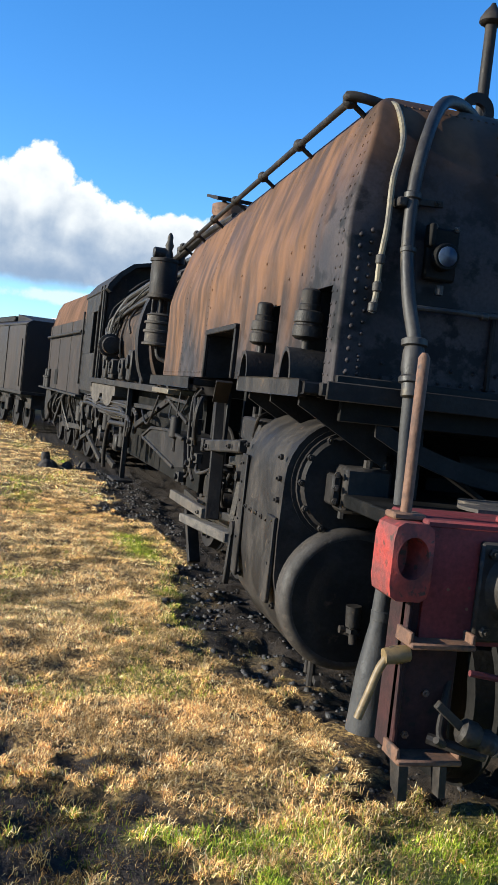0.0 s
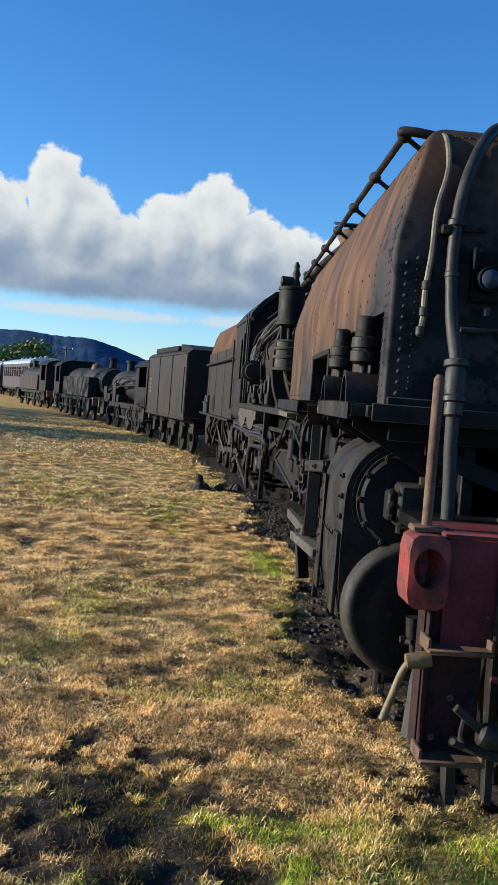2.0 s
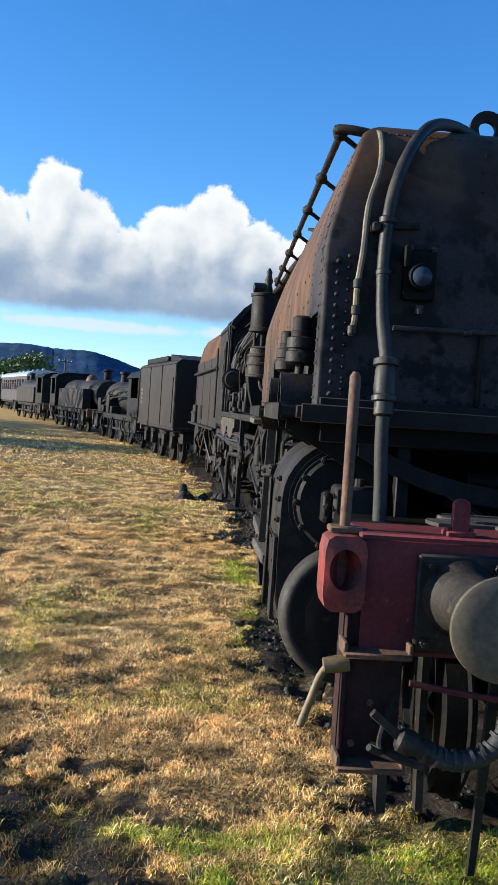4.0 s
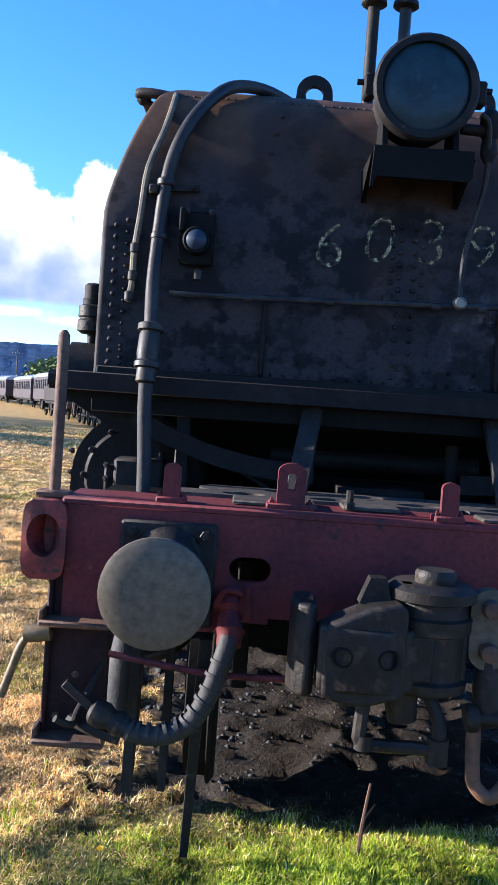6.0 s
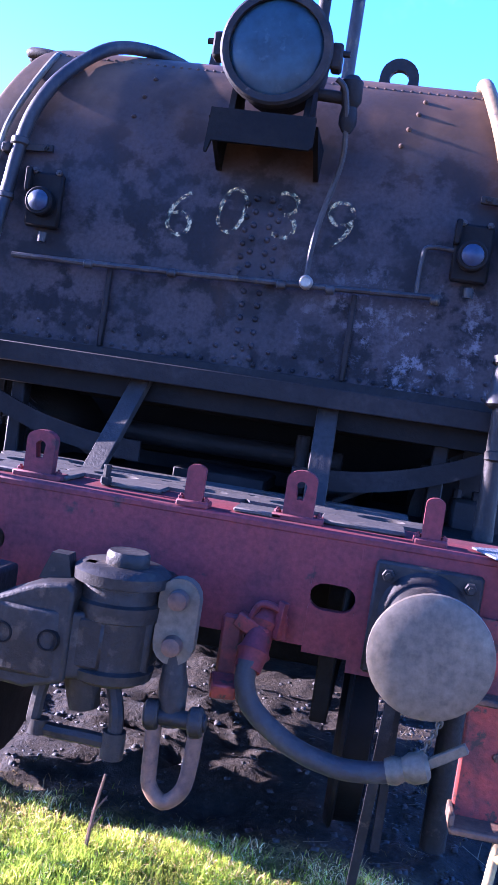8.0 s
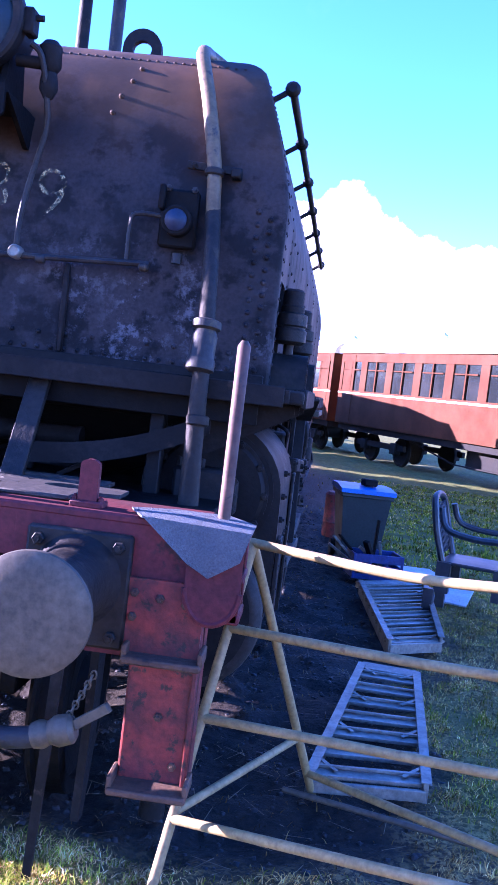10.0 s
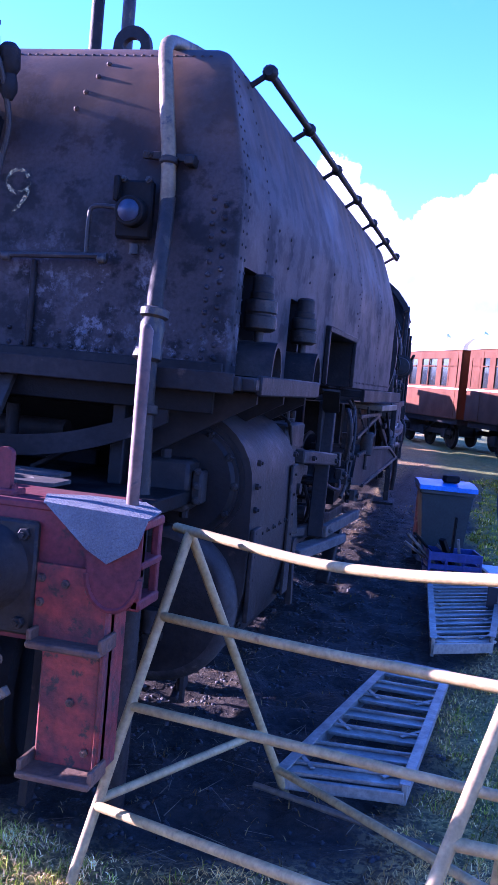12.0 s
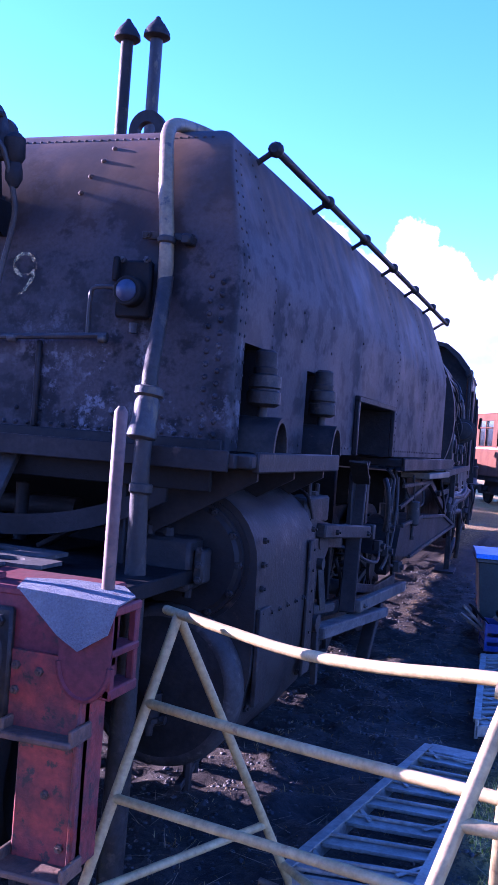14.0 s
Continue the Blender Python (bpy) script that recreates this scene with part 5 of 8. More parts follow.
        for zz, xx in ((0.985, 1.05), (0.975, 1.13), (0.965, 1.21), (0.91, 1.05), (0.6, 1.16), (0.45, 1.22)):
            s.hexbolt((sgn * xx, -0.014 if zz > 0.8 and sgn > 0 else 0.02, zz), (0, -1, 0), 0.014)
        part("bolts", s, RUST, hang)
        # upright marker rods at the ends
        s = Shape()
        s.lathe((sgn * 1.285, 0.085, 1.2), (sgn * 1.285, 0.085, 1.785), [(0, 0.026), (0.02, 0.026), (0.03, 0.02), (0.97, 0.021), (1, 0.01)], 12)
        s.box(sgn * 1.285 - 0.06, sgn * 1.285 + 0.06, 0.04, 0.13, 1.2, 1.225)
        part("upright_rod", s, RUST if sgn < 0 else PINK, beam_, "upright rusty rod at the beam end")
    # lamp irons
    def iron(x, y, top, w, hole):
        s = Shape()
        s.box(x - w * 0.95, x + w * 0.95, y - 0.03, y + 0.06, 1.212, 1.235, 0.005)
        prof = [(x - w * 0.55, 1.225), (x - w * 0.55, top - w * 0.35)]
        for i in range(9):
            g = math.pi * (1 - i / 8)
            prof.append((x + w * 0.55 * math.cos(g), top - w * 0.35 + w * 0.35 * math.sin(g)))
        prof.append((x + w * 0.55, 1.225))
        if not hole:
            s.prism(prof, "y", y - 0.014, y + 0.014)
        else:
            cz = top - w * 0.75
            n = len(prof)
            verts, faces = [], []
            for p in prof:
                a = math.atan2(p[1] - cz, p[0] - x)
                q = (x + 0.022 * math.cos(a), cz + 0.032 * math.sin(a))
                verts += [(p[0], y - 0.022, p[1]), (p[0], y + 0.022, p[1]), (q[0], y - 0.022, q[1]), (q[0], y + 0.022, q[1])]
            for i in range(n):
                a, b = 4 * i, 4 * ((i + 1) % n)
                faces += [(a, b, b + 2, a + 2), (a + 1, a + 3, b + 3, b + 1), (a, a + 1, b + 1, b), (a + 2, b + 2, b + 3, a + 3)]
            s.add(verts, faces)
        for d in (-w * 0.75, w * 0.75):
            s.hexbolt((x + d, y + 0.0, 1.235), (0, 0, 1), 0.011)
        part("lamp_iron", s, RED, beam_, "red lamp iron standing on the beam")
    iron(-0.872, 0.045, 1.352, 0.055, False)
    iron(0.856, 0.06, 1.365, 0.055, False)
    iron(0.092, 0.03, 1.352, 0.055, False)
    iron(-0.456, 0.09, 1.378, 0.09, True)
    iron(0.429, 0.09, 1.382, 0.09, True)
    s = Shape()
    s.hexbolt((-0.24, 0.15, 1.23), (0, 0, 1), 0.02)
    s.cyl((-0.24, 0.15, 1.22), (-0.24, 0.15, 1.29), 0.014, n=8)
    part("stud", s, SOOT2, beam_)
    # quilted grey mat over the beam end
    def flap(pts, nrm):
        n = len(pts)
        d = Vector(nrm) * 0.006
        c = sum((Vector(p) for p in pts), Vector()) / n
        vs = [Vector(p) for p in pts] + [c + d * 1.5]
        fs = [(i, (i + 1) % n, n) for i in range(n)]
        lo = [v - d for v in vs]
        fs2 = [tuple(k + n + 1 for k in f)[::-1] for f in fs]
        rim = [(i, (i + 1) % n, n + 1 + (i + 1) % n, n + 1 + i) for i in range(n)]
        s.add(vs + lo, fs + fs2 + rim)
    s = Shape()
    flap([(1.05, -0.045, 1.224), (0.99, 0.1, 1.227), (1.12, 0.17, 1.228), (1.3, 0.17, 1.228), (1.39, 0.06, 1.224), (1.385, -0.04, 1.21)], (0, 0, 1))
    flap([(1.05, -0.045, 1.224), (1.385, -0.04, 1.21), (1.36, -0.05, 1.12), (1.27, -0.055, 1.062), (1.2, -0.055, 1.1)], (0, -1, 0))
    MAT = weathered("silver_grey_mat", (0.12, 0.135, 0.145), (0.08, 0.09, 0.1), scale=3, fine=160, rough=(0.5, 0.7), bump=0.9)
    mat_ob = part("grey_mat", s, MAT, None)
    tagged(mat_ob, "quilted silver-grey mat draped over the red beam end", "mat")


build_beam()


def build_buffer(sgn):
    x, z = sgn * 0.866, 1.0
    s = Shape()
    s.box(x - 0.165, x + 0.165, -0.03, 0.0, z - 0.2, z + 0.155, 0.01)
    for d in (-0.125, 0.125):
        for e in (-0.16, 0.115):
            s.hexbolt((x + d, -0.03, z + e), (0, -1, 0), 0.02)
    b = part("buffer", s, IRON, loco, "grey steel buffer with a round worn head")
    s = Shape()
    s.lathe((x, -0.02, z), (x, -0.34, z), [(0, 0.15), (0.06, 0.135), (0.2, 0.115), (0.85, 0.105), (0.86, 0.11), (1.0, 0.11), (1.0, 0.08)], 28)
    s.cyl((x, -0.33, z), (x, -0.47, z), 0.075, n=20)
    part("buffer_housing", s, IRON, b)
    s = Shape()
    s.lathe((x, -0.455, z), (x, -0.505, z), [(0, 0.12), (0.15, 0.16), (0.35, 0.166), (0.7, 0.165), (0.86, 0.15), (0.96, 0.09), (1, 0.02)], 44)
    part("buffer_head", s, STEEL, b, "round dull steel buffer head")


build_buffer(-1)
build_buffer(1)


def build_coupler():
    s = Shape()
    # shank and head of the knuckle coupler
    s.box(-0.16, 0.1, -0.3, 0.1, 0.74, 1.0, 0.03)
    s.prism([(-0.37, -0.43), (-0.37, -0.34), (-0.2, -0.18), (0.08, -0.18), (0.1, -0.34), (-0.06, -0.4), (-0.16, -0.46), (-0.3, -0.46)], "z", 0.735, 0.93)
    s.prism([(-0.355, 0.72), (-0.36, 0.9), (-0.345, 0.935), (-0.22, 0.995), (-0.13, 1.01), (-0.11, 0.99), (-0.11, 0.73), (-0.22, 0.695), (-0.3, 0.7)], "y", -0.45, -0.31)
    cp = part("knuckle_coupler", s, IRON, loco, "heavy worn cast knuckle coupler")
    s = Shape()
    s.prism([(-0.455, -0.3), (-0.44, -0.38), (-0.4, -0.41), (-0.375, -0.38), (-0.37, -0.2), (-0.44, -0.18)], "z", 0.7, 0.985)
    arm = part("guard_arm", s, IRON, cp)
    for ob, w in ((cp, 0.022), (arm, 0.014)):
        md = ob.modifiers.new("worn_edges", "BEVEL")
        md.width, md.segments, md.limit_method = w, 3, "ANGLE"
    for hx in (-0.3, -0.165):
        s = Shape()
        s.lathe((hx, -0.45, 0.845), (hx, -0.464, 0.845), [(0, 0.034), (1, 0.03), (1, 0.025), (0.1, 0.024), (0.1, 0.004)], 16)
        part("cored_hole", s, DARK, cp)
    s = Shape()
    s.lathe((-0.02, -0.3, 0.72), (-0.02, -0.3, 1.06), [(0, 0.095), (0.05, 0.125), (0.13, 0.13), (0.15, 0.112), (0.55, 0.112), (0.57, 0.13), (0.7, 0.132), (0.72, 0.118), (0.84, 0.115), (0.86, 0.14), (0.95, 0.142), (1, 0.12)], 28)
    part("knuckle", s, IRON, cp)
    part("knuckle_web", Shape().box(-0.16, -0.01, -0.42, -0.25, 0.76, 0.93, 0.02), IRON, cp)
    s = Shape()
    s.lathe((-0.01, -0.3, 1.05), (-0.01, -0.3, 1.1), [(0, 0.06), (0.2, 0.065), (0.8, 0.065), (1, 0.058)], 14)
    part("knuckle_pin", s, IRON, cp)
    s = Shape()
    s.prism([(-0.25, 0.99), (-0.22, 1.07), (-0.17, 1.07), (-0.15, 0.99)], "y", -0.36, -0.3)
    s.prism([(-0.13, 0.99), (-0.12, 1.06), (-0.09, 1.06), (-0.07, 0.99)], "y", -0.36, -0.32)
    s.cyl((-0.1, -0.3, 0.74), (-0.08, -0.3, 0.62), 0.06, 0.045, n=14)
    s.tube([(-0.2, -0.32, 0.72), (-0.215, -0.33, 0.6), (-0.2, -0.33, 0.55), (-0.05, -0.33, 0.545), (0.02, -0.33, 0.55), (0.03, -0.33, 0.62), (0.0, -0.3, 0.7)], 0.022, 8)
    s.cyl((0.03, -0.33, 0.5), (0.03, -0.33, 0.58), 0.035, n=10)
    s.cyl((-0.2, -0.33, 0.53), (-0.2, -0.33, 0.575), 0.03, n=10)
    part("lift_lever", s, IRON, cp)
    # side plates and links of the hanging shackle
    sh = part("shackle_link", Shape().prism([(0.1 + 0.06 * math.cos(g) * k, c + 0.06 * math.sin(g)) for c, k, g in
                                            [(0.994, 1, math.pi * (1 - i / 8)) for i in range(9)] + [(0.86, 1, -math.pi * i / 8) for i in range(9)]], "y", -0.33, -0.28,
                                            Matrix.Translation((0.062, 0, 0))), STEEL, loco, "rusty screw-link shackle hanging from the coupler")
    for zz in (0.994, 0.86):
        part("pin", Shape().lathe((0.162, -0.28, zz), (0.162, -0.37, zz), [(0, 0.03), (0.75, 0.03), (0.95, 0.027), (1, 0.018)], 14), RUST, sh)
    s = Shape()
    s.lathe((0.165, -0.3, 0.86), (0.185, -0.3, 0.62), [(0, 0.03), (0.35, 0.036), (0.5, 0.043), (0.75, 0.04), (1, 0.035)], 14)
    part("screw", s, IRON, sh)
    s = Shape()
    for d in (-0.06, 0.07):
        s.cyl((0.19 + d - 0.02, -0.32, 0.645), (0.19 + d + 0.022, -0.32, 0.65), 0.045, n=18, b=0.008)
    s.cyl((0.11, -0.32, 0.645), (0.29, -0.32, 0.65), 0.026, n=12)
    part("trunnion", s, IRON, sh)
    s = Shape()
    pts = [(0.14, -0.32, 0.63), (0.145, -0.325, 0.5), (0.155, -0.33, 0.44), (0.2, -0.335, 0.405), (0.245, -0.33, 0.44), (0.26, -0.325, 0.5), (0.265, -0.32, 0.63)]
    s.tube(pts, 0.023, 12)
    part("bow", s, RUST, sh, "rusty U-shaped bow")
    s = Shape()
    s.box(0.25, 0.32, -0.02, 0.05, 0.7, 0.9, 0.01)
    s.bar((0.3, -0.03, 0.9), (0.4, -0.05, 0.86), 0.04, 0.05)
    s.bar((0.28, -0.04, 0.7), (0.3, -0.12, 0.68), 0.08, 0.05)
    part("drawgear_plate", s, BRIGHTRED, loco, "flaking bright red drawgear plate")
    s = Shape()
    s.tube([(-1.04, -0.06, 0.7), (-0.7, -0.08, 0.66), (-0.4, -0.1, 0.665), (-0.3, -0.1, 0.66)], 0.012, 8)
    part("uncoupling_rod", s, RED, loco, "thin red uncoupling rod")


build_coupler()


def build_hoses():
    for sgn, top, pts in ((-1, (-0.64, -0.04, 0.86), [(-0.638, -0.09, 0.79), (-0.658, -0.12, 0.71), (-0.697, -0.13, 0.595), (-0.755, -0.135, 0.5), (-0.847, -0.135, 0.457), (-0.93, -0.13, 0.462), (-0.99, -0.12, 0.485)]),
                          (1, (0.39, -0.04, 0.88), [(0.36, -0.1, 0.79), (0.362, -0.12, 0.72), (0.405, -0.125, 0.645), (0.535, -0.13, 0.562), (0.68, -0.14, 0.53), (0.8, -0.15, 0.545), (0.85, -0.15, 0.562)])):
        s = Shape()
        s.tube(pts, 0.033, 14, 6)
        h = part("brake_hose", s, HOSE, loco, "grey perished rubber brake hose")
        if sgn < 0:
            s = Shape()
            for i in range(14):
                t = 1 + 5 * i / 13
                k = int(min(t, 5))
                p = Vector(pts[k]).lerp(Vector(pts[k + 1]), t - k)
                d = (Vector(pts[k + 1]) - Vector(pts[k])).normalized()
                s.cyl(p - d * 0.006, p + d * 0.006, 0.039, n=14)
            part("ribs", s, HOSE, h)
        s = Shape()
        s.lathe((top[0], 0.0, top[2] + 0.04), (pts[0][0], pts[0][1], pts[0][2] - 0.03), [(0, 0.05), (0.2, 0.055), (0.3, 0.04), (0.6, 0.045), (0.7, 0.055), (0.8, 0.045), (1, 0.042)], 14)
        s.bar((top[0] + 0.04, -0.05, top[2] - 0.02), (top[0] + 0.05, -0.06, top[2] + 0.1), 0.02, 0.03)
        s.tube([(top[0] - 0.05, -0.04, top[2] + 0.02), (top[0] - 0.02, -0.05, top[2] + 0.08), (top[0] + 0.05, -0.05, top[2] + 0.06), (top[0] + 0.06, -0.04, top[2] - 0.02)], 0.012, 8)
        part("hose_cock", s, RED, h, "red hose cock")
        s = Shape()
        e = Vector(pts[-1])
        d = (Vector(pts[-1]) - Vector(pts[-2])).normalized()
        s.lathe(e - d * 0.03, e + d * 0.1, [(0, 0.038), (0.2, 0.044), (0.4, 0.035), (0.6, 0.048), (0.9, 0.045), (1, 0.03)], 12)
        s.bar(e + d * 0.07, e + d * 0.2 + Vector((0, -0.02, 0.05)), 0.025, 0.03)
        part("hose_coupling", s, STEEL if sgn > 0 else IRON, h)
    s = Shape()
    p0, p1 = Vector((0.97, -0.1, 0.74)), Vector((0.9, -0.15, 0.58))
    for i in range(12):
        c = p0.lerp(p1, i / 11)
        q = pose(c.x, c.y, c.z, 15, 10, 90 * (i % 2))
        ring = [(0.009 * math.cos(g), 0, 0.016 * math.sin(g)) for g in [2 * math.pi * k / 8 for k in range(9)]]
        s.tube([q @ Vector(r) for r in ring], 0.0032, 5, 1)
    part("chain", s, STEEL, loco, "thin steel chain")
    s = Shape()
    s.tube([(-1.06, 0.04, 0.66), (-1.13, -0.06, 0.5), (-1.14, -0.12, 0.47), (-1.19, -0.16, 0.5)], 0.012, 8)
    s.tube([(-1.16, -0.04, 0.46), (-1.08, -0.1, 0.45), (-0.98, -0.12, 0.43)], 0.02, 8)
    part("cock_lever", s, SOOT2, loco)
    s = Shape()
    s.lathe((-1.25, 0.0, 0.745), (-1.34, 0.0, 0.73), [(0, 0.03), (0.5, 0.033), (1, 0.028)], 12)
    s.tube([(-1.32, 0.0, 0.735), (-1.35, 0.0, 0.69), (-1.38, 0.0, 0.6), (-1.41, 0.0, 0.51)], 0.015, 10)
    part("crank_lever", s, TANPIPE, loco, "bent rusty crank lever beside the step")


build_hoses()


def build_front_works():
    for x0, x1 in ((-0.42, -0.34), (0.45, 0.43)):
        s = Shape()
        s.bar((x0, 0.5, 1.17), (x1, 0.84, 1.6), 0.085, 0.03)
        part("front_stay", s, IRON, loco, "slanting grey steel stay under the tank")
    for sgn in (-1, 1):
        s = Shape()
        line = [(1.12 - 0.08 * q, 1.29 + 0.2 * ((10 - q) / 10) ** 2.2) for q in range(11)]
        s.prism([(sgn * a, c + 0.042) for a, c in line] + [(sgn * a, c - 0.042) for a, c in line[::-1]], "y", 0.85, 0.87)
        part("spring_beam", s, SOOT, loco, "flat black curved beam under the tank")
        s = Shape()
        s.bar((sgn * 0.95, 1.0, 1.45), (sgn * 0.5, 1.0, 1.2), 0.08, 0.02)
        s.box(sgn * 0.9 - 0.03, sgn * 0.9 + 0.03, 0.9, 0.98, 0.7, 1.6)
        part("stay_plate", s, SOOT, loco)
        # pony truck wheel
        s = Shape()
        s.lathe((sgn * 0.66, 0.72, 0.42), (sgn * 0.79, 0.72, 0.42), [(0, 0.40), (0.15, 0.43), (0.25, 0.43), (0.3, 0.40), (0.95, 0.395), (1, 0.34), (0.8, 0.33), (0.75, 0.12), (1.1, 0.1), (1.15, 0.03)], 36)
        # wheel colour includes the shade behind the beam
        part("pony_wheel", s, DARK, loco, "black iron pony truck wheel")
        # guard iron
        s = Shape()
        s.prism([(0.42, 0.9), (0.54, 0.9), (0.5, 0.3), (0.42, 0.06), (0.36, 0.06), (0.4, 0.4)], "x", sgn * 0.86 - 0.015, sgn * 0.86 + 0.015)
        part("guard_iron", s, SOOT2, loco)
        s = Shape()
        s.prism([(0.5, 0.8), (0.66, 0.74), (0.62, 0.4), (0.5, 0.05), (0.42, 0.02), (0.46, 0.3), (0.5, 0.55)], "x", sgn * 1.0 - 0.02, sgn * 1.0 + 0.02)
        if sgn < 0:
            part("rail_guard", s, IRON, loco, "worn grey curved rail guard")
    s = Shape()
    s.cyl((-0.5, 1.3, 1.34), (0.5, 1.3, 1.34), 0.05, n=12)
    s.cyl((-0.8, 1.42, 1.5), (0.8, 1.42, 1.5), 0.035, n=10)
    s.cyl((0.33, 1.1, 1.2), (0.33, 1.1, 1.45), 0.03, n=10)
    s.box(-0.2, 0.2, 1.0, 1.4, 1.18, 1.24)
    part("pipework", s, SOOT, loco)
    s = Shape()
    s.box(-1.15, 1.15, 2.3, 2.36, 0.3, 1.66)
    part("smokebox_plate", s, DARK, loco)
    s = Shape()
    s.box(-0.72, -0.56, 0.3, 6.2, 0.98, 1.04)
    s.box(0.56, 0.72, 0.3, 6.2, 0.98, 1.04)
    part("frame_angle", s, DARK, loco)


build_front_works()


def build_cylinder(sgn):
    m = Matrix.Diagonal((sgn, 1, 1, 1))
    s = Shape(m)
    prof = [(0.82, 0.5), (0.82, 1.2)] + [(1.12 + 0.3 * math.cos(math.pi * (1 - i / 16)), 1.2 + 0.3 * math.sin(math.pi * (1 - i / 16))) for i in range(17)]
    prof += [(1.425, 0.95), (1.42, 0.75), (1.38, 0.55), (1.28, 0.42), (1.1, 0.36), (0.9, 0.4)]
    s.prism(prof, "y", 1.14, 2.0)
    cyl = part("cylinder_block", s, SOOT2, loco, "dusty black steam cylinder casing")
    s = Shape(m)
    s.lathe((1.12, 1.15, 1.2), (1.12, 1.09, 1.2), [(0, 0.27), (0.3, 0.27), (0.31, 0.25), (0.7, 0.25), (0.72, 0.235), (1, 0.22)], 36)
    cov = part("valve_cover", s, SOOT, cyl, "round bolted valve chest cover")
    s = Shape(m)
    for i in range(12):
        g = 2 * math.pi * i / 12
        s.hexbolt((1.12 + 0.235 * math.cos(g), 1.1, 1.2 + 0.235 * math.sin(g)), (0, -1, 0), 0.016)
    part("cover_bolts", s, SOOT2, cov)
    s = Shape(m)
    s.box(0.98, 1.2, 0.94, 1.1, 1.09, 1.3, 0.015)
    s.cyl((1.0, 1.0, 1.3), (1.0, 1.0, 1.335), 0.02, n=8)
    s.cyl((1.08, 1.0, 1.3), (1.08, 1.0, 1.335), 0.022, n=8)
    s.box(1.2, 1.245, 0.98, 1.08, 1.12, 1.26, 0.01)
    for zz in (1.14, 1.2, 1.26):
        s.hexbolt((1.23, 0.97, zz), (0.3, -1, 0), 0.016)
    s.cyl((1.17, 1.02, 1.1), (1.17, 1.02, 1.06), 0.02, n=8)
    part("lubricator_box", s, SOOT2, cyl)
    s = Shape(m)
    s.lathe((1.07, 1.15, 0.68), (1.07, 1.02, 0.68), [(0, 0.3), (0.9, 0.3), (0.93, 0.24), (1, 0.2)], 44)
    cc = part("cylinder_cover", s, SOOT, cyl, "large round cylinder cover with a worn rim")
    s = Shape(m)
    s.lathe((1.07, 1.15, 0.68), (1.07, 1.03, 0.68), [(0, 0.322), (0.1, 0.336), (0.55, 0.338), (0.8, 0.33), (0.95, 0.312), (1.0, 0.295), (0.97, 0.28)], 48)
    part("rim", s, SANDRIM, cc, "worn grey rounded rim")
    s = Shape(m)
    # bolts down the flange
    for i in range(9):
        z = 1.3 - 0.1 * i
        xx = 1.425 if z > 0.7 else 1.39
        for y in (1.2, 1.92):
            s.hexbolt((xx, y, z), (1, 0, 0), 0.015)
    for i in range(5):
        s.hexbolt((1.42, 1.35 + 0.12 * i, 0.98), (1, 0, 0), 0.013)
    s.box(1.425, 1.445, 1.16, 1.3, 0.62, 1.02, 0.004)
    s.box(1.425, 1.44, 1.86, 1.98, 0.6, 1.25, 0.004)
    part("flange_bolts", s, SOOT2, cyl)
    s = Shape(m)
    for y, h in ((1.25, 0.07), (1.4, 0.1), (1.55, 0.06), (1.75, 0.09)):
        s.cyl((1.15, y, 1.48), (1.16, y, 1.5 + h), 0.016, n=8)
        s.cyl((1.15, y, 1.48), (1.15, y, 1.515), 0.03, n=8)
    part("oil_cups", s, SOOT2, cyl)
    s = Shape(m)
    s.cyl((1.08, 0.97, 0.675), (1.075, 0.97, 0.58), 0.036, 0.033, n=16)
    s.cyl((1.075, 0.97, 0.6), (1.065, 0.97, 0.5), 0.02, n=10)
    s.cyl((1.03, 0.97, 0.545), (1.1, 1.03, 0.545), 0.02, n=8)
    s.cyl((1.075, 0.97, 0.57), (1.075, 0.97, 0.55), 0.03, n=6)
    s.cyl((1.11, 0.99, 0.56), (1.13, 0.99, 0.56), 0.018, n=8)
    s.cyl((1.07, 0.98, 0.54), (1.07, 1.08, 0.54), 0.018, n=8)
    for i in range(5):
        s.cyl((1.2 - 0.05 * i, 1.1 + 0.2 * i, 0.38), (1.2 - 0.05 * i, 1.1 + 0.2 * i, 0.26), 0.02, n=8)
    s.bar((1.2, 1.0, 0.3), (1.0, 2.0, 0.28), 0.03, 0.03)
    part("drain_cocks", s, SOOT2, cyl)
    for yy in (1.16, 1.7):
        s = Shape(m)
        s.bar((1.3, yy, 1.6), (1.02, yy, 1.48), 0.06, 0.012)
        part("stay", s, SOOT, loco)


build_cylinder(-1)
build_cylinder(1)


def build_wheel(x0, x1, y, r, name="driving_wheel"):
    s = Shape()
    sg = 1 if x1 > x0 else -1
    s.lathe((x0, y, r), (x1, y, r), [(0, r), (0.2, r + 0.025), (0.3, r + 0.02), (0.35, r), (1, r - 0.01), (1.0, r - 0.09), (0.8, r - 0.1), (0.8, r - 0.11)], 40)
    w = part(name, s, SOOT, loco, "black spoked driving wheel")
    s = Shape()
    for i in range(12):
        g = 2 * math.pi * i / 12 + 0.2
        c, q = math.cos(g), math.sin(g)
        xm = x1 + sg * 0.012
        s.bar((xm, y + 0.1 * c, r + 0.1 * q), (xm, y + (r - 0.09) * c, r + (r - 0.09) * q), 0.035, 0.05)
    s.cyl((x1 - sg * 0.04, y, r), (x1 + sg * 0.06, y, r), 0.12, n=20)
    part("spokes", s, SOOT2, w)


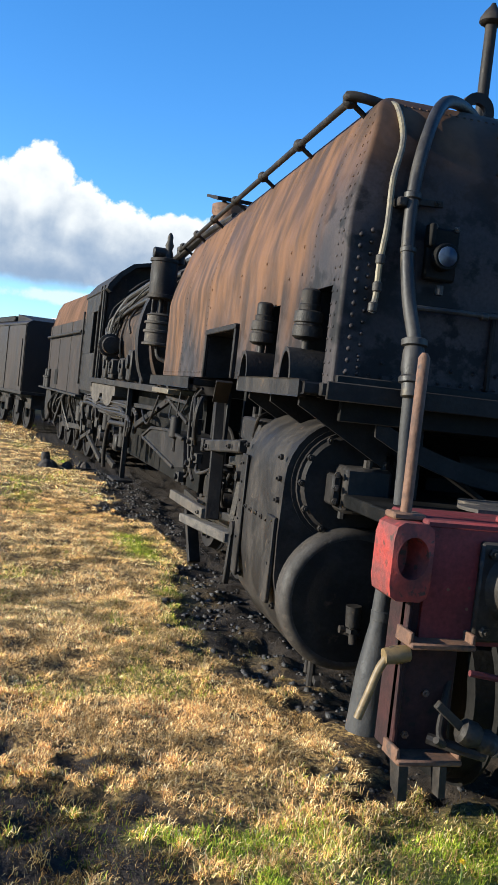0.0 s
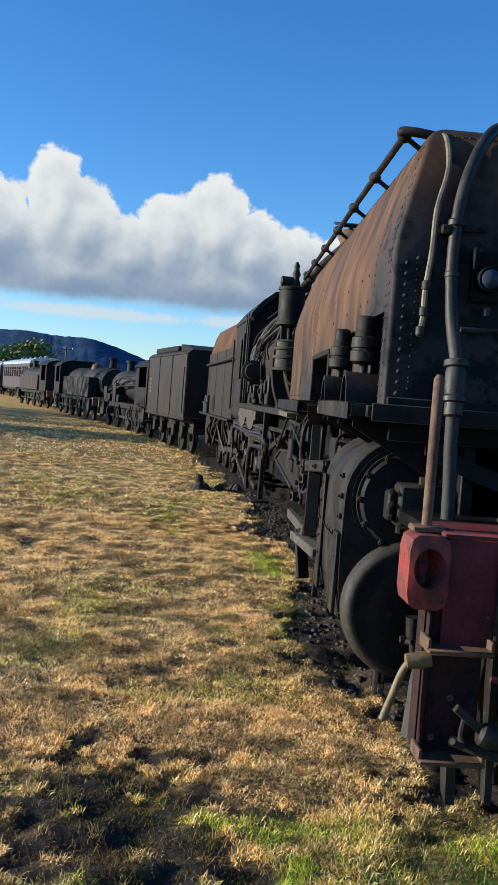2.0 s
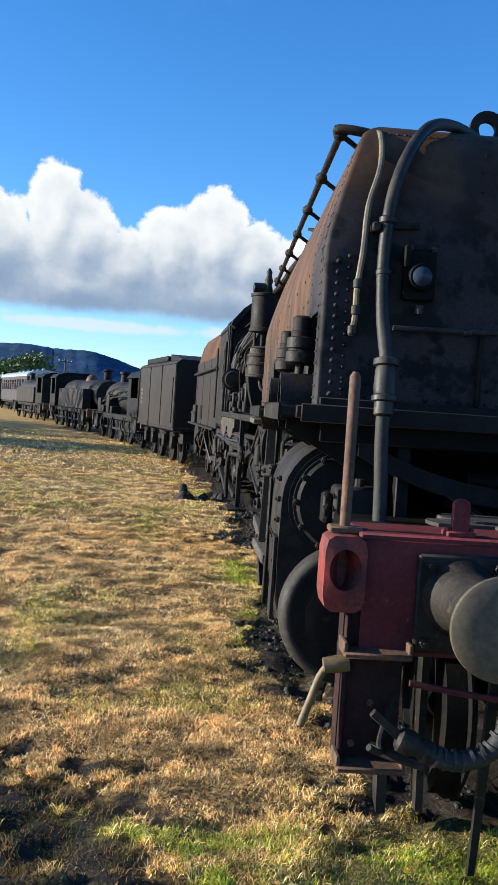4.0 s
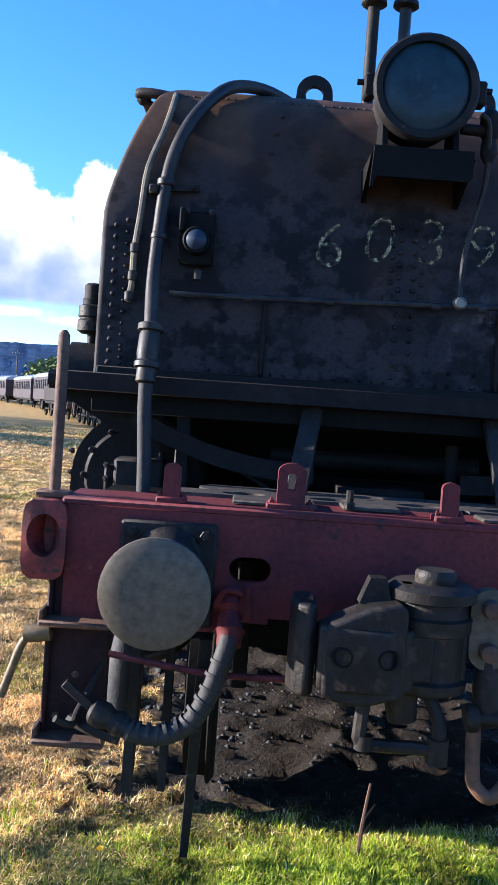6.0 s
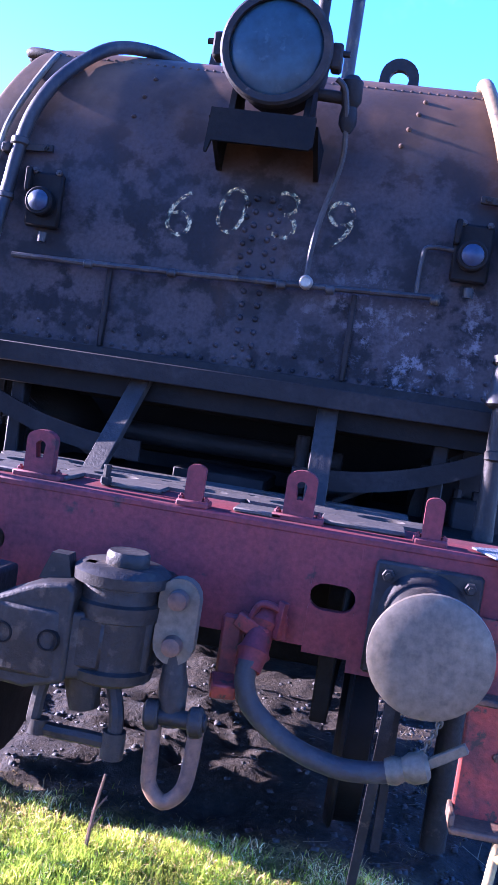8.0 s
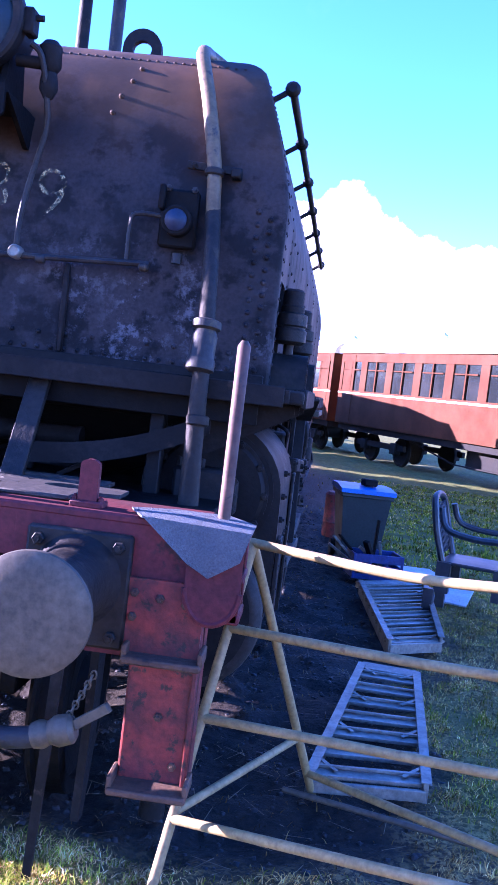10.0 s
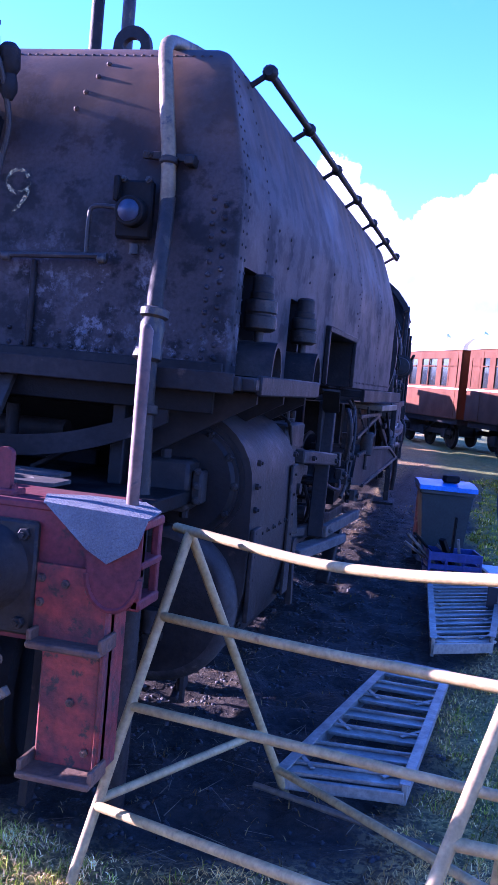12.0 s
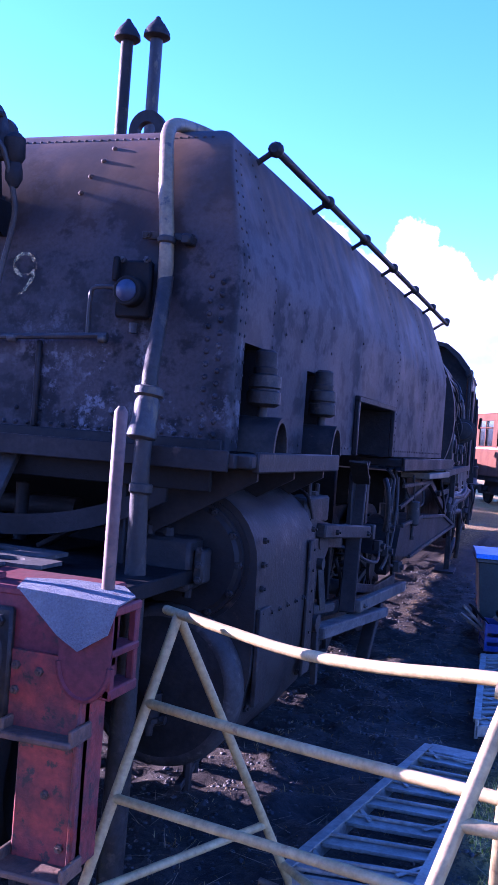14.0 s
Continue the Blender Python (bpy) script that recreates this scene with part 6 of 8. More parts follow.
for sg in (-1, 1):
    for yy in (3.2, 4.65, 6.1):
        build_wheel(sg * 0.66, sg * 0.79, yy, 0.6)


def build_gear(sgn):
    m = Matrix.Diagonal((sgn, 1, 1, 1))
    def add(name, mat_, fn, label=""):
        s = Shape(m)
        fn(s)
        return part(name, s, mat_, loco, label)
    add("slide_bar", IRON, lambda s: (s.bar((1.08, 2.0, 0.84), (1.08, 3.0, 0.84), 0.07, 0.05), s.bar((1.08, 2.0, 0.62), (1.08, 3.0, 0.62), 0.07, 0.05)))
    add("crosshead", IRON, lambda s: (s.box(1.04, 1.14, 2.4, 2.62, 0.64, 0.82, 0.01), s.cyl((1.1, 2.5, 0.73), (1.2, 2.5, 0.73), 0.05, n=12)))
    add("piston_rod", STEEL, lambda s: s.cyl((1.08, 2.0, 0.73), (1.08, 2.5, 0.73), 0.03, n=10))
    add("connecting_rod", IRON, lambda s: s.bar((1.15, 2.5, 0.73), (1.15, 4.4, 0.55), 0.04, 0.09))
    add("coupling_rod", IRON, lambda s: (s.bar((1.02, 3.0, 0.5), (1.02, 5.7, 0.5), 0.04, 0.09), s.cyl((0.95, 3.05, 0.5), (1.07, 3.05, 0.5), 0.08, n=16), s.cyl((0.95, 4.35, 0.5), (1.1, 4.35, 0.5), 0.085, n=16)))
    def Y(y):
        return 2 + (y - 2) / 1.15
    add("gear_bracket", SOOT2, lambda s: (s.bar((1.4, Y(2.13), 1.275), (1.4, Y(3.22), 1.195), 0.07, 0.075), s.box(1.35, 1.45, Y(3.2), Y(3.27), 1.15, 1.24, 0.006),
                                          s.hexbolt((1.45, Y(3.05), 1.2), (1, 0, 0), 0.016), s.hexbolt((1.45, Y(2.3), 1.26), (1, 0, 0), 0.016)), "dusty black valve gear bracket")
    add("gear_post", SOOT, lambda s: (s.bar((1.37, Y(3.08), 1.55), (1.39, Y(2.9), 0.74), 0.09, 0.05), s.box(1.335, 1.36, Y(2.95), Y(3.3), 1.24, 1.56, 0.004),
                                      s.box(1.36, 1.385, Y(3.24), Y(3.3), 1.24, 1.54, 0.004)), "upright black steel post")
    add("corner_gusset", SOOT2, lambda s: (s.bar((1.45, Y(2.66), 1.63), (1.4, Y(3.0), 1.5), 0.1, 0.014), s.bar((1.4, Y(3.1), 1.63), (1.38, Y(3.0), 1.5), 0.05, 0.014)), "bent black steel gusset")
    add("step_board", OLDWOOD, lambda s: (s.bar((1.39, Y(2.24), 0.735), (1.38, Y(3.98), 0.585), 0.1, 0.065),), "weathered grey step board")
    add("step_board", SANDGREY, lambda s: (s.bar((1.4, Y(3.12), 0.745), (1.38, Y(4.75), 0.665), 0.05, 0.075), s.hexbolt((1.43, Y(3.2), 0.74), (1, 0, 0), 0.014)), "worn pale steel step bar")
    add("step_hanger", SOOT2, lambda s: (s.bar((1.4, Y(2.2), 0.76), (1.41, Y(2.2), 0.48), 0.04, 0.03), s.bar((1.36, Y(3.9), 0.66), (1.33, Y(3.7), 0.3), 0.09, 0.04), s.box(1.2, 1.4, Y(2.18), Y(2.24), 0.7, 0.73)))
    add("expansion_link", IRON, lambda s: (s.bar((1.3, Y(2.52), 1.13), (1.33, Y(2.56), 0.8), 0.025, 0.04), s.bar((1.27, Y(2.42), 1.12), (1.29, Y(2.46), 0.8), 0.025, 0.04),
                                           s.bar((1.28, Y(2.4), 0.81), (1.34, Y(2.75), 0.79), 0.04, 0.05), s.bar((1.22, Y(2.2), 1.2), (1.22, Y(3.3), 1.1), 0.03, 0.06)))
    add("eccentric_rod", IRON, lambda s: (s.bar((1.2, Y(3.3), 0.82), (1.18, Y(4.6), 0.64), 0.03, 0.06), s.cyl((1.17, Y(3.3), 0.82), (1.25, Y(3.3), 0.82), 0.05, n=14)))
    add("combination_lever", SOOT2, lambda s: (s.bar((1.37, Y(2.19), 1.12), (1.38, Y(2.16), 0.82), 0.03, 0.04), s.cyl((1.33, Y(2.17), 0.8), (1.42, Y(2.17), 0.8), 0.045, n=14), s.cyl((1.35, Y(2.19), 1.1), (1.42, Y(2.19), 1.1), 0.03, n=12)))
    add("valve_guide", SOOT2, lambda s: (s.cyl((1.14, 2.0, 1.2), (1.14, 2.25, 1.2), 0.09, n=16), s.cyl((1.14, 2.2, 1.2), (1.14, 2.7, 1.2), 0.03, n=10), s.box(1.22, 1.36, Y(2.0), Y(2.45), 1.3, 1.44, 0.012),
                                         s.prism([(Y(2.02), 1.34), (Y(2.36), 1.3), (Y(2.42), 1.18), (Y(2.3), 1.08), (Y(2.05), 1.06)], "x", 1.3, 1.385), s.cyl((1.38, Y(2.24), 1.21), (1.392, Y(2.24), 1.21), 0.045, n=16),
                                         s.cyl((1.3, Y(2.25), 1.42), (1.3, Y(2.25), 1.52), 0.012, n=8), s.cyl((1.3, Y(2.4), 1.42), (1.3, Y(2.4), 1.5), 0.012, n=8), s.cyl((1.3, Y(2.33), 1.42), (1.3, Y(2.33), 1.46), 0.025, n=8)), "dusty valve spindle guide with oil cups")
    for pts, r in (([(1.33, 4.1, 1.57), (1.36, 4.2, 1.5), (1.38, 4.08, 1.42), (1.37, 4.05, 1.1), (1.38, 4.02, 0.96), (1.37, 3.9, 0.88)], 0.013),
                   ([(1.31, 4.42, 1.57), (1.35, 4.4, 1.45), (1.37, 4.3, 1.2), (1.36, 4.2, 0.92), (1.34, 4.5, 0.84)], 0.011),
                   ([(1.36, 3.9, 1.5), (1.4, 3.82, 1.42), (1.4, 3.86, 1.28), (1.37, 3.95, 1.15)], 0.02),
                   ([(1.36, 3.85, 1.0), (1.4, 3.6, 0.97), (1.39, 3.35, 1.0), (1.36, 3.2, 1.05)], 0.012),
                   ([(1.34, 5.5, 1.5), (1.38, 5.45, 1.3), (1.38, 5.2, 1.26), (1.36, 4.9, 1.34), (1.33, 4.7, 1.5)], 0.008),
                   ([(1.3, 2.05, 1.48), (1.37, 1.98, 1.45), (1.36, 2.1, 1.36), (1.36, 2.2, 1.2)], 0.01),
                   ([(1.3, 3.5, 1.57), (1.3, 3.48, 1.3), (1.28, 3.5, 0.9)], 0.014),
                   ([(1.28, 4.75, 1.5), (1.3, 4.7, 1.2), (1.3, 4.72, 0.75)], 0.018),
                   ([(1.3, 2.9, 1.05), (1.32, 3.0, 0.9), (1.28, 3.1, 0.8)], 0.012)):
        add("oil_pipe", SOOT2, lambda s: s.tube([(x, Y(y), z) for x, y, z in pts], r, 8))
    for y, z, r in ((4.05, 1.16, 0.032), (4.03, 1.0, 0.035), (3.9, 1.3, 0.04), (3.75, 1.06, 0.035), (4.5, 0.84, 0.04)):
        add("pipe_union", SOOT2, lambda s: (s.cyl((1.37, Y(y), z - r), (1.37, Y(y), z + r), r, n=6), s.cyl((1.34, Y(y), z), (1.42, Y(y), z), 0.6 * r, n=8)))
    add("coil_spring", SOOT2, lambda s: s.tube([(1.2 + 0.07 * math.cos(1.05 * k), Y(3.6) + 0.07 * math.sin(1.05 * k), 0.76 + 0.0085 * k) for k in range(34)], 0.014, 6))
    add("reservoir", SOOT2, lambda s: (s.cyl((1.37, Y(5.05), 1.31), (1.37, Y(5.05), 1.115), 0.052, n=18, b=0.012), s.cyl((1.37, Y(5.05), 1.12), (1.37, Y(5.05), 1.02), 0.012, n=8),
                                       s.cyl((1.37, Y(5.05), 1.03), (1.37, Y(5.05), 1.0), 0.022, n=8), s.cyl((1.37, Y(5.05), 1.3), (1.36, Y(5.0), 1.52), 0.01, n=8)), "small grey upright reservoir")
    hop = [(7.6, 0.955), (6.8, 1.1), (5.5, 1.158), (4.6, 1.14), (4.45, 0.92), (5.0, 0.868)]
    add("ash_hopper", SOOT, lambda s: s.prism([(Y(y), z) for y, z in hop[::-1]], "x", 1.0, 1.36), "black sheet hopper hanging under the footplate")
    add("hopper_edging", SOOT2, lambda s: [s.bar((1.365, Y(p[0]), p[1]), (1.365, Y(q[0]), q[1]), 0.03, 0.03) for p, q in zip(hop[:4] + [hop[5]], hop[1:4] + [hop[3], hop[0]]) if p != q])
    add("footplate_bracket", STEEL, lambda s: s.box(1.2, 1.44, Y(5.3), Y(6.5), 1.485, 1.535, 0.006), "worn pale footplate step")
    add("hanging_bracket", SOOT2, lambda s: (s.bar((1.36, Y(5.9), 1.45), (1.36, Y(4.5), 1.28), 0.02, 0.03), s.bar((1.36, Y(5.9), 1.45), (1.36, Y(4.6), 1.44), 0.02, 0.03), s.bar((1.3, Y(4.35), 1.5), (1.3, Y(4.3), 1.2), 0.05, 0.06)))
    for y in (3.7, 5.0):
        def leaves(s):
            for k in range(6):
                s.box(0.84, 0.94, y - 0.42 + 0.055 * k, y + 0.42 - 0.055 * k, 0.98 + 0.02 * k, 0.997 + 0.02 * k, 0.003)
            s.box(0.83, 0.95, y - 0.06, y + 0.06, 0.95, 1.15)
        add("leaf_spring", SOOT2, leaves)
    add("gear_plate", DARK, lambda s: s.box(0.6, 1.2, 3.0, 3.05, 0.75, 1.6))


build_gear(-1)
build_gear(1)

def settle_front_unit():
    """Sets the front unit askew behind the cylinders and spreads its gear along the longer wheelbase."""
    for ob in loco.children_recursive:
        if ob.type != "MESH" or ob.name.startswith("digit"):
            continue
        co = np.empty(len(ob.data.vertices) * 3, np.float32)
        ob.data.vertices.foreach_get("co", co)
        co = co.reshape(-1, 3)
        name = ob.name.split(".")[0]
        if name in GEAR:
            y = co[:, 1]
            co[:, 1] = np.where(y > 2, 2 + (y - 2) * 1.15, y)
        co[:, 0] += LEAN * np.maximum(co[:, 1] - 1.2, 0)
        ob.data.vertices.foreach_set("co", co.ravel())
        ob.data.update()


GEAR = {"slide_bar", "crosshead", "piston_rod", "connecting_rod", "gear_bracket", "step_board", "step_hanger", "expansion_link", "valve_guide",
        "reservoir", "ash_hopper", "footplate_bracket", "leaf_spring", "coupling_rod", "gear_post", "corner_gusset", "eccentric_rod",
        "combination_lever", "oil_pipe", "pipe_union", "coil_spring", "hopper_edging", "hanging_bracket", "gear_plate"}
settle_front_unit()

# boiler and cab, turned a little with the track
U2 = pose(0.13, 6.8, 0, 0, 0, 2.8)


BOILER = weathered("brown_black_boiler_cladding", (0.036, 0.02352, 0.0168), (0.018, 0.01344, 0.0112), (0.0675, 0.03864, 0.0224), scale=2.4, rough=(0.55, 0.85), bump=0.3, streak=1.6, at3=0.6, spec=0.2)


def arc_plate(s, sgn, y0, y1, r0, r1, a0, a1, zc=2.1, n=14):
    """A curved plate that follows the boiler between two angles."""
    verts, faces = [], []
    for i in range(n + 1):
        g = math.radians(a0 + (a1 - a0) * i / n)
        for r, yy in ((r0, y0), (r1, y0), (r1, y1), (r0, y1)):
            verts.append((sgn * r * math.cos(g), yy, zc + r * math.sin(g)))
    for i in range(n):
        for k in range(4):
            a, c = 4 * i + k, 4 * i + (k + 1) % 4
            faces.append((a, c, c + 4, a + 4))
    m = 4 * n
    faces += [(0, 1, 2, 3), (m + 3, m + 2, m + 1, m)]
    s.add(verts, faces)


def build_boiler():
    s = Shape(U2)
    s.lathe((0, 0.25, 2.15), (0, 2.0, 2.15), [(0, 0.76), (0.02, 0.84), (0.5, 0.84), (0.51, 0.88), (0.56, 0.88), (0.57, 0.84), (1, 0.84)], 36)
    part("smokebox", s, SOOT, loco, "sooty smokebox behind the tank")
    s = Shape(U2)
    s.lathe((0, 1.95, 2.15), (0, 5.34, 2.15), [(0, 0.9), (0.01, 1.1), (0.3, 1.11), (0.302, 1.135), (0.33, 1.135), (0.332, 1.12), (0.62, 1.13), (0.622, 1.155), (0.65, 1.155), (0.652, 1.14), (1, 1.15)], 44)
    b = part("boiler", s, BOILER, loco, "brown-black boiler barrel with cladding bands")
    s = Shape(U2)
    s.lathe((-0.5, 1.0, 2.8), (-0.5, 1.0, 3.7), [(0, 0.3), (0.15, 0.22), (0.3, 0.19), (0.85, 0.2), (0.9, 0.23), (1, 0.23), (1, 0.16), (0.9, 0.15)], 24)
    part("chimney", s, RUST, b, "short rusty chimney")
    s = Shape(U2)
    s.prism([(0.75, 3.74), (1.3, 3.86), (1.31, 3.83), (0.76, 3.7)], "x", -0.74, -0.3)
    s.bar((-0.55, 1.15, 3.66), (-0.55, 1.2, 3.82), 0.05, 0.03)
    part("chimney_flap", s, SOOT, b, "bent sheet flap over the chimney")
    s = Shape(U2)
    s.lathe((-0.3, 2.5, 3.1), (-0.3, 2.5, 3.36), [(0, 0.25), (0.5, 0.24), (0.8, 0.18), (1, 0.05)], 18)
    part("dome", s, SOOT, b)
    rr = random.Random(21)
    for sgn in (-1, 1):
        # wrapper plate that stands out where the smokebox begins
        s = Shape(U2)
        arc_plate(s, sgn, 1.78, 1.98, 1.16, 1.3, -24, 62)
        s.prism([(sgn * 1.0, 1.5), (sgn * 1.2, 1.5), (sgn * 1.2, 1.62), (sgn * 1.06, 1.62)], "y", 1.8, 1.96)
        part("wrapper_plate", s, SOOT2, b, "curved dusty plate at the smokebox joint")
        # pipes that come along the top, then drop down before the cab
        for k in range(9):
            s = Shape(U2)
            a0, a1 = math.radians(64 - 5.5 * k + rr.uniform(-2, 2)), math.radians(38 - 4 * k)
            r = 1.19 + 0.03 * (k % 3)
            y1 = 4.35 + 0.09 * k + rr.uniform(-0.05, 0.05)
            pts = [(sgn * r * math.cos(a0), 0.6 + 0.25 * (k % 4), 2.12 + r * math.sin(a0)), (sgn * r * math.cos(a0), 2.3, 2.12 + r * math.sin(a0) + rr.uniform(-0.03, 0.03))]
            am = (a0 + a1) / 2 + rr.uniform(-0.06, 0.06)
            pts += [(sgn * r * math.cos(am), y1 - 0.9, 2.1 + r * math.sin(am)), (sgn * r * math.cos(a1), y1 - 0.15, 2.1 + r * math.sin(a1))]
            pts += [(sgn * (1.2 + 0.02 * (k % 3)), y1, 2.1 + 0.25 * rr.random()), (sgn * 1.22, y1 + 0.03, 1.52)]
            s.tube(pts, (0.02, 0.028, 0.04, 0.016)[k % 4], 9)
            part("steam_pipe", s, (SOOT2, IRON, PIPE)[k % 3], b)
        # short links between the pipes
        for k in range(12):
            s = Shape(U2)
            y, a = rr.uniform(2.2, 4.9), math.radians(rr.uniform(-5, 52))
            r = 1.22
            p = Vector((sgn * r * math.cos(a), y, 2.12 + r * math.sin(a)))
            q = Vector((sgn * 1.24, y + rr.uniform(-0.35, 0.35), max(1.55, p.z - rr.uniform(0.3, 0.7))))
            mid = p.lerp(q, 0.5) + Vector((sgn * 0.06, rr.uniform(-0.1, 0.1), 0))
            s.tube([p, mid, q], rr.uniform(0.009, 0.016), 7)
            part("small_pipe", s, IRON if k % 2 else SOOT2, b)
        # turbo generator and its bracket
        s = Shape(U2)
        x = sgn * 1.3
        s.lathe((x, 3.95, 2.04), (x, 4.4, 2.04), [(0, 0.06), (0.02, 0.12), (0.2, 0.13), (0.22, 0.17), (0.3, 0.17), (0.32, 0.14), (0.6, 0.14), (0.62, 0.16), (0.7, 0.16), (0.72, 0.11), (1, 0.08)], 22)
        gen = part("turbo_generator", s, IRON, loco, "round cast turbo generator on the boiler flank")
        s = Shape(U2)
        s.box(sgn * 1.25 - 0.1, sgn * 1.25 + 0.08, 4.05, 4.3, 1.82, 1.9, 0.01)
        part("generator_foot", s, SOOT2, gen)
        # valve chests and plates just over the footplate
        for y, ln, z, h, d in ((2.25, 0.3, 1.56, 0.4, 0.1), (2.7, 0.12, 1.6, 0.24, 0.14), (2.95, 0.35, 1.56, 0.3, 0.08), (3.45, 0.16, 1.62, 0.22, 0.16), (3.75, 0.4, 1.56, 0.2, 0.1), (4.3, 0.22, 1.56, 0.34, 0.12)):
            s = Shape(U2)
            a, c = sorted((sgn * 1.12, sgn * (1.18 + d)))
            s.box(a, c, y, y + ln, z, z + h, 0.015)
            s.cyl((sgn * (1.18 + d), y + ln / 2, z + h * 0.6), (sgn * (1.21 + d), y + ln / 2, z + h * 0.6), min(ln, h) * 0.3, n=14)
            part("valve_chest", s, SOOT2 if rr.random() < 0.6 else IRON, b)
        # footplate
        s = Shape(U2)
        a, c = sorted((sgn * 0.95, sgn * 1.36))
        s.box(a, c, -0.1, 5.5, 1.5, 1.535, 0.005)
        e, f = sorted((sgn * 1.35, sgn * 1.37))
        s.box(e, f, -0.1, 5.5, 1.47, 1.545, 0.004)
        part("boiler_footplate", s, SOOT2, loco, "worn black footplate along the boiler")
        s = Shape(U2)
        a, c = sorted((sgn * 0.9, sgn * 1.0))
        s.box(a, c, -0.1, 7.5, 1.05, 1.5, 0.006)
        part("side_frame", s, DARK, loco)
        # pale sand box with two rounded hoppers under the footplate
        s = Shape(U2)
        prof = [(3.0, 1.46), (5.6, 1.46), (5.6, 1.33)] + [(4.95 + 0.5 * math.cos(g), 1.33 - 0.16 * math.sin(g)) for g in (math.pi * q / 8 for q in range(9))] + [(3.7 + 0.5 * math.cos(g), 1.33 - 0.16 * math.sin(g)) for g in (math.pi * q / 8 for q in range(9))] + [(3.0, 1.33)]
        a, c = sorted((sgn * 1.12, sgn * 1.33))
        s.prism(prof, "x", a, c)
        part("sand_box", s, SANDGREY, loco, "pale worn sand box")
        # injector and pipe runs
        for k in range(9):
            s = Shape(U2)
            z = 1.26 - 0.055 * (k % 5) - 0.03 * (k // 5)
            y0, y1 = rr.uniform(1.3, 2.4), rr.uniform(4.6, 6.6)
            x = sgn * (1.26 + 0.03 * (k % 4))
            pts = [(x, y0, z - rr.uniform(0.1, 0.5)), (x, y0 + 0.08, z), (x + sgn * rr.uniform(-0.03, 0.05), (y0 + y1) / 2, z + rr.uniform(-0.05, 0.03)), (x, y1, z), (x, y1 + 0.08, z - rr.uniform(0.15, 0.6))]
            s.tube(pts, rr.choice((0.012, 0.018, 0.026, 0.036)), 8)
            part("injector_pipe", s, (SOOT2, IRON, PIPE)[k % 3], loco)
        for k in range(16):
            s = Shape(U2)
            y, z = 2.2 + 0.33 * k + rr.uniform(-0.1, 0.1), rr.uniform(0.7, 1.15)
            x = sgn * rr.uniform(1.16, 1.3)
            if k % 3 == 0:
                s.cyl((x, y, z - 0.14), (x, y, z + 0.14), rr.uniform(0.05, 0.1), n=16, b=0.012)
            elif k % 3 == 1:
                s.box(x - 0.07, x + 0.07, y - 0.1, y + 0.12, z - 0.1, z + 0.12, 0.02)
            else:
                s.lathe((x - sgn * 0.1, y, z), (x + sgn * 0.1, y, z), [(0, 0.08), (0.3, 0.08), (0.32, 0.12), (0.5, 0.12), (0.52, 0.08), (1, 0.06)], 16)
            part("injector_fitting", s, IRON if k % 2 else SOOT2, loco)
        # step with a bent rail
        s = Shape(U2)
        s.box(sgn * 1.34 - 0.03, sgn * 1.34 + 0.03, 1.66, 1.72, 0.36, 1.5, 0.006)
        s.box(sgn * 1.34 - 0.14, sgn * 1.34 + 0.1, 1.45, 1.95, 0.34, 0.37, 0.006)
        s.tube([(sgn * 1.34, 1.75, 1.02), (sgn * 1.38, 2.4, 1.0), (sgn * 1.38, 2.9, 0.95), (sgn * 1.38, 3.1, 0.6), (sgn * 1.36, 3.15, 0.35)], 0.03, 10)
        part("boiler_step", s, SOOT2, loco, "black iron step with a bent rail")
        s = Shape(U2)
        for y0, y1, z0, z1 in ((2.6, 3.9, 0.42, 0.52), (3.9, 5.6, 0.36, 0.62), (5.2, 6.4, 0.7, 0.5)):
            s.bar((sgn * 1.3, y0, z0), (sgn * 1.3, y1, z1), 0.05, 0.07)
        part("lower_link", s, IRON, loco)
        s = Shape(U2)
        s.bar((sgn * 1.22, -0.1, 1.42), (sgn * 1.3, 1.3, 1.05), 0.04, 0.07)
        s.bar((sgn * 1.3, 0.1, 1.3), (sgn * 1.3, 1.5, 1.28), 0.03, 0.05)
        s.tube([(sgn * 1.32, 0.0, 1.45), (sgn * 1.36, 0.15, 1.2), (sgn * 1.34, 0.5, 1.12), (sgn * 1.34, 0.8, 1.25)], 0.012, 8)
        part("brace_bar", s, SOOT, loco)
        if sgn > 0:
            continue
        # air pump
        s = Shape(U2)
        x = sgn * 1.27
        s.lathe((x, 0.7, 2.5), (x, 0.7, 2.95), [(0, 0.12), (0.02, 0.165), (0.1, 0.165), (0.11, 0.15), (0.9, 0.15), (0.91, 0.165), (0.98, 0.165), (1, 0.13)], 28)
        pump = part("air_pump", s, SOOT2, loco, "dusty black cast air pump beside the boiler")
        s = Shape(U2)
        s.lathe((x, 0.7, 1.98), (x, 0.7, 2.34), [(0, 0.1), (0.02, 0.17), (0.08, 0.17), (0.1, 0.145), (0.38, 0.145), (0.4, 0.165), (0.47, 0.165), (0.49, 0.14), (0.66, 0.14), (0.68, 0.16), (0.74, 0.16), (0.76, 0.135), (0.92, 0.135), (0.94, 0.15), (1, 0.11)], 28)
        part("lower_cylinder", s, SANDGREY, pump, "pale grey flanged lower cylinder")
        s = Shape(U2)
        s.cyl((x, 0.7, 2.3), (x, 0.7, 2.55), 0.035, n=10)
        for d in (-0.09, 0.09):
            s.cyl((x + d, 0.7, 2.32), (x + d, 0.7, 2.52), 0.014, n=8)
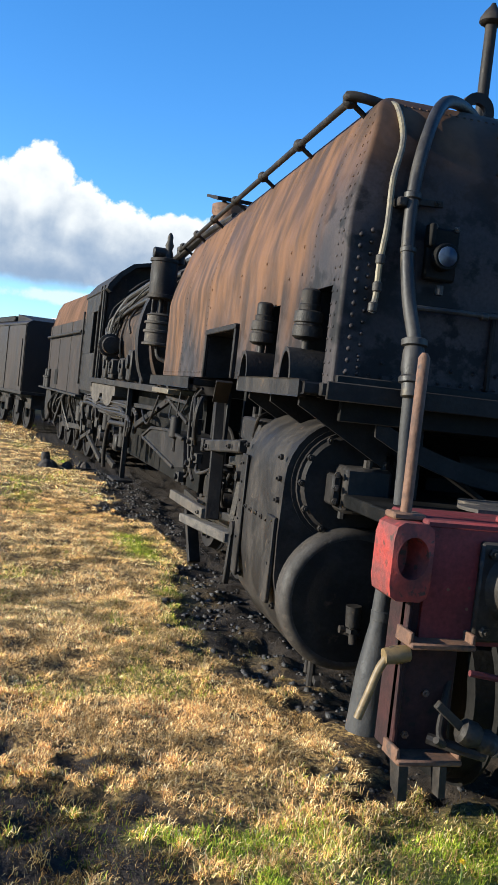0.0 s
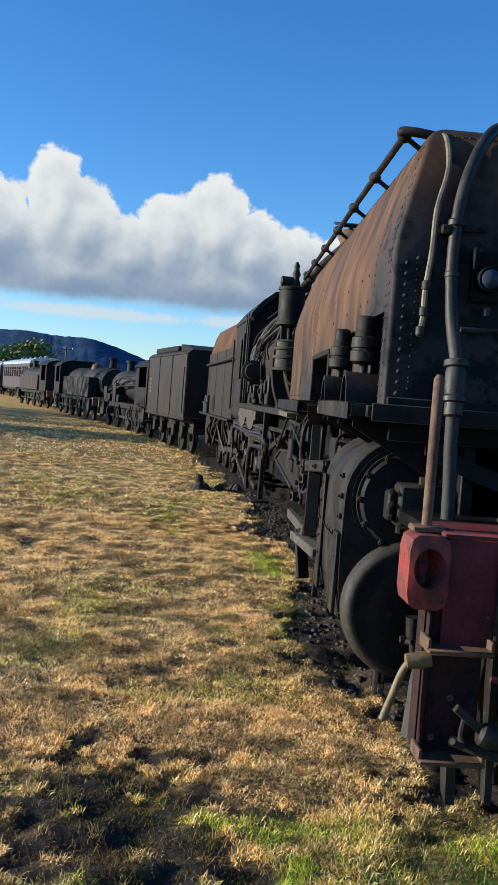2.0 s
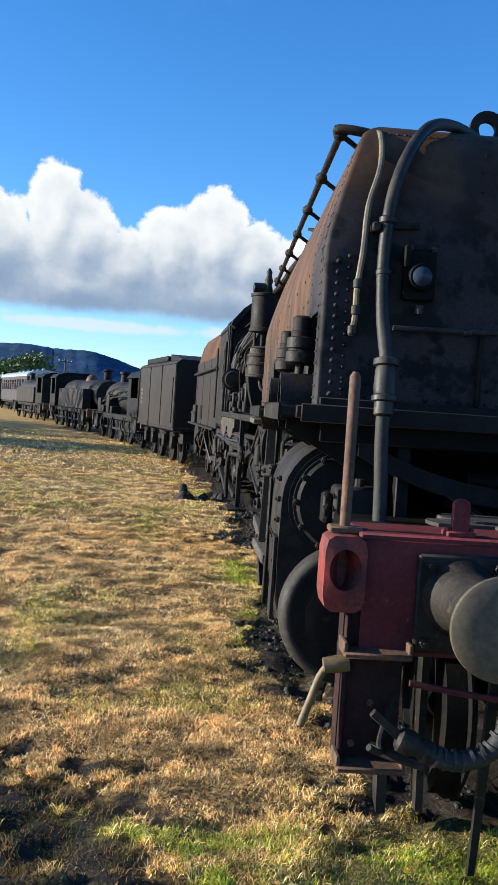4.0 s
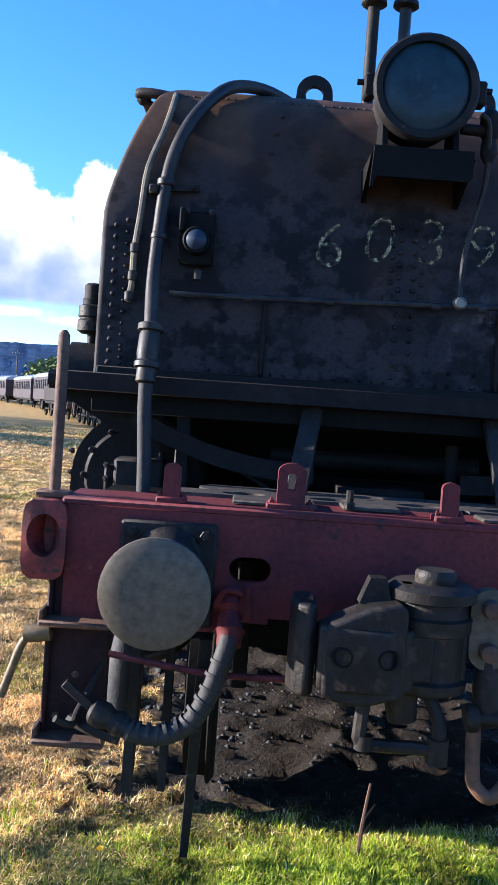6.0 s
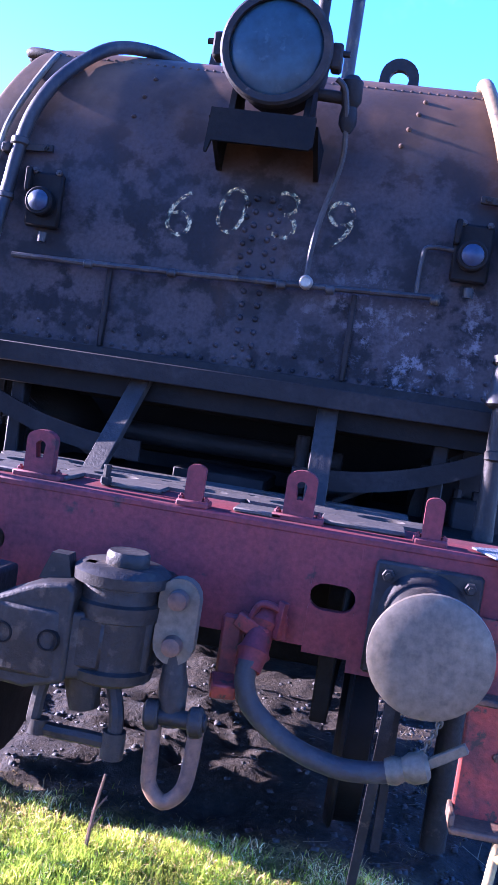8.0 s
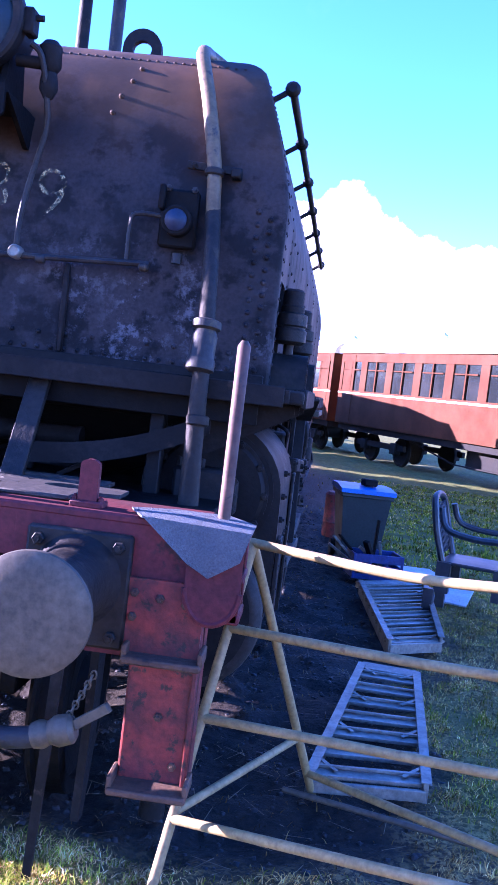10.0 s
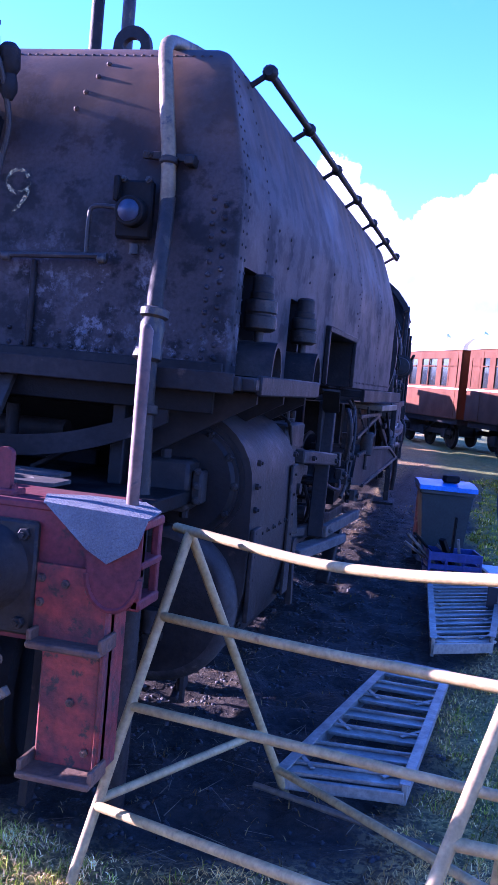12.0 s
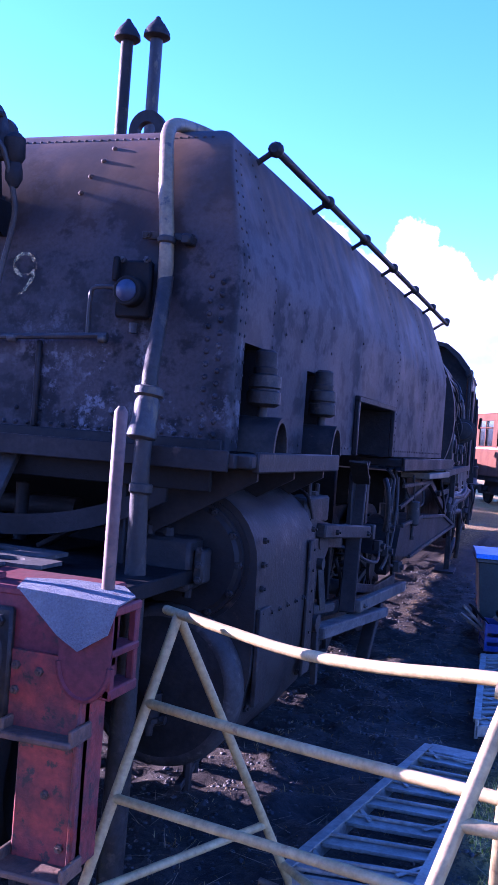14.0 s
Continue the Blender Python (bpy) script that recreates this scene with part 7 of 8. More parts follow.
        s.lathe((x + 0.03, 0.7, 2.95), (x + 0.03, 0.7, 3.24), [(0, 0.06), (0.2, 0.05), (0.35, 0.035), (0.5, 0.05), (0.7, 0.03), (0.85, 0.034), (1, 0.012)], 12)
        s.cyl((x - 0.14, 0.72, 3.01), (x + 0.06, 0.72, 3.01), 0.06, n=14, b=0.01)
        s.cyl((x + 0.16, 0.66, 2.9), (x + 0.16, 0.66, 3.1), 0.05, n=12, b=0.01)
        s.tube([(x, 0.7, 2.0), (x + 0.02, 0.66, 1.86), (x + 0.14, 0.6, 1.78), (x + 0.16, 0.58, 1.52)], 0.024, 9)
        part("pump_fittings", s, IRON, pump)
        for k, (dx, dz) in enumerate(((0.1, 0.0), (0.2, 0.06))):
            s = Shape(U2)
            s.tube([(x + dx, 0.68, 2.95 + dz), (x + dx + 0.05, 0.2, 3.05 + dz), (x + dx + 0.03, -0.5, 3.08), (x + dx + 0.03, -1.6, 3.1)], 0.035 - 0.012 * k, 9)
            part("pump_pipe", s, SOOT2, pump)
    s = Shape(U2)
    s.box(-0.9, 0.9, -0.4, 7.5, 0.5, 1.5)
    part("cradle_frame", s, DARK, loco)


build_boiler()


def build_cab():
    m = U2
    # cab shell: sides with a window opening and an arched roof
    for sgn in (-1, 1):
        s = Shape(m)
        a, b = sorted((sgn * 1.25, sgn * 1.28))
        s.box(a, b, 5.3, 7.6, 1.3, 1.95, 0.004)
        s.box(a, b, 5.3, 5.85, 1.95, 3.0, 0.004)
        s.box(a, b, 6.6, 7.6, 1.95, 3.0, 0.004)
        s.box(a, b, 5.85, 6.6, 2.65, 3.0, 0.004)
        c = part("cab_side", s, SOOT2, loco, "sooty black cab side with an open window")
        for y in (5.31, 5.62):
            part("cab_pillar", Shape(m).box(sgn * 1.29 - 0.02, sgn * 1.29 + 0.02, y, y + 0.07, 1.25, 3.02, 0.006), IRON, c)
        for y in (7.45, 5.5):
            part("grab_rail", Shape(m).cyl((sgn * 1.33, y, 1.4), (sgn * 1.33, y, 2.7), 0.018, n=8), SOOT2, c)
    outer = [(-1.3, 2.95), (-1.28, 3.02), (-1.12, 3.22), (-0.93, 3.37), (-0.65, 3.43), (0.65, 3.43), (0.93, 3.37), (1.12, 3.22), (1.28, 3.02), (1.3, 2.95)]
    s = Shape(m)
    s.prism(outer + [(x * 0.95, z - 0.05) for x, z in outer[::-1]], "y", 5.0, 7.7)
    part("cab_roof", s, SOOT2, loco, "arched black cab roof")
    s = Shape(m)
    prof = [(-1.25, 1.3)] + [(x * 0.96, z - 0.03) for x, z in outer[1:-1]] + [(1.25, 1.3)]
    s.prism(prof, "y", 5.34, 5.38)
    part("cab_front", s, SOOT2, loco)
    s = Shape(m)
    s.box(-1.24, 1.24, 5.1, 7.7, 1.24, 1.3)
    part("cab_floor", s, DARK, loco)


build_cab()
U3 = pose(-0.2, 14.5, 0, 0, 0, 5.0)


def build_bunker():
    m = U3
    s = Shape(m)
    s.prism([(-1.3, 1.2), (-1.3, 2.6), (1.3, 2.6), (1.3, 1.2)], "y", 0.1, 5.2)
    bk = part("rear_bunker", s, TENDER, loco, "sooty black rear bunker")
    s = Shape(m)
    s.prism([(-1.29, 2.6), (-1.27, 2.68), (-1.2, 2.98), (-1.1, 3.16), (-0.9, 3.24), (0.9, 3.24), (1.1, 3.16), (1.2, 2.98), (1.27, 2.68), (1.29, 2.6)], "y", 0.1, 5.0)
    part("coal_hopper", s, RUSTTOP, bk, "rust-brown plated hopper over the bunker")
    for sgn in (-1, 1):
        for y in (0.15, 1.75, 3.4, 4.9):
            part("plate_strip", Shape(m).box(sgn * 1.3 - 0.008, sgn * 1.3 + 0.008, y, y + 0.07, 1.2, 2.6, 0.003), SOOT2, bk)
        part("hand_pipe", Shape(m).cyl((sgn * 1.36, 0.1, 2.36), (sgn * 1.36, 5.1, 2.34), 0.028, n=10), SOOT2, bk)
        part("running_board", Shape(m).box(sgn * 1.33 - 0.1, sgn * 1.33 + 0.06, -0.3, 5.6, 1.16, 1.2, 0.004), SOOT2, bk)
        # flat dark plate painted in for the shaded opening
        part("inspection_hole", Shape(m).box(sgn * 1.3 - 0.012, sgn * 1.3 + 0.012, 3.3, 3.75, 1.3, 1.62, 0.003), DARK, bk)
        for y in (4.6, 5.0):
            s = Shape(m)
            s.lathe((sgn * 1.32, y, 1.2), (sgn * 1.32, y, 1.62), [(0, 0.08), (0.5, 0.08), (0.52, 0.1), (0.6, 0.1), (0.62, 0.06), (1, 0.05)], 14)
            part("sand_valve", s, SOOT2, bk)
    rr = random.Random(77)
    part("rear_frame", Shape(m).box(-0.95, 0.95, -0.6, 5.6, 0.5, 1.18), DARK, loco)
    for sgn in (-1, 1):
        for k in range(15):
            s = Shape(m)
            y = -0.8 + 0.42 * k
            p = [(sgn * rr.uniform(1.1, 1.35), y, 1.18), (sgn * rr.uniform(1.15, 1.35), y + rr.uniform(-0.2, 0.3), rr.uniform(0.7, 1.0)), (sgn * rr.uniform(1.05, 1.3), y + rr.uniform(-0.3, 0.6), rr.uniform(0.3, 0.6))]
            s.tube(p, rr.uniform(0.014, 0.035), 7)
            part("rear_pipe", s, SOOT2 if k % 2 else IRON, loco)
        for y in (0.4, 1.7, 3.0, 4.3):
            s = Shape(m)
            s.lathe((sgn * 0.9, y, 0.55), (sgn * 1.02, y, 0.55), [(0, 0.5), (0.2, 0.55), (0.3, 0.52), (1, 0.5), (1, 0.44), (0.7, 0.43), (0.7, 0.12), (1.1, 0.1), (1.1, 0.02)], 28)
            part("rear_wheel", s, SOOT, loco)
        part("rear_rod", Shape(m).bar((sgn * 1.2, -0.4, 0.62), (sgn * 1.2, 2.6, 0.5), 0.04, 0.1), IRON, loco)
        s = Shape(m)
        s.lathe((sgn * 1.05, 4.9, 0.85), (sgn * 1.3, 4.9, 0.85), [(0, 0.4), (0.8, 0.42), (0.9, 0.4), (0.95, 0.3), (1, 0.1)], 26)
        part("rear_cylinder", s, SOOT2, loco)
        part("lifting_link", Shape(m).bar((sgn * 1.3, 2.2, 1.1), (sgn * 1.3, 3.1, 0.55), 0.04, 0.1), SOOT2, loco)


TENDER = weathered("black_tender_paint", (0.01482, 0.01044, 0.0084), (0.0234, 0.01584, 0.0119), (0.0351, 0.02376, 0.0161), scale=1.6, rough=(0.5, 0.75), bump=0.15, streak=2.5, at3=0.66, spec=0.25)
build_bunker()


# ---- other rolling stock on the curved siding ----
def wheelset(parent, m, y, r, x=0.78, mat_=None):
    for sgn in (-1, 1):
        s = Shape(m)
        s.lathe((sgn * (x - 0.06), y, r), (sgn * (x + 0.06), y, r), [(0, r), (0.25, r + 0.02), (0.35, r), (1, r - 0.01), (1, r * 0.8), (0.8, r * 0.78), (0.8, 0.12), (1.1, 0.1), (1.1, 0.02)], 24)
        part("wheel", s, SOOT, parent)


def build_tender():
    m = pose(-2.5, 21.1, 0, 0, 0, 12.8) @ Matrix.Translation((1.25, 0, 0))
    t = thing("tender", "black riveted locomotive tender with flat sides, coupled on the siding", "tender", m)
    i = Matrix()
    s = Shape(i)
    prof = [(-1.25, 0.98), (-1.25, 2.6), (-1.22, 2.72), (-1.12, 2.78), (1.12, 2.78), (1.22, 2.72), (1.25, 2.6), (1.25, 0.98)]
    s.prism(prof, "y", 0, 5.9)
    part("tank_body", s, TENDER, t)
    s = Shape(i)
    s.box(-1.27, 1.27, -0.05, 5.95, 0.9, 0.98, 0.006)
    s.box(-1.26, -1.24, 0.0, 5.9, 2.66, 2.7)
    for y in (0.02, 2.0, 3.9, 5.84):
        s.box(-1.27, -1.25, y, y + 0.05, 0.98, 2.66, 0.003)
    part("beading", s, SOOT2, t)
    s = Shape(i)
    s.box(-1.1, 1.1, 2.2, 5.6, 2.78, 2.95, 0.03)
    s.prism([(0.3, 2.78), (2.2, 2.78), (2.2, 3.0), (1.2, 2.9)], "x", -1.0, 1.0)
    part("coal_plate", s, SOOT, t)
    s = Shape(i)
    s.box(-0.95, 0.95, 0.1, 5.8, 0.55, 0.92)
    for y in (0.9, 2.1, 3.9, 5.1):
        s.box(-1.12, -0.98, y - 0.14, y + 0.14, 0.4, 0.75, 0.02)
        for k in range(4):
            s.box(-1.1, -1.0, y - 0.4 + 0.06 * k, y + 0.4 - 0.06 * k, 0.75 + 0.02 * k, 0.765 + 0.02 * k, 0.003)
    part("underframe", s, SOOT2, t)
    for y in (0.9, 2.1, 3.9, 5.1):
        wheelset(t, i, y, 0.42)
    s = Shape(i)
    for k in range(3):
        s.box(-1.3, -1.1, 5.3, 5.6, 0.35 + 0.28 * k, 0.38 + 0.28 * k)
    s.cyl((-1.3, 5.75, 1.1), (-1.3, 5.75, 2.3), 0.016, n=8)
    s.cyl((-1.3, 0.15, 1.1), (-1.3, 0.15, 2.3), 0.016, n=8)
    part("steps_and_rails", s, SOOT2, t)
    s = Shape(i)
    for k in range(4):
        s.box(-1.256, -1.25, 5.2, 5.5, 1.95 - 0.13 * k, 2.02 - 0.13 * k, 0.001)
    part("lettering_bars", s, STEEL, t, "pale bars of unreadable lettering")


build_tender()


def build_old_loco(m, length, top, label, tank_side, cab_at_near, seed):
    rr = random.Random(seed)
    t = thing("steam_locomotive", label, "locomotive", m)
    i = Matrix()
    s = Shape(i)
    s.box(-1.0, 1.0, 0.0, length, 0.85, 1.05, 0.01)
    s.box(-0.75, 0.75, 0.2, length - 0.2, 0.4, 0.9)
    part("footplate", s, SOOT, t)
    cab0 = 0.2 if cab_at_near else length - 2.3
    b0, b1 = (2.2, length - 0.4) if cab_at_near else (0.4, length - 2.2)
    zc = top * 0.62
    s = Shape(i)
    r = top * 0.24
    s.lathe((0, b0, zc), (0, b1, zc), [(0, r * 0.9), (0.02, r), (0.3, r), (0.31, r * 1.04), (0.33, r * 1.04), (0.34, r), (0.7, r), (0.71, r * 1.06), (0.98, r * 1.06), (1, r * 0.9)], 28)
    bl = part("boiler", s, SOOT2, t)
    fy = b1 - 0.7 if cab_at_near else b0 + 0.7
    s = Shape(i)
    s.lathe((0, fy, zc + r * 0.8), (0, fy, top + 0.08), [(0, 0.3), (0.15, 0.2), (0.8, 0.17), (0.85, 0.23), (1, 0.22)], 20)
    part("funnel", s, SOOT, t)
    s = Shape(i)
    dy = (b0 + b1) / 2
    s.lathe((0, dy, zc + r * 0.7), (0, dy, top - 0.1), [(0, 0.34), (0.4, 0.32), (0.75, 0.24), (1, 0.05)], 20)
    part("dome", s, RUST, t)
    s = Shape(i)
    prof = [(-1.15, 1.05), (-1.15, top - 0.35), (-1.0, top - 0.15), (-0.6, top - 0.02), (0.6, top - 0.02), (1.0, top - 0.15), (1.15, top - 0.35), (1.15, 1.05)]
    s.prism(prof, "y", cab0, cab0 + 0.05)
    s.prism(prof, "y", cab0 + 1.95, cab0 + 2.0)
    s.prism([(-1.2, top - 0.33), (-1.02, top - 0.12), (-0.6, top + 0.01), (0.6, top + 0.01), (1.02, top - 0.12), (1.2, top - 0.33), (1.1, top - 0.33), (0.95, top - 0.18), (0.6, top - 0.05), (-0.6, top - 0.05), (-0.95, top - 0.18), (-1.1, top - 0.33)], "y", cab0 - 0.15, cab0 + 2.2)
    for sgn in (-1, 1):
        a, c = sorted((sgn * 1.12, sgn * 1.15))
        s.box(a, c, cab0, cab0 + 2.0, 1.05, 1.7, 0.004)
        s.box(a, c, cab0, cab0 + 0.3, 1.7, top - 0.35, 0.004)
        s.box(a, c, cab0 + 1.5, cab0 + 2.0, 1.7, top - 0.35, 0.004)
    part("cab", s, SOOT, t)
    if tank_side:
        for sgn in (-1, 1):
            s = Shape(i)
            a, c = sorted((sgn * 0.72, sgn * 1.15))
            s.box(a, c, b0 + 0.6, b1 - 1.4, 1.05, 1.05 + top * 0.33, 0.03)
            part("side_tank", s, TENDER, t)
    else:
        for sgn in (-1, 1):
            s = Shape(i)
            for k in range(6):
                p = [(sgn * rr.uniform(0.6, 0.95), b0 + rr.uniform(0, 1), zc + rr.uniform(-0.3, 0.5)), (sgn * 0.95, (b0 + b1) / 2 + rr.uniform(-1, 1), zc + rr.uniform(-0.4, 0.4)), (sgn * rr.uniform(0.7, 1.0), b1 - rr.uniform(0, 1), rr.uniform(1.1, 1.6))]
                s.tube(p, rr.uniform(0.012, 0.03), 7)
            for k in range(5):
                y = rr.uniform(b0, b1 - 0.5)
                s.box(sgn * 0.8 - 0.2, sgn * 0.8 + 0.2, y, y + rr.uniform(0.2, 0.7), 1.05, rr.uniform(1.3, 1.9), 0.02)
            part("pipework", s, SOOT2, t)
    n = max(3, int(length / 1.9))
    for k in range(n):
        y = 1.0 + (length - 2.0) * k / (n - 1)
        wheelset(t, i, y, 0.5 if 0 < k < n - 1 else 0.4)
    s = Shape(i)
    for sgn in (-1, 1):
        s.bar((sgn * 0.95, 1.6, 0.5), (sgn * 0.95, length - 1.6, 0.5), 0.04, 0.09)
        s.box(sgn * 0.7, sgn * 1.1, length - 1.6, length - 0.8, 0.45, 1.0, 0.06)
        s.box(sgn * 0.7, sgn * 1.1, 0.5, 1.1, 0.5, 1.0, 0.05)
        for k in range(10):
            y = rr.uniform(0.3, length - 0.3)
            s.tube([(sgn * 1.0, y, 0.95), (sgn * rr.uniform(0.95, 1.15), y + rr.uniform(-0.3, 0.3), 0.65), (sgn * 1.0, y + rr.uniform(-0.3, 0.3), 0.3)], 0.03, 6)
    part("running_gear", s, SOOT2, t)
    s = Shape(i)
    s.box(-1.1, 1.1, -0.12, 0.0, 0.7, 1.1, 0.01)
    s.box(-1.1, 1.1, length, length + 0.12, 0.7, 1.1, 0.01)
    part("buffer_beam", s, RUST, t)
    return t


build_old_loco(pose(-3.75, 27.6, 0, 0, 0, 15.5) @ Matrix.Translation((1.15, 0.3, 0)), 10.0, 2.72, "black derelict steam locomotive without side tanks, coupled behind a tender", False, True, 3)
build_old_loco(pose(-7.0, 39.3, 0, 0, 0, 17) @ Matrix.Translation((1.15, 0, 0)), 12.0, 2.9, "black derelict tank locomotive with tall funnel and side tanks", True, False, 4)
build_old_loco(pose(-11.3, 53.2, 0, 0, 0, 21) @ Matrix.Translation((1.15, 0, 0)), 10.5, 2.95, "dusty derelict tank locomotive with a domed boiler", True, True, 8)

SILVER = weathered("silver_carriage_paint", (0.42, 0.45, 0.5), (0.32, 0.35, 0.4), (0.2, 0.2, 0.22), scale=0.8, rough=(0.3, 0.5), bump=0.05, metal=0.4, at3=0.7)
DARKCAR = weathered("dark_maroon_carriage_paint", (0.026, 0.014, 0.016), (0.04, 0.022, 0.024), scale=0.8, rough=(0.4, 0.6), bump=0.05)
TEAL = weathered("dull_teal_carriage_paint", (0.06, 0.085, 0.095), (0.08, 0.105, 0.11), scale=0.6, rough=(0.4, 0.6), bump=0.05)


def build_carriage(m, length, label, body, roof, near_sides=(-1, 1), h=3.2, win=9, band=None):
    t = thing("railway_carriage", label, "carriage", m)
    i = Matrix()
    k = h / 3.45
    s = Shape(i)
    zb, zw0, zw1, ze = 0.92 * k, 1.87 * k, 2.68 * k, 2.95 * k
    # sides with window openings between pillars
    step_ = length / win
    for sgn in (-1, 1):
        a, c = sorted((sgn * 1.32, sgn * 1.4))
        s.box(a, c, 0, length, zb, zw0, 0.004)
        s.box(a, c, 0, length, zw1, ze, 0.004)
        for q in range(win + 1):
            y = step_ * q
            s.box(a, c, max(0, y - step_ * 0.12), min(length, y + step_ * 0.12), zw0, zw1, 0.003)
    s.box(-1.38, 1.38, 0, 0.08, zb, ze, 0.004)
    s.box(-1.38, 1.38, length - 0.08, length, zb, ze, 0.004)
    part("body", s, body, t)
    for sgn in (-1, 1):
        for q in range(win):
            y = step_ * (q + 0.5)
            part("window_pane", Shape(i).box(sgn * 1.36 - 0.005, sgn * 1.36 + 0.005, y - step_ * 0.39, y + step_ * 0.39, zw0, zw1, 0.001), PANE, t)
        s = Shape(i)
        for q in range(win):
            y = step_ * (q + 0.5)
            s.box(sgn * 1.385, sgn * 1.415, y - 0.03, y + 0.03, zw0, zw1, 0.003)
            s.box(sgn * 1.385, sgn * 1.41, y - step_ * 0.33, y + step_ * 0.33, zw0 + (zw1 - zw0) * 0.7, zw0 + (zw1 - zw0) * 0.74, 0.003)
        part("window_bars", s, body, t)
        s = Shape(i)
        s.box(sgn * 1.4 - 0.012, sgn * 1.4 + 0.02, 0, length, zw0 - 0.1 * k, zw0 - 0.05 * k, 0.004)
        part("waist_strip", s, band or body, t, "pale waist line")
        s = Shape(i)
        for y in (0.6, length - 0.6):
            s.box(sgn * 1.4 - 0.01, sgn * 1.4 + 0.012, y - 0.35, y + 0.35, zb + 0.05, ze - 0.1, 0.004)
        part("door", s, body, t)
    s = Shape(i)
    prof = [(-1.45, ze - 0.03)] + [(1.45 * math.cos(math.pi * (1 - q / 18)), ze + 0.5 * k * math.sin(math.pi * (1 - q / 18))) for q in range(19)] + [(1.45, ze - 0.03)]
    s.prism(prof, "y", -0.1, length + 0.1)
    part("roof", s, roof, t, "curved pale roof")
    s = Shape(i)
    for q in range(int(length / 3)):
        s.lathe((0, 1.5 + 3 * q, ze + 0.45 * k), (0, 1.5 + 3 * q, ze + 0.68 * k), [(0, 0.13), (0.6, 0.15), (1, 0.04)], 12)
    part("roof_vents", s, roof, t)
    s = Shape(i)
    s.box(-1.3, 1.3, 0.1, length - 0.1, zb - 0.18, zb - 0.004)
    s.box(-1.0, 1.0, length * 0.35, length * 0.6, 0.35, zb - 0.15, 0.03)
    s.bar((-1.1, length * 0.25, zb - 0.15), (-1.1, length * 0.4, 0.4), 0.04, 0.04)
    s.bar((-1.1, length * 0.4, 0.4), (-1.1, length * 0.62, 0.4), 0.04, 0.04)
    s.bar((-1.1, length * 0.62, 0.4), (-1.1, length * 0.77, zb - 0.15), 0.04, 0.04)
    part("underframe", s, SOOT, t)
    for y0 in (2.4, length - 2.4):
        s = Shape(i)
        for sgn in (-1, 1):
            s.box(sgn * 1.0 - 0.05, sgn * 1.0 + 0.05, y0 - 1.4, y0 + 1.4, 0.45, 0.62, 0.01)
            for dy in (-0.9, 0.9):
                s.box(sgn * 1.02 - 0.1, sgn * 1.02 + 0.1, y0 + dy - 0.16, y0 + dy + 0.16, 0.34, 0.66, 0.02)
        part("bogie", s, SOOT2, t)
        for dy in (-0.9, 0.9):
            wheelset(t, i, y0 + dy, 0.42)
    return t


build_carriage(pose(-15.0, 68.0, 0, 0, 0, 17.5) @ Matrix.Translation((1.4, 0, 0)), 19.0, "dark railway carriage with a silver roof on the far siding", DARKCAR, SILVER, h=3.45, win=11)
build_carriage(pose(-21.4, 88.0, 0, 0, 0, 19) @ Matrix.Translation((1.4, 0, 0)), 18.0, "dark green-grey railway carriage with silver roof, far off", DARKCAR, SILVER, h=3.3, win=10)
build_carriage(pose(-28.8, 107.5, 0, 0, 0, 21) @ Matrix.Translation((1.4, 0, 0)), 18.0, "far dark maroon railway carriage with a silver roof", DARKCAR, SILVER, h=3.3, win=10)
build_carriage(pose(-36.0, 126.0, 0, 0, 0, 23) @ Matrix.Translation((1.4, 0, 0)), 18.0, "far dull teal railway carriage", TEAL, SILVER, h=3.3, win=10)
WHITE = weathered("white_line_paint", (0.7, 0.68, 0.62), (0.55, 0.53, 0.5), scale=3, rough=(0.5, 0.7), bump=0.05)
GAP = 12.2
RED_SIDE = pose(7.2, 16.3, 0, 0, 0, 25.5) @ Matrix.Translation((1.4, 0, 0))
for start, size in ((GAP + 0.3, 8.5), (GAP - 17.3, 17.0)):
    build_carriage(RED_SIDE @ Matrix.Translation((0, start, 0)), size, "red wooden railway carriage with cream roof and white waist line", CARRED, CREAMROOF, h=3.8, win=int(size / 1.5), band=WHITE)


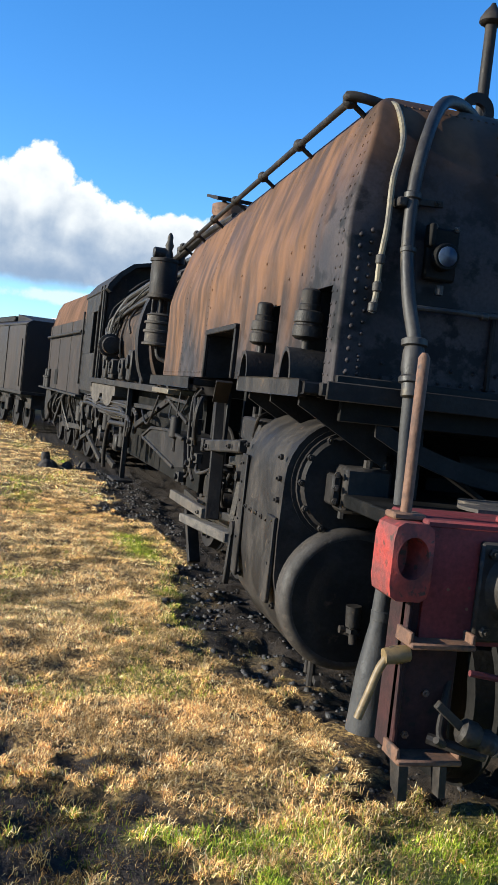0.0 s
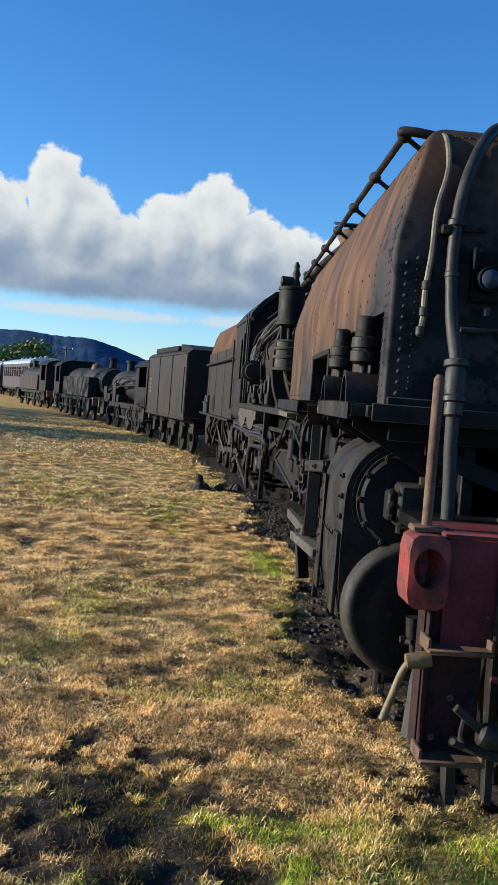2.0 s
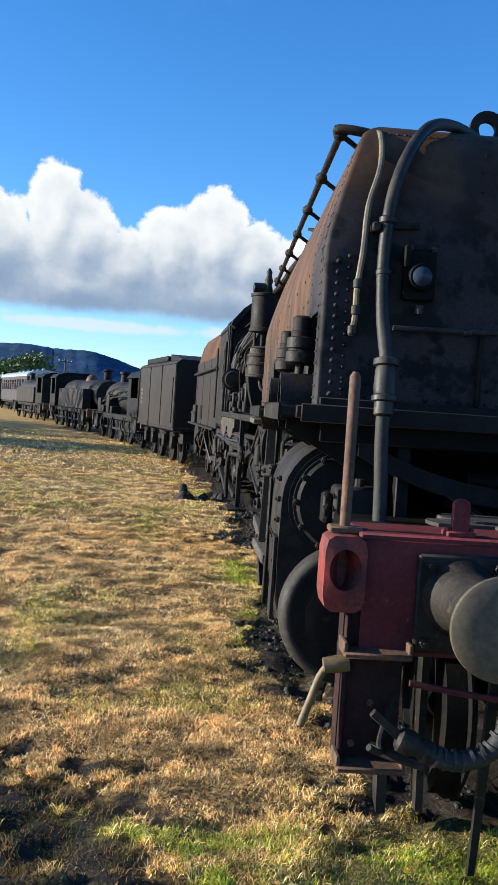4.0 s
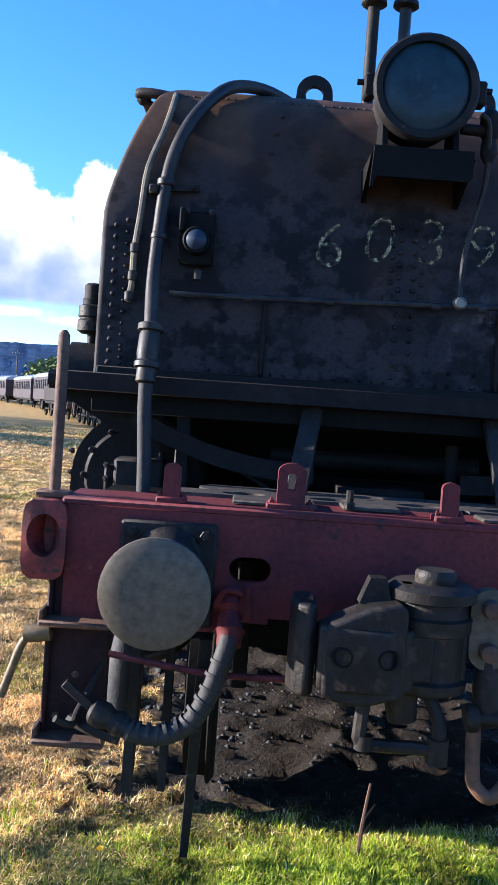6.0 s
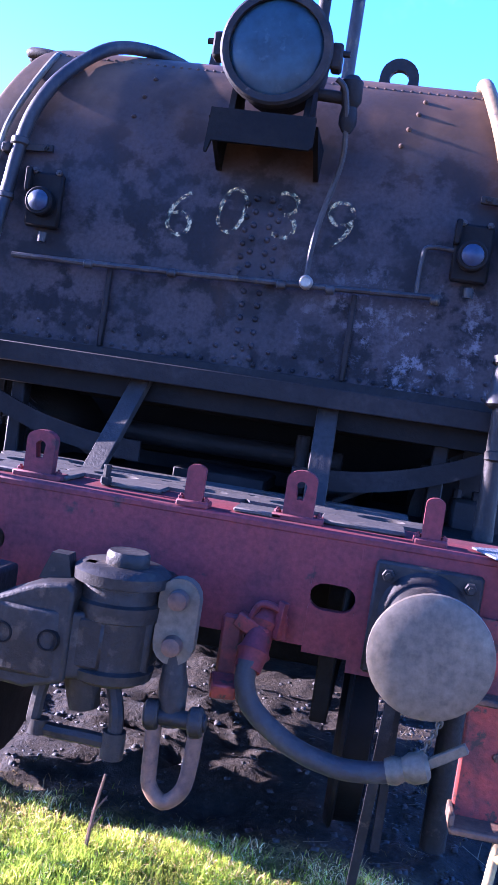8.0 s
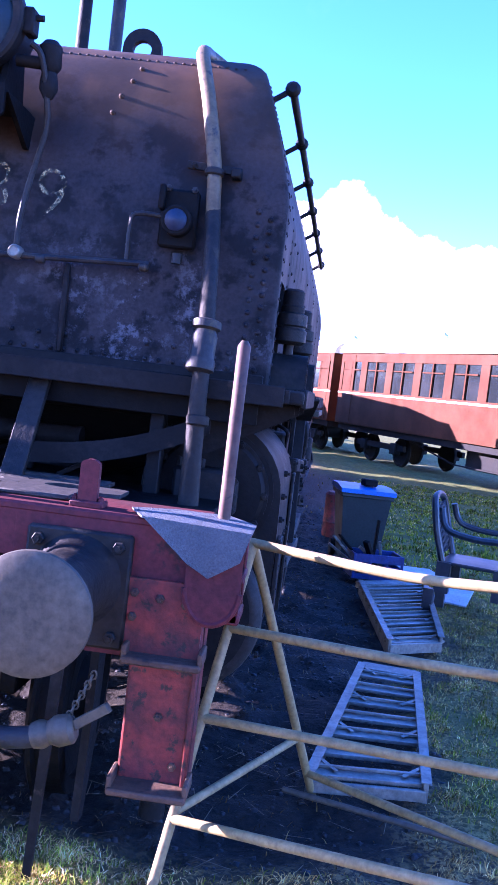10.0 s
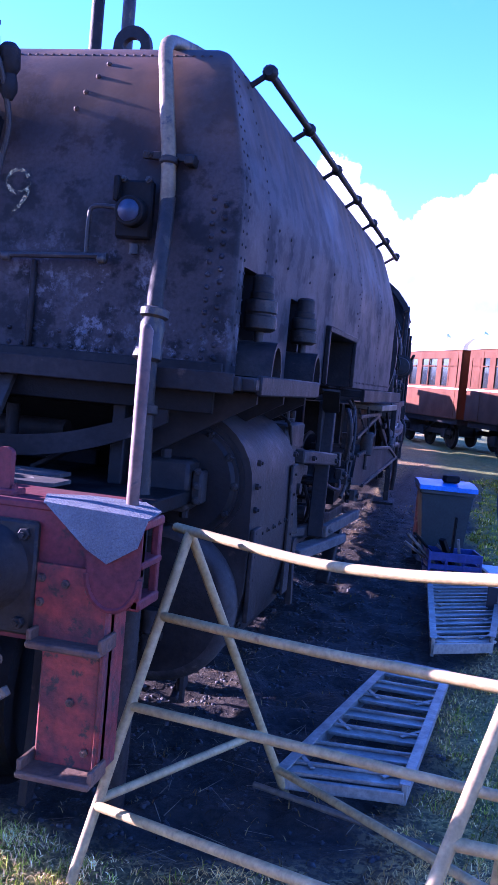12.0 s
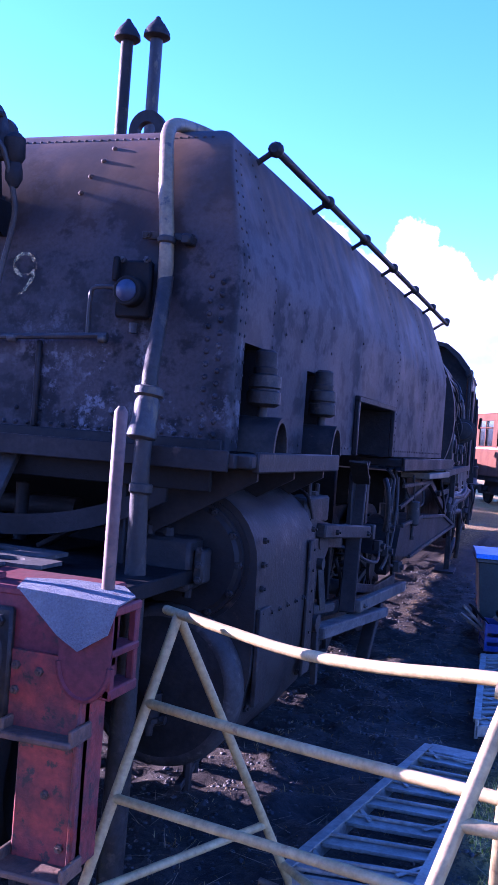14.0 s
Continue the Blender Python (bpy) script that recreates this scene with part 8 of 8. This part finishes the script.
# ---- things beside the locomotive ----
def build_trestle():
    top, bot1, bot2 = Vector((1.366, 0.468, 1.1)), Vector((1.19, 0.066, 0.0)), Vector((1.705, 1.0, 0.0))
    top2, near2, far2 = Vector((2.50, -0.36, 1.235)), Vector((2.11, -0.86, 0.0)), Vector((2.46, 0.07, 0.0))
    t = thing("steel_trestle", "cream-painted tubular steel trestle with bent rails, standing on bare dirt", "trestle")
    r = 0.0175

    def tube(name, pts, rad=r):
        s = Shape()
        s.tube(pts, rad, 10)
        part(name, s, CREAM, t)

    def on(a, b, z):
        return a.lerp(b, (a.z - z) / (a.z - b.z))

    tube("leg", [top, on(top, bot1, 0.55), bot1])
    tube("leg", [top, on(top, bot2, 0.55), bot2])
    tube("leg", [top2, on(top2, near2, 0.6), near2])
    tube("leg", [top2, on(top2, far2, 0.6), far2])
    tube("cross_brace", [on(top, bot1, 0.244), on(top, bot2, 0.29)], 0.0155)
    sag = Vector((0, 0, -0.04))
    tube("top_rail", [top.lerp(top2, -0.06) + Vector((0, 0, 0.01)), top.lerp(top2, 0.22) + sag * 0.5, top.lerp(top2, 0.45) + sag, top.lerp(top2, 0.7) + sag * 0.8, top2, top2.lerp(top, -0.3)], 0.0165)
    m2 = on(top2, far2, 0.94)
    tube("rail", [on(top, bot1, 0.818), on(top, bot1, 0.818).lerp(m2, 0.5) + Vector((0, 0, -0.01)), m2], 0.0165)
    tube("rail", [on(top, bot1, 0.53), on(top, bot1, 0.53).lerp(on(top2, far2, 0.62), 0.5), on(top2, far2, 0.62)], 0.0165)
    tube("rail", [on(top, bot1, 0.225), on(top2, near2, 0.52)], 0.0165)
    tube("rail", [on(top, bot2, 0.12), on(top2, far2, 0.3)], 0.016)
    for z in (0.95, 0.68):
        p = on(top2, near2, z)
        tube("side_rail", [p, p + Vector((0.5, -0.03, 0.01))], 0.0165)
    tube("side_rail", [top2 + Vector((-0.04, -0.03, -0.02)), top2 + Vector((0.5, -0.1, -0.03))], 0.0165)


build_trestle()


def build_ladder(corners, treads, h, label):
    """corners: near left, near right, far right, far left on the ground."""
    nl, nr, fr, fl = [Vector((*c, 0.06)) for c in corners]
    t = thing("step_ladder", label, "ladder", group="ladders on the ground")
    for a, b in ((nl, fl), (nr, fr)):
        s = Shape()
        s.bar(a, b, 0.022, h)
        rail_ = part("side_rail", s, ALU, t)
        s = Shape()
        s.bar(a + Vector((0, 0, h / 2)), b + Vector((0, 0, h / 2)), 0.045, 0.006)
        part("flange", s, ALU, rail_)
    for k in range(treads):
        f = (k + 0.35) / treads
        a, b = nl.lerp(fl, f), nr.lerp(fr, f)
        s = Shape()
        d = (b - a).normalized()
        q = Vector((-d.y, d.x, 0)) * 0.042
        n = 2
        for j in range(n):
            o = q * (2 * j / (n - 1) - 1) + Vector((0, 0, 0.02 + 0.02 * j / n))
            s.bar(a + o, b + o, 0.018, 0.012)
        s.bar(a + Vector((0, 0, 0.014)), b + Vector((0, 0, 0.014)), 0.09, 0.014)
        tr = part("tread", s, ALU, t)
        if k % 2 == 0:
            s = Shape()
            s.bar(b - d * 0.1 + Vector((0, 0, 0.03)), b + (fr - nr).normalized() * 0.14 + Vector((0, 0, 0.03)), 0.02, 0.006)
            s.bar(a + d * 0.1 + Vector((0, 0, 0.03)), a + (fl - nl).normalized() * 0.14 + Vector((0, 0, 0.03)), 0.02, 0.006)
            part("brace", s, ALU, tr)
    s = Shape()
    s.bar(nl + Vector((0, 0, -0.01)), nr + Vector((0, 0, -0.01)), 0.025, h * 0.55)
    part("foot_bar", s, ALU, t)
    s = Shape()
    s.bar(fl + Vector((0, 0, 0.01)), fr + Vector((0, 0, 0.01)), 0.14, h * 0.5)
    part("top_cap", s, ALU, t)


build_ladder([(1.68, 0.98), (2.17, 1.05), (2.3, 2.72), (1.98, 2.76)], 7, 0.085, "aluminium step ladder lying flat on bare dirt")
build_ladder([(2.19, 3.35), (2.56, 3.6), (2.68, 5.75), (2.08, 5.3)], 8, 0.12, "dented aluminium step ladder lying beside a bin")


def build_bin():
    t = thing("wheelie_bin", "dark green wheelie bin with a blue lid, rubbish on top", "bin", pose(2.1, 6.95, 0, 0, 0, 8) @ Matrix.Scale(0.94, 4))
    G = plain("dark_green_plastic", (0.02, 0.035, 0.033), 0.45, bump=0.03)
    B = plain("bright_blue_plastic", (0.02, 0.16, 0.5), 0.4, bump=0.03)
    s = Shape()
    v = [(-0.2, -0.2, 0.03), (0.2, -0.2, 0.03), (0.2, 0.22, 0.03), (-0.2, 0.22, 0.03), (-0.27, -0.28, 0.78), (0.27, -0.28, 0.78), (0.27, 0.3, 0.78), (-0.27, 0.3, 0.78)]
    s.add(v, [(3, 2, 1, 0), (4, 5, 6, 7), (0, 1, 5, 4), (1, 2, 6, 5), (2, 3, 7, 6), (3, 0, 4, 7)])
    s.box(-0.29, 0.29, -0.3, 0.32, 0.74, 0.79, 0.01)
    part("body", s, G, t)
    s = Shape()
    s.prism([(-0.34, 0.79), (-0.33, 0.835), (0.0, 0.86), (0.34, 0.85), (0.36, 0.8)], "x", -0.3, 0.3)
    part("lid", s, B, t, "bright blue lid")
    s = Shape()
    s.cyl((-0.24, 0.36, 0.83), (0.24, 0.36, 0.83), 0.018, n=10)
    part("handle", s, G, t)
    for sgn in (-1, 1):
        part("wheel", Shape().cyl((sgn * 0.2, 0.26, 0.1), (sgn * 0.26, 0.26, 0.1), 0.1, n=20, b=0.01), SOOT, t)
    o = part("brick_weight", Shape().box(-0.08, 0.07, -0.1, 0.02, 0.0, 0.07, 0.012), DARK)
    o.matrix_basis = pose(2.14, 6.95, 0.81, 0, 0, 20)
    tagged(o, "dark block lying on the blue bin lid", "block")


build_bin()


def build_crate():
    t = thing("plastic_crate", "blue plastic crate full of broken timber", "crate", pose(2.24, 6.2, 0, 0, 0, 12))
    B = plain("deep_blue_plastic", (0.02, 0.035, 0.16), 0.5)
    s = Shape()
    for a, b, c, d in ((-0.24, 0.24, -0.17, -0.15), (-0.24, 0.24, 0.15, 0.17), (-0.24, -0.22, -0.17, 0.17), (0.22, 0.24, -0.17, 0.17)):
        for z in (0.0, 0.08, 0.16):
            s.box(a, b, c, d, z, z + 0.05, 0.004)
        s.box(a, b, c, d, 0.2, 0.24, 0.004)
    for x in (-0.235, -0.08, 0.08, 0.235):
        for y in (-0.16, 0.16):
            s.box(x - 0.012, x + 0.012, y - 0.012, y + 0.012, 0.0, 0.24, 0.003)
    s.box(-0.23, 0.23, -0.16, 0.16, 0.0, 0.015, 0.003)
    part("crate_body", s, B, t)
    rr = random.Random(12)
    for k in range(8):
        s = Shape()
        x = rr.uniform(-0.16, 0.16)
        p0 = Vector((x, rr.uniform(-0.1, 0.1), 0.05))
        p1 = p0 + Vector((rr.uniform(-0.35, 0.15), rr.uniform(-0.1, 0.1), rr.uniform(0.2, 0.34)))
        if k == 0:
            p1 = p0 + Vector((0.02, 0.0, 0.5))
        s.bar(p0, p1, rr.uniform(0.03, 0.07), rr.uniform(0.015, 0.04))
        o = part("timber_offcut", s, WOODG if k % 3 else DARK)
        o.matrix_basis = t.matrix_basis.copy()
        tagged(o, "broken grey timber offcut standing in a crate", "timber", "offcuts in the crate")


build_crate()


def build_chair():
    t = thing("garden_chair", "dark grey moulded plastic garden chair with lattice back", "chair", pose(2.97, 4.85, 0, 0, 0, 72) @ Matrix.Scale(1.12, 4))
    P = plain("dark_grey_plastic", (0.035, 0.038, 0.045), 0.4, bump=0.03)
    s = Shape()
    s.box(-0.24, 0.24, -0.22, 0.24, 0.40, 0.425, 0.012)
    part("seat", s, P, t)
    for sx in (-1, 1):
        for y, yy in ((-0.2, -0.26), (0.2, 0.28)):
            s = Shape()
            s.prism([(sx * 0.2, y - 0.05), (sx * 0.26, y - 0.05), (sx * 0.26, y + 0.05), (sx * 0.2, y + 0.05)], "z", 0.2, 0.42)
            s.prism([(sx * 0.22, yy - 0.035), (sx * 0.28, yy - 0.035), (sx * 0.28, yy + 0.035), (sx * 0.22, yy + 0.035)], "z", 0.0, 0.22)
            part("leg", s, P, t)
        s = Shape()
        s.tube([(sx * 0.25, 0.26, 0.8), (sx * 0.28, 0.2, 0.66), (sx * 0.29, 0.0, 0.62), (sx * 0.29, -0.18, 0.62), (sx * 0.27, -0.24, 0.56), (sx * 0.25, -0.23, 0.42)], 0.024, 8)
        part("armrest", s, P, t)
    s = Shape()
    s.tube([(-0.22, 0.22, 0.42), (-0.23, 0.28, 0.62), (-0.2, 0.32, 0.8), (-0.1, 0.34, 0.87), (0.1, 0.34, 0.87), (0.2, 0.32, 0.8), (0.23, 0.28, 0.62), (0.22, 0.22, 0.42)], 0.024, 8)
    part("back_rim", s, P, t)
    s = Shape()
    for k in range(-6, 7):
        for d in (-1, 1):
            x0, x1 = 0.05 * k - 0.11 * d, 0.05 * k + 0.11 * d
            a, b = max(-0.2, min(0.2, x0)), max(-0.2, min(0.2, x1))
            if abs(a - b) > 0.06:
                za, zb_ = 0.46 + 0.36 * (a - x0) / (x1 - x0), 0.46 + 0.36 * (b - x0) / (x1 - x0)
                s.bar((a, 0.24 + 0.2 * (za - 0.42), za), (b, 0.24 + 0.2 * (zb_ - 0.42), zb_), 0.012, 0.008)
    part("back_lattice", s, P, t)


build_chair()


BARK_DARK = weathered("rotten_dark_wood", (0.03, 0.022, 0.016), (0.015, 0.012, 0.01), (0.06, 0.045, 0.03), scale=9, rough=(0.8, 0.95), bump=0.5)


def build_clutter():
    W = plain("pale_painted_board", (0.5, 0.52, 0.55), 0.6)
    for x, y, a, l, w in ((2.78, 6.5, 20, 0.6, 0.4), (2.95, 5.7, -15, 0.6, 0.3)):
        o = part("board", Shape().box(-w / 2, w / 2, -l / 2, l / 2, 0.01, 0.03, 0.004), W)
        o.matrix_basis = pose(x, y, 0.0, 4, 3, a)
        tagged(o, "pale painted board lying on the grass", "board")
    o = part("rusty_drum", Shape().lathe((0, 0, 0), (0, 0, 0.55), [(0, 0.11), (0.04, 0.115), (0.3, 0.11), (0.33, 0.118), (0.36, 0.11), (0.95, 0.11), (1, 0.08)], 18), BRIGHTRED)
    o.matrix_basis = pose(1.86, 8.6, 0.0, 4, 0, 0)
    tagged(o, "small red-painted metal drum behind a bin", "drum")
    o = part("fallen_pole", Shape().tube([(1.58, 0.97, 0.025), (1.95, 0.84, 0.03), (2.32, 0.72, 0.025)], 0.013, 10), STEEL)
    tagged(o, "grey steel tube lying on the dirt", "tube")
    o = part("steel_stake", Shape().prism([(-0.014, 0.0), (0.014, 0.0), (0.02, 0.55), (0.02, 0.78), (-0.02, 0.78), (-0.02, 0.55)], "y", -0.008, 0.008), SOOT2)
    o.matrix_basis = pose(-0.745, 0.02, -0.02, 3, 1.5, 10)
    tagged(o, "flat dark steel stake driven into the grass", "stake")
    o = part("steel_stake", Shape().prism([(-0.014, 0.0), (0.014, 0.0), (0.02, 0.9), (-0.02, 0.9)], "y", -0.008, 0.008), SOOT2)
    o.matrix_basis = pose(0.78, 0.1, -0.02, 2, 3, 0)
    tagged(o, "flat dark steel stake standing under the buffer", "stake")
    o = part("dry_weed_stalk", Shape().tube([(0, 0, -0.02), (0.01, 0, 0.1), (0.03, 0.01, 0.24)], [0.008, 0.007, 0.005], 6).tube([(0.012, 0, 0.11), (0.05, 0, 0.17)], [0.005, 0.003], 6).tube([(0.0, 0, 0.04), (0.04, 0.0, 0.1)], [0.005, 0.003], 6), RUST)
    o.matrix_basis = pose(-0.12, 0.12, 0.0)
    tagged(o, "dry brown weed stalk in the grass", "weed")
    weed = thing("dandelion", "small yellow dandelion flower in the green grass", "flower", pose(-1.02, -0.13, -0.01))
    part("stem", Shape().tube([(0, 0, -0.02), (0.004, 0, 0.03), (0.002, 0.003, 0.065)], [0.003, 0.0028, 0.0025], 6), plain("dandelion_stem", (0.1, 0.14, 0.03), 0.6), weed)
    s = Shape()
    for k in range(20):
        g = 2.4 * k
        p = Vector((0.002, 0.003, 0.064 + 0.0004 * k))
        d = Vector((math.cos(g), math.sin(g), 0.25 + 0.04 * k)).normalized() * (0.017 - 0.0003 * k)
        e = Vector((-math.sin(g), math.cos(g), 0)) * 0.0035
        s.add([p, p + d * 0.7 - e, p + d, p + d * 0.7 + e, p + d * 0.5 - Vector((0, 0, 0.002))], [(0, 1, 2, 3), (0, 4, 1), (1, 4, 2), (2, 4, 3), (3, 4, 0)])
    part("flower_head", s, plain("dandelion_yellow", (0.75, 0.5, 0.02), 0.6), weed, "bright yellow petals")
    rr = random.Random(31)
    s = Shape()
    for k in range(9):
        x, y, r = rr.uniform(-0.35, 0.45), rr.uniform(-0.3, 0.3), rr.uniform(0.06, 0.13)
        s.lathe((x, y, -0.04), (x + rr.uniform(-0.03, 0.03), y, r * 0.8), [(0, r * 1.3), (0.35, r), (0.7, r * 0.7), (1, r * 0.2)], 7)
    s.lathe((-0.27, 0.0, -0.04), (-0.3, 0.02, 0.2), [(0, 0.11), (0.4, 0.08), (0.85, 0.075), (1, 0.05)], 9)
    o = part("tree_stump", s, BARK_DARK)
    o.matrix_basis = pose(-1.75, 13.2, 0)
    tagged(o, "small dark stump in the dry grass", "stump")


build_clutter()


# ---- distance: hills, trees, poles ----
# blue of the distance haze is painted into the forest colour
HILL = weathered("haze_blue_forest", (0.021, 0.051, 0.099), (0.039, 0.084, 0.15), (0.054, 0.108, 0.1725), scale=0.02, fine=0.12, rough=(0.9, 1.0), bump=0.0, spec=0.1)


def build_hills():
    n, rows = 420, 10
    verts, faces = [], []
    for i in range(n + 1):
        az = math.radians(-55 + 110 * i / n)
        d = math.degrees(az)
        el = float(np.interp(d, [-55, -30, -22, -18.5, -15, -12.4, -8.8, -6.6, -5.2, -3.5, -1.5, 2, 12, 55], [1.6, 2.1, 1.9, 2.25, 2.75, 2.92, 2.85, 2.72, 2.45, 1.75, 0.9, 0.45, 0.4, 0.7]))
        el += 0.05 * math.sin(d * 1.7 + 1)
        el = max(el, 0.35) + 0.05 * noise.noise((d * 4, 0, 0)) + 0.03 * noise.noise((d * 14, 3, 0))
        for k in range(rows + 1):
            t = k / rows
            r = 1500 + 260 * t
            z = 1.6 + r * math.tan(math.radians(el)) * (t ** 0.8) - 3 * (1 - t)
            z += 3.5 * noise.noise((d * 3, t * 6, 1)) * t * (1 - t) * 3
            verts.append((r * math.sin(az), r * math.cos(az), z))
    for i in range(n):
        for k in range(rows):
            a = i * (rows + 1) + k
            faces.append((a, a + rows + 1, a + rows + 2, a + 1))
    s = Shape()
    s.add(verts, faces)
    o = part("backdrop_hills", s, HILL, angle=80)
    tagged(o, "long forested ridge on the horizon, coloured haze blue", "hills", kind="structure")


build_hills()
LEAF = weathered("olive_leaves", (0.075, 0.1125, 0.027), (0.165, 0.18, 0.045), scale=1.5, rough=(0.6, 0.8), bump=0.0)
BARK = weathered("grey_bark", (0.11, 0.09, 0.07), (0.06, 0.05, 0.04), scale=4, rough=(0.8, 0.95), bump=0.4)


def limb(s, rr, p, d, ln, r, depth, tips):
    pts, q, e = [p], p.copy(), d.normalized()
    for k in range(3):
        e = (e + Vector((rr.uniform(-1, 1), rr.uniform(-1, 1), rr.uniform(-0.4, 0.6))) * 0.22).normalized()
        q = q + e * ln / 3
        pts.append(q.copy())
    s.tube(pts, [r, r * 0.85, r * 0.7, r * 0.5], 6 if depth else 8, 2)
    if depth == 0:
        tips.append(q)
        return
    for k in range(3 if depth > 1 else 4):
        f = rr.uniform(0.4, 1.0)
        b = pts[1].lerp(pts[3], f)
        nd = (e + Vector((rr.uniform(-1, 1), rr.uniform(-1, 1), rr.uniform(-0.3, 0.7))) * 0.9).normalized()
        limb(s, rr, b, nd, ln * rr.uniform(0.55, 0.75), r * 0.5, depth - 1, tips)
    tips.append(q)


def build_tree(m, h, leafy, label, seed, leaves=0, spread=0.9, size=0.22):
    rr = random.Random(seed)
    t = thing("tree", label, "tree", m)
    s, tips = Shape(), []
    s.tube([(0, 0, -0.1), (0.05, 0, h * 0.2), (0.0, 0.1, h * 0.4)], [h * 0.035, h * 0.028, h * 0.022], 10, 3)
    for k in range(6):
        a = 2 * math.pi * k / 6 + rr.random()
        limb(s, rr, Vector((0, 0.05, h * (0.22 + 0.03 * k))), Vector((math.cos(a), math.sin(a), rr.uniform(0.4, 1.3))), h * 0.3, h * 0.016, 2, tips)
    part("trunk", s, BARK, t)
    if leafy:
        s = Shape()
        verts, faces = [], []
        for k in range(leaves):
            c = rr.choice(tips) + Vector((rr.gauss(0, 1), rr.gauss(0, 1), rr.gauss(0, 0.7))) * spread
            u = Vector((rr.gauss(0, 1), rr.gauss(0, 1), rr.gauss(0, 1))).normalized()
            w = u.orthogonal().normalized()
            z = size * rr.uniform(0.5, 1.3)
            i = len(verts)
            verts += [c - u * z, c + w * z * 0.5, c + u * z, c - w * z * 0.5]
            faces.append((i, i + 1, i + 2, i + 3))
        s.add(verts, faces)
        part("crown", s, LEAF, t)


build_tree(pose(-26.6, 131, 0), 6.8, True, "round leafy olive-green tree behind the carriages", 5, 16000, 1.0, 0.34)
build_tree(pose(-22.6, 44, 0.9), 9.0, False, "bare winter tree on a low bank", 6)
build_tree(pose(-25, 29.5, 0), 7.5, True, "tall leafy tree at the paddock edge", 7, 800, 0.9, 0.3)
build_tree(pose(-30, 38.5, 0), 8.5, True, "tall leafy tree at the paddock edge", 8, 800, 1.0, 0.3)
build_tree(pose(-37, 49, 0), 10, True, "tall leafy tree at the paddock edge", 9, 800, 1.0, 0.3)


def build_pole(x, y, h):
    t = thing("power_pole", "grey timber power pole with a crossarm, far off", "pole", pose(x, y, 0, 0, 0, 20))
    part("pole_shaft", Shape().cyl((0, 0, -0.2), (0, 0, h), 0.16, 0.1, n=10), BARK, t)
    part("crossarm", Shape().box(-0.9, 0.9, -0.06, 0.06, h - 0.7, h - 0.58, 0.01), BARK, t)
    for d in (-0.8, -0.3, 0.3, 0.8):
        part("insulator", Shape().cyl((d, 0, h - 0.58), (d, 0, h - 0.42), 0.05, n=8), SILVER, t)


build_pole(-19.5, 118, 6.6)
build_pole(-38, 150, 8.2)


# ---- loose pieces of one casting become parts of their own ----
SINGLE = {"bolts": "bolt", "front_rivets": "rivet", "end_casting": "end_casting", "crate_body": "crate_slat", "ribs": "rib", "cover_bolts": "cover_bolt", "flange_bolts": "flange_bolt", "oil_cups": "oil_cup", "drain_cocks": "drain_cock",
          "spokes": "spoke", "pump_fittings": "pump_fitting", "main_framing": "frame_plate", "running_gear": "running_gear", "pipework": "boiler_pipe", "window_bars": "window_bar", "roof_vents": "roof_vent",
          "lettering_bars": "lettering_bar", "steps_and_rails": "step_iron", "step_hanger": "step_hanger", "beading": "beading_strip", "coupling": "coupling",
          "hinge": "hinge", "lift_lever": "lift_lever", "brace": "brace", "roof_vent": "roof_vent", "gear_bracket": "gear_bracket", "slide_bar": "slide_bar",
          "grab_rail": "grab_rail", "fitting": "fitting", "pipe_clamp": "pipe_clamp"}


def split_pieces(ob, name):
    me = ob.data
    n = len(me.vertices)
    root = list(range(n))

    def find(i):
        while root[i] != i:
            root[i] = root[root[i]]
            i = root[i]
        return i

    for e in me.edges:
        a, b = find(e.vertices[0]), find(e.vertices[1])
        if a != b:
            root[a] = b
    groups = {}
    for p in me.polygons:
        groups.setdefault(find(p.vertices[0]), []).append(tuple(p.vertices))
    if len(groups) < 2:
        return
    label = ob.get("label", "")
    for faces in groups.values():
        ids = sorted({i for f in faces for i in f})
        at = {i: k for k, i in enumerate(ids)}
        m2 = bpy.data.meshes.new(name)
        m2.from_pydata([tuple(me.vertices[i].co) for i in ids], [], [tuple(at[i] for i in f) for f in faces])
        m2.polygons.foreach_set("use_smooth", [True] * len(faces))
        m2.set_sharp_from_angle(angle=radians(38))
        m2.materials.append(me.materials[0])
        piece = new(name, m2)
        piece.parent = ob.parent
        piece.matrix_basis = ob.matrix_basis.copy()
        if label:
            tagged(piece, label)
    bpy.data.objects.remove(ob)


for ob in [o for o in bpy.data.objects if o.type == "MESH" and o.parent and not o.children and o.data.users == 1]:
    kind_name = ob.name.split(".")[0]
    if kind_name in SINGLE:
        split_pieces(ob, SINGLE[kind_name])
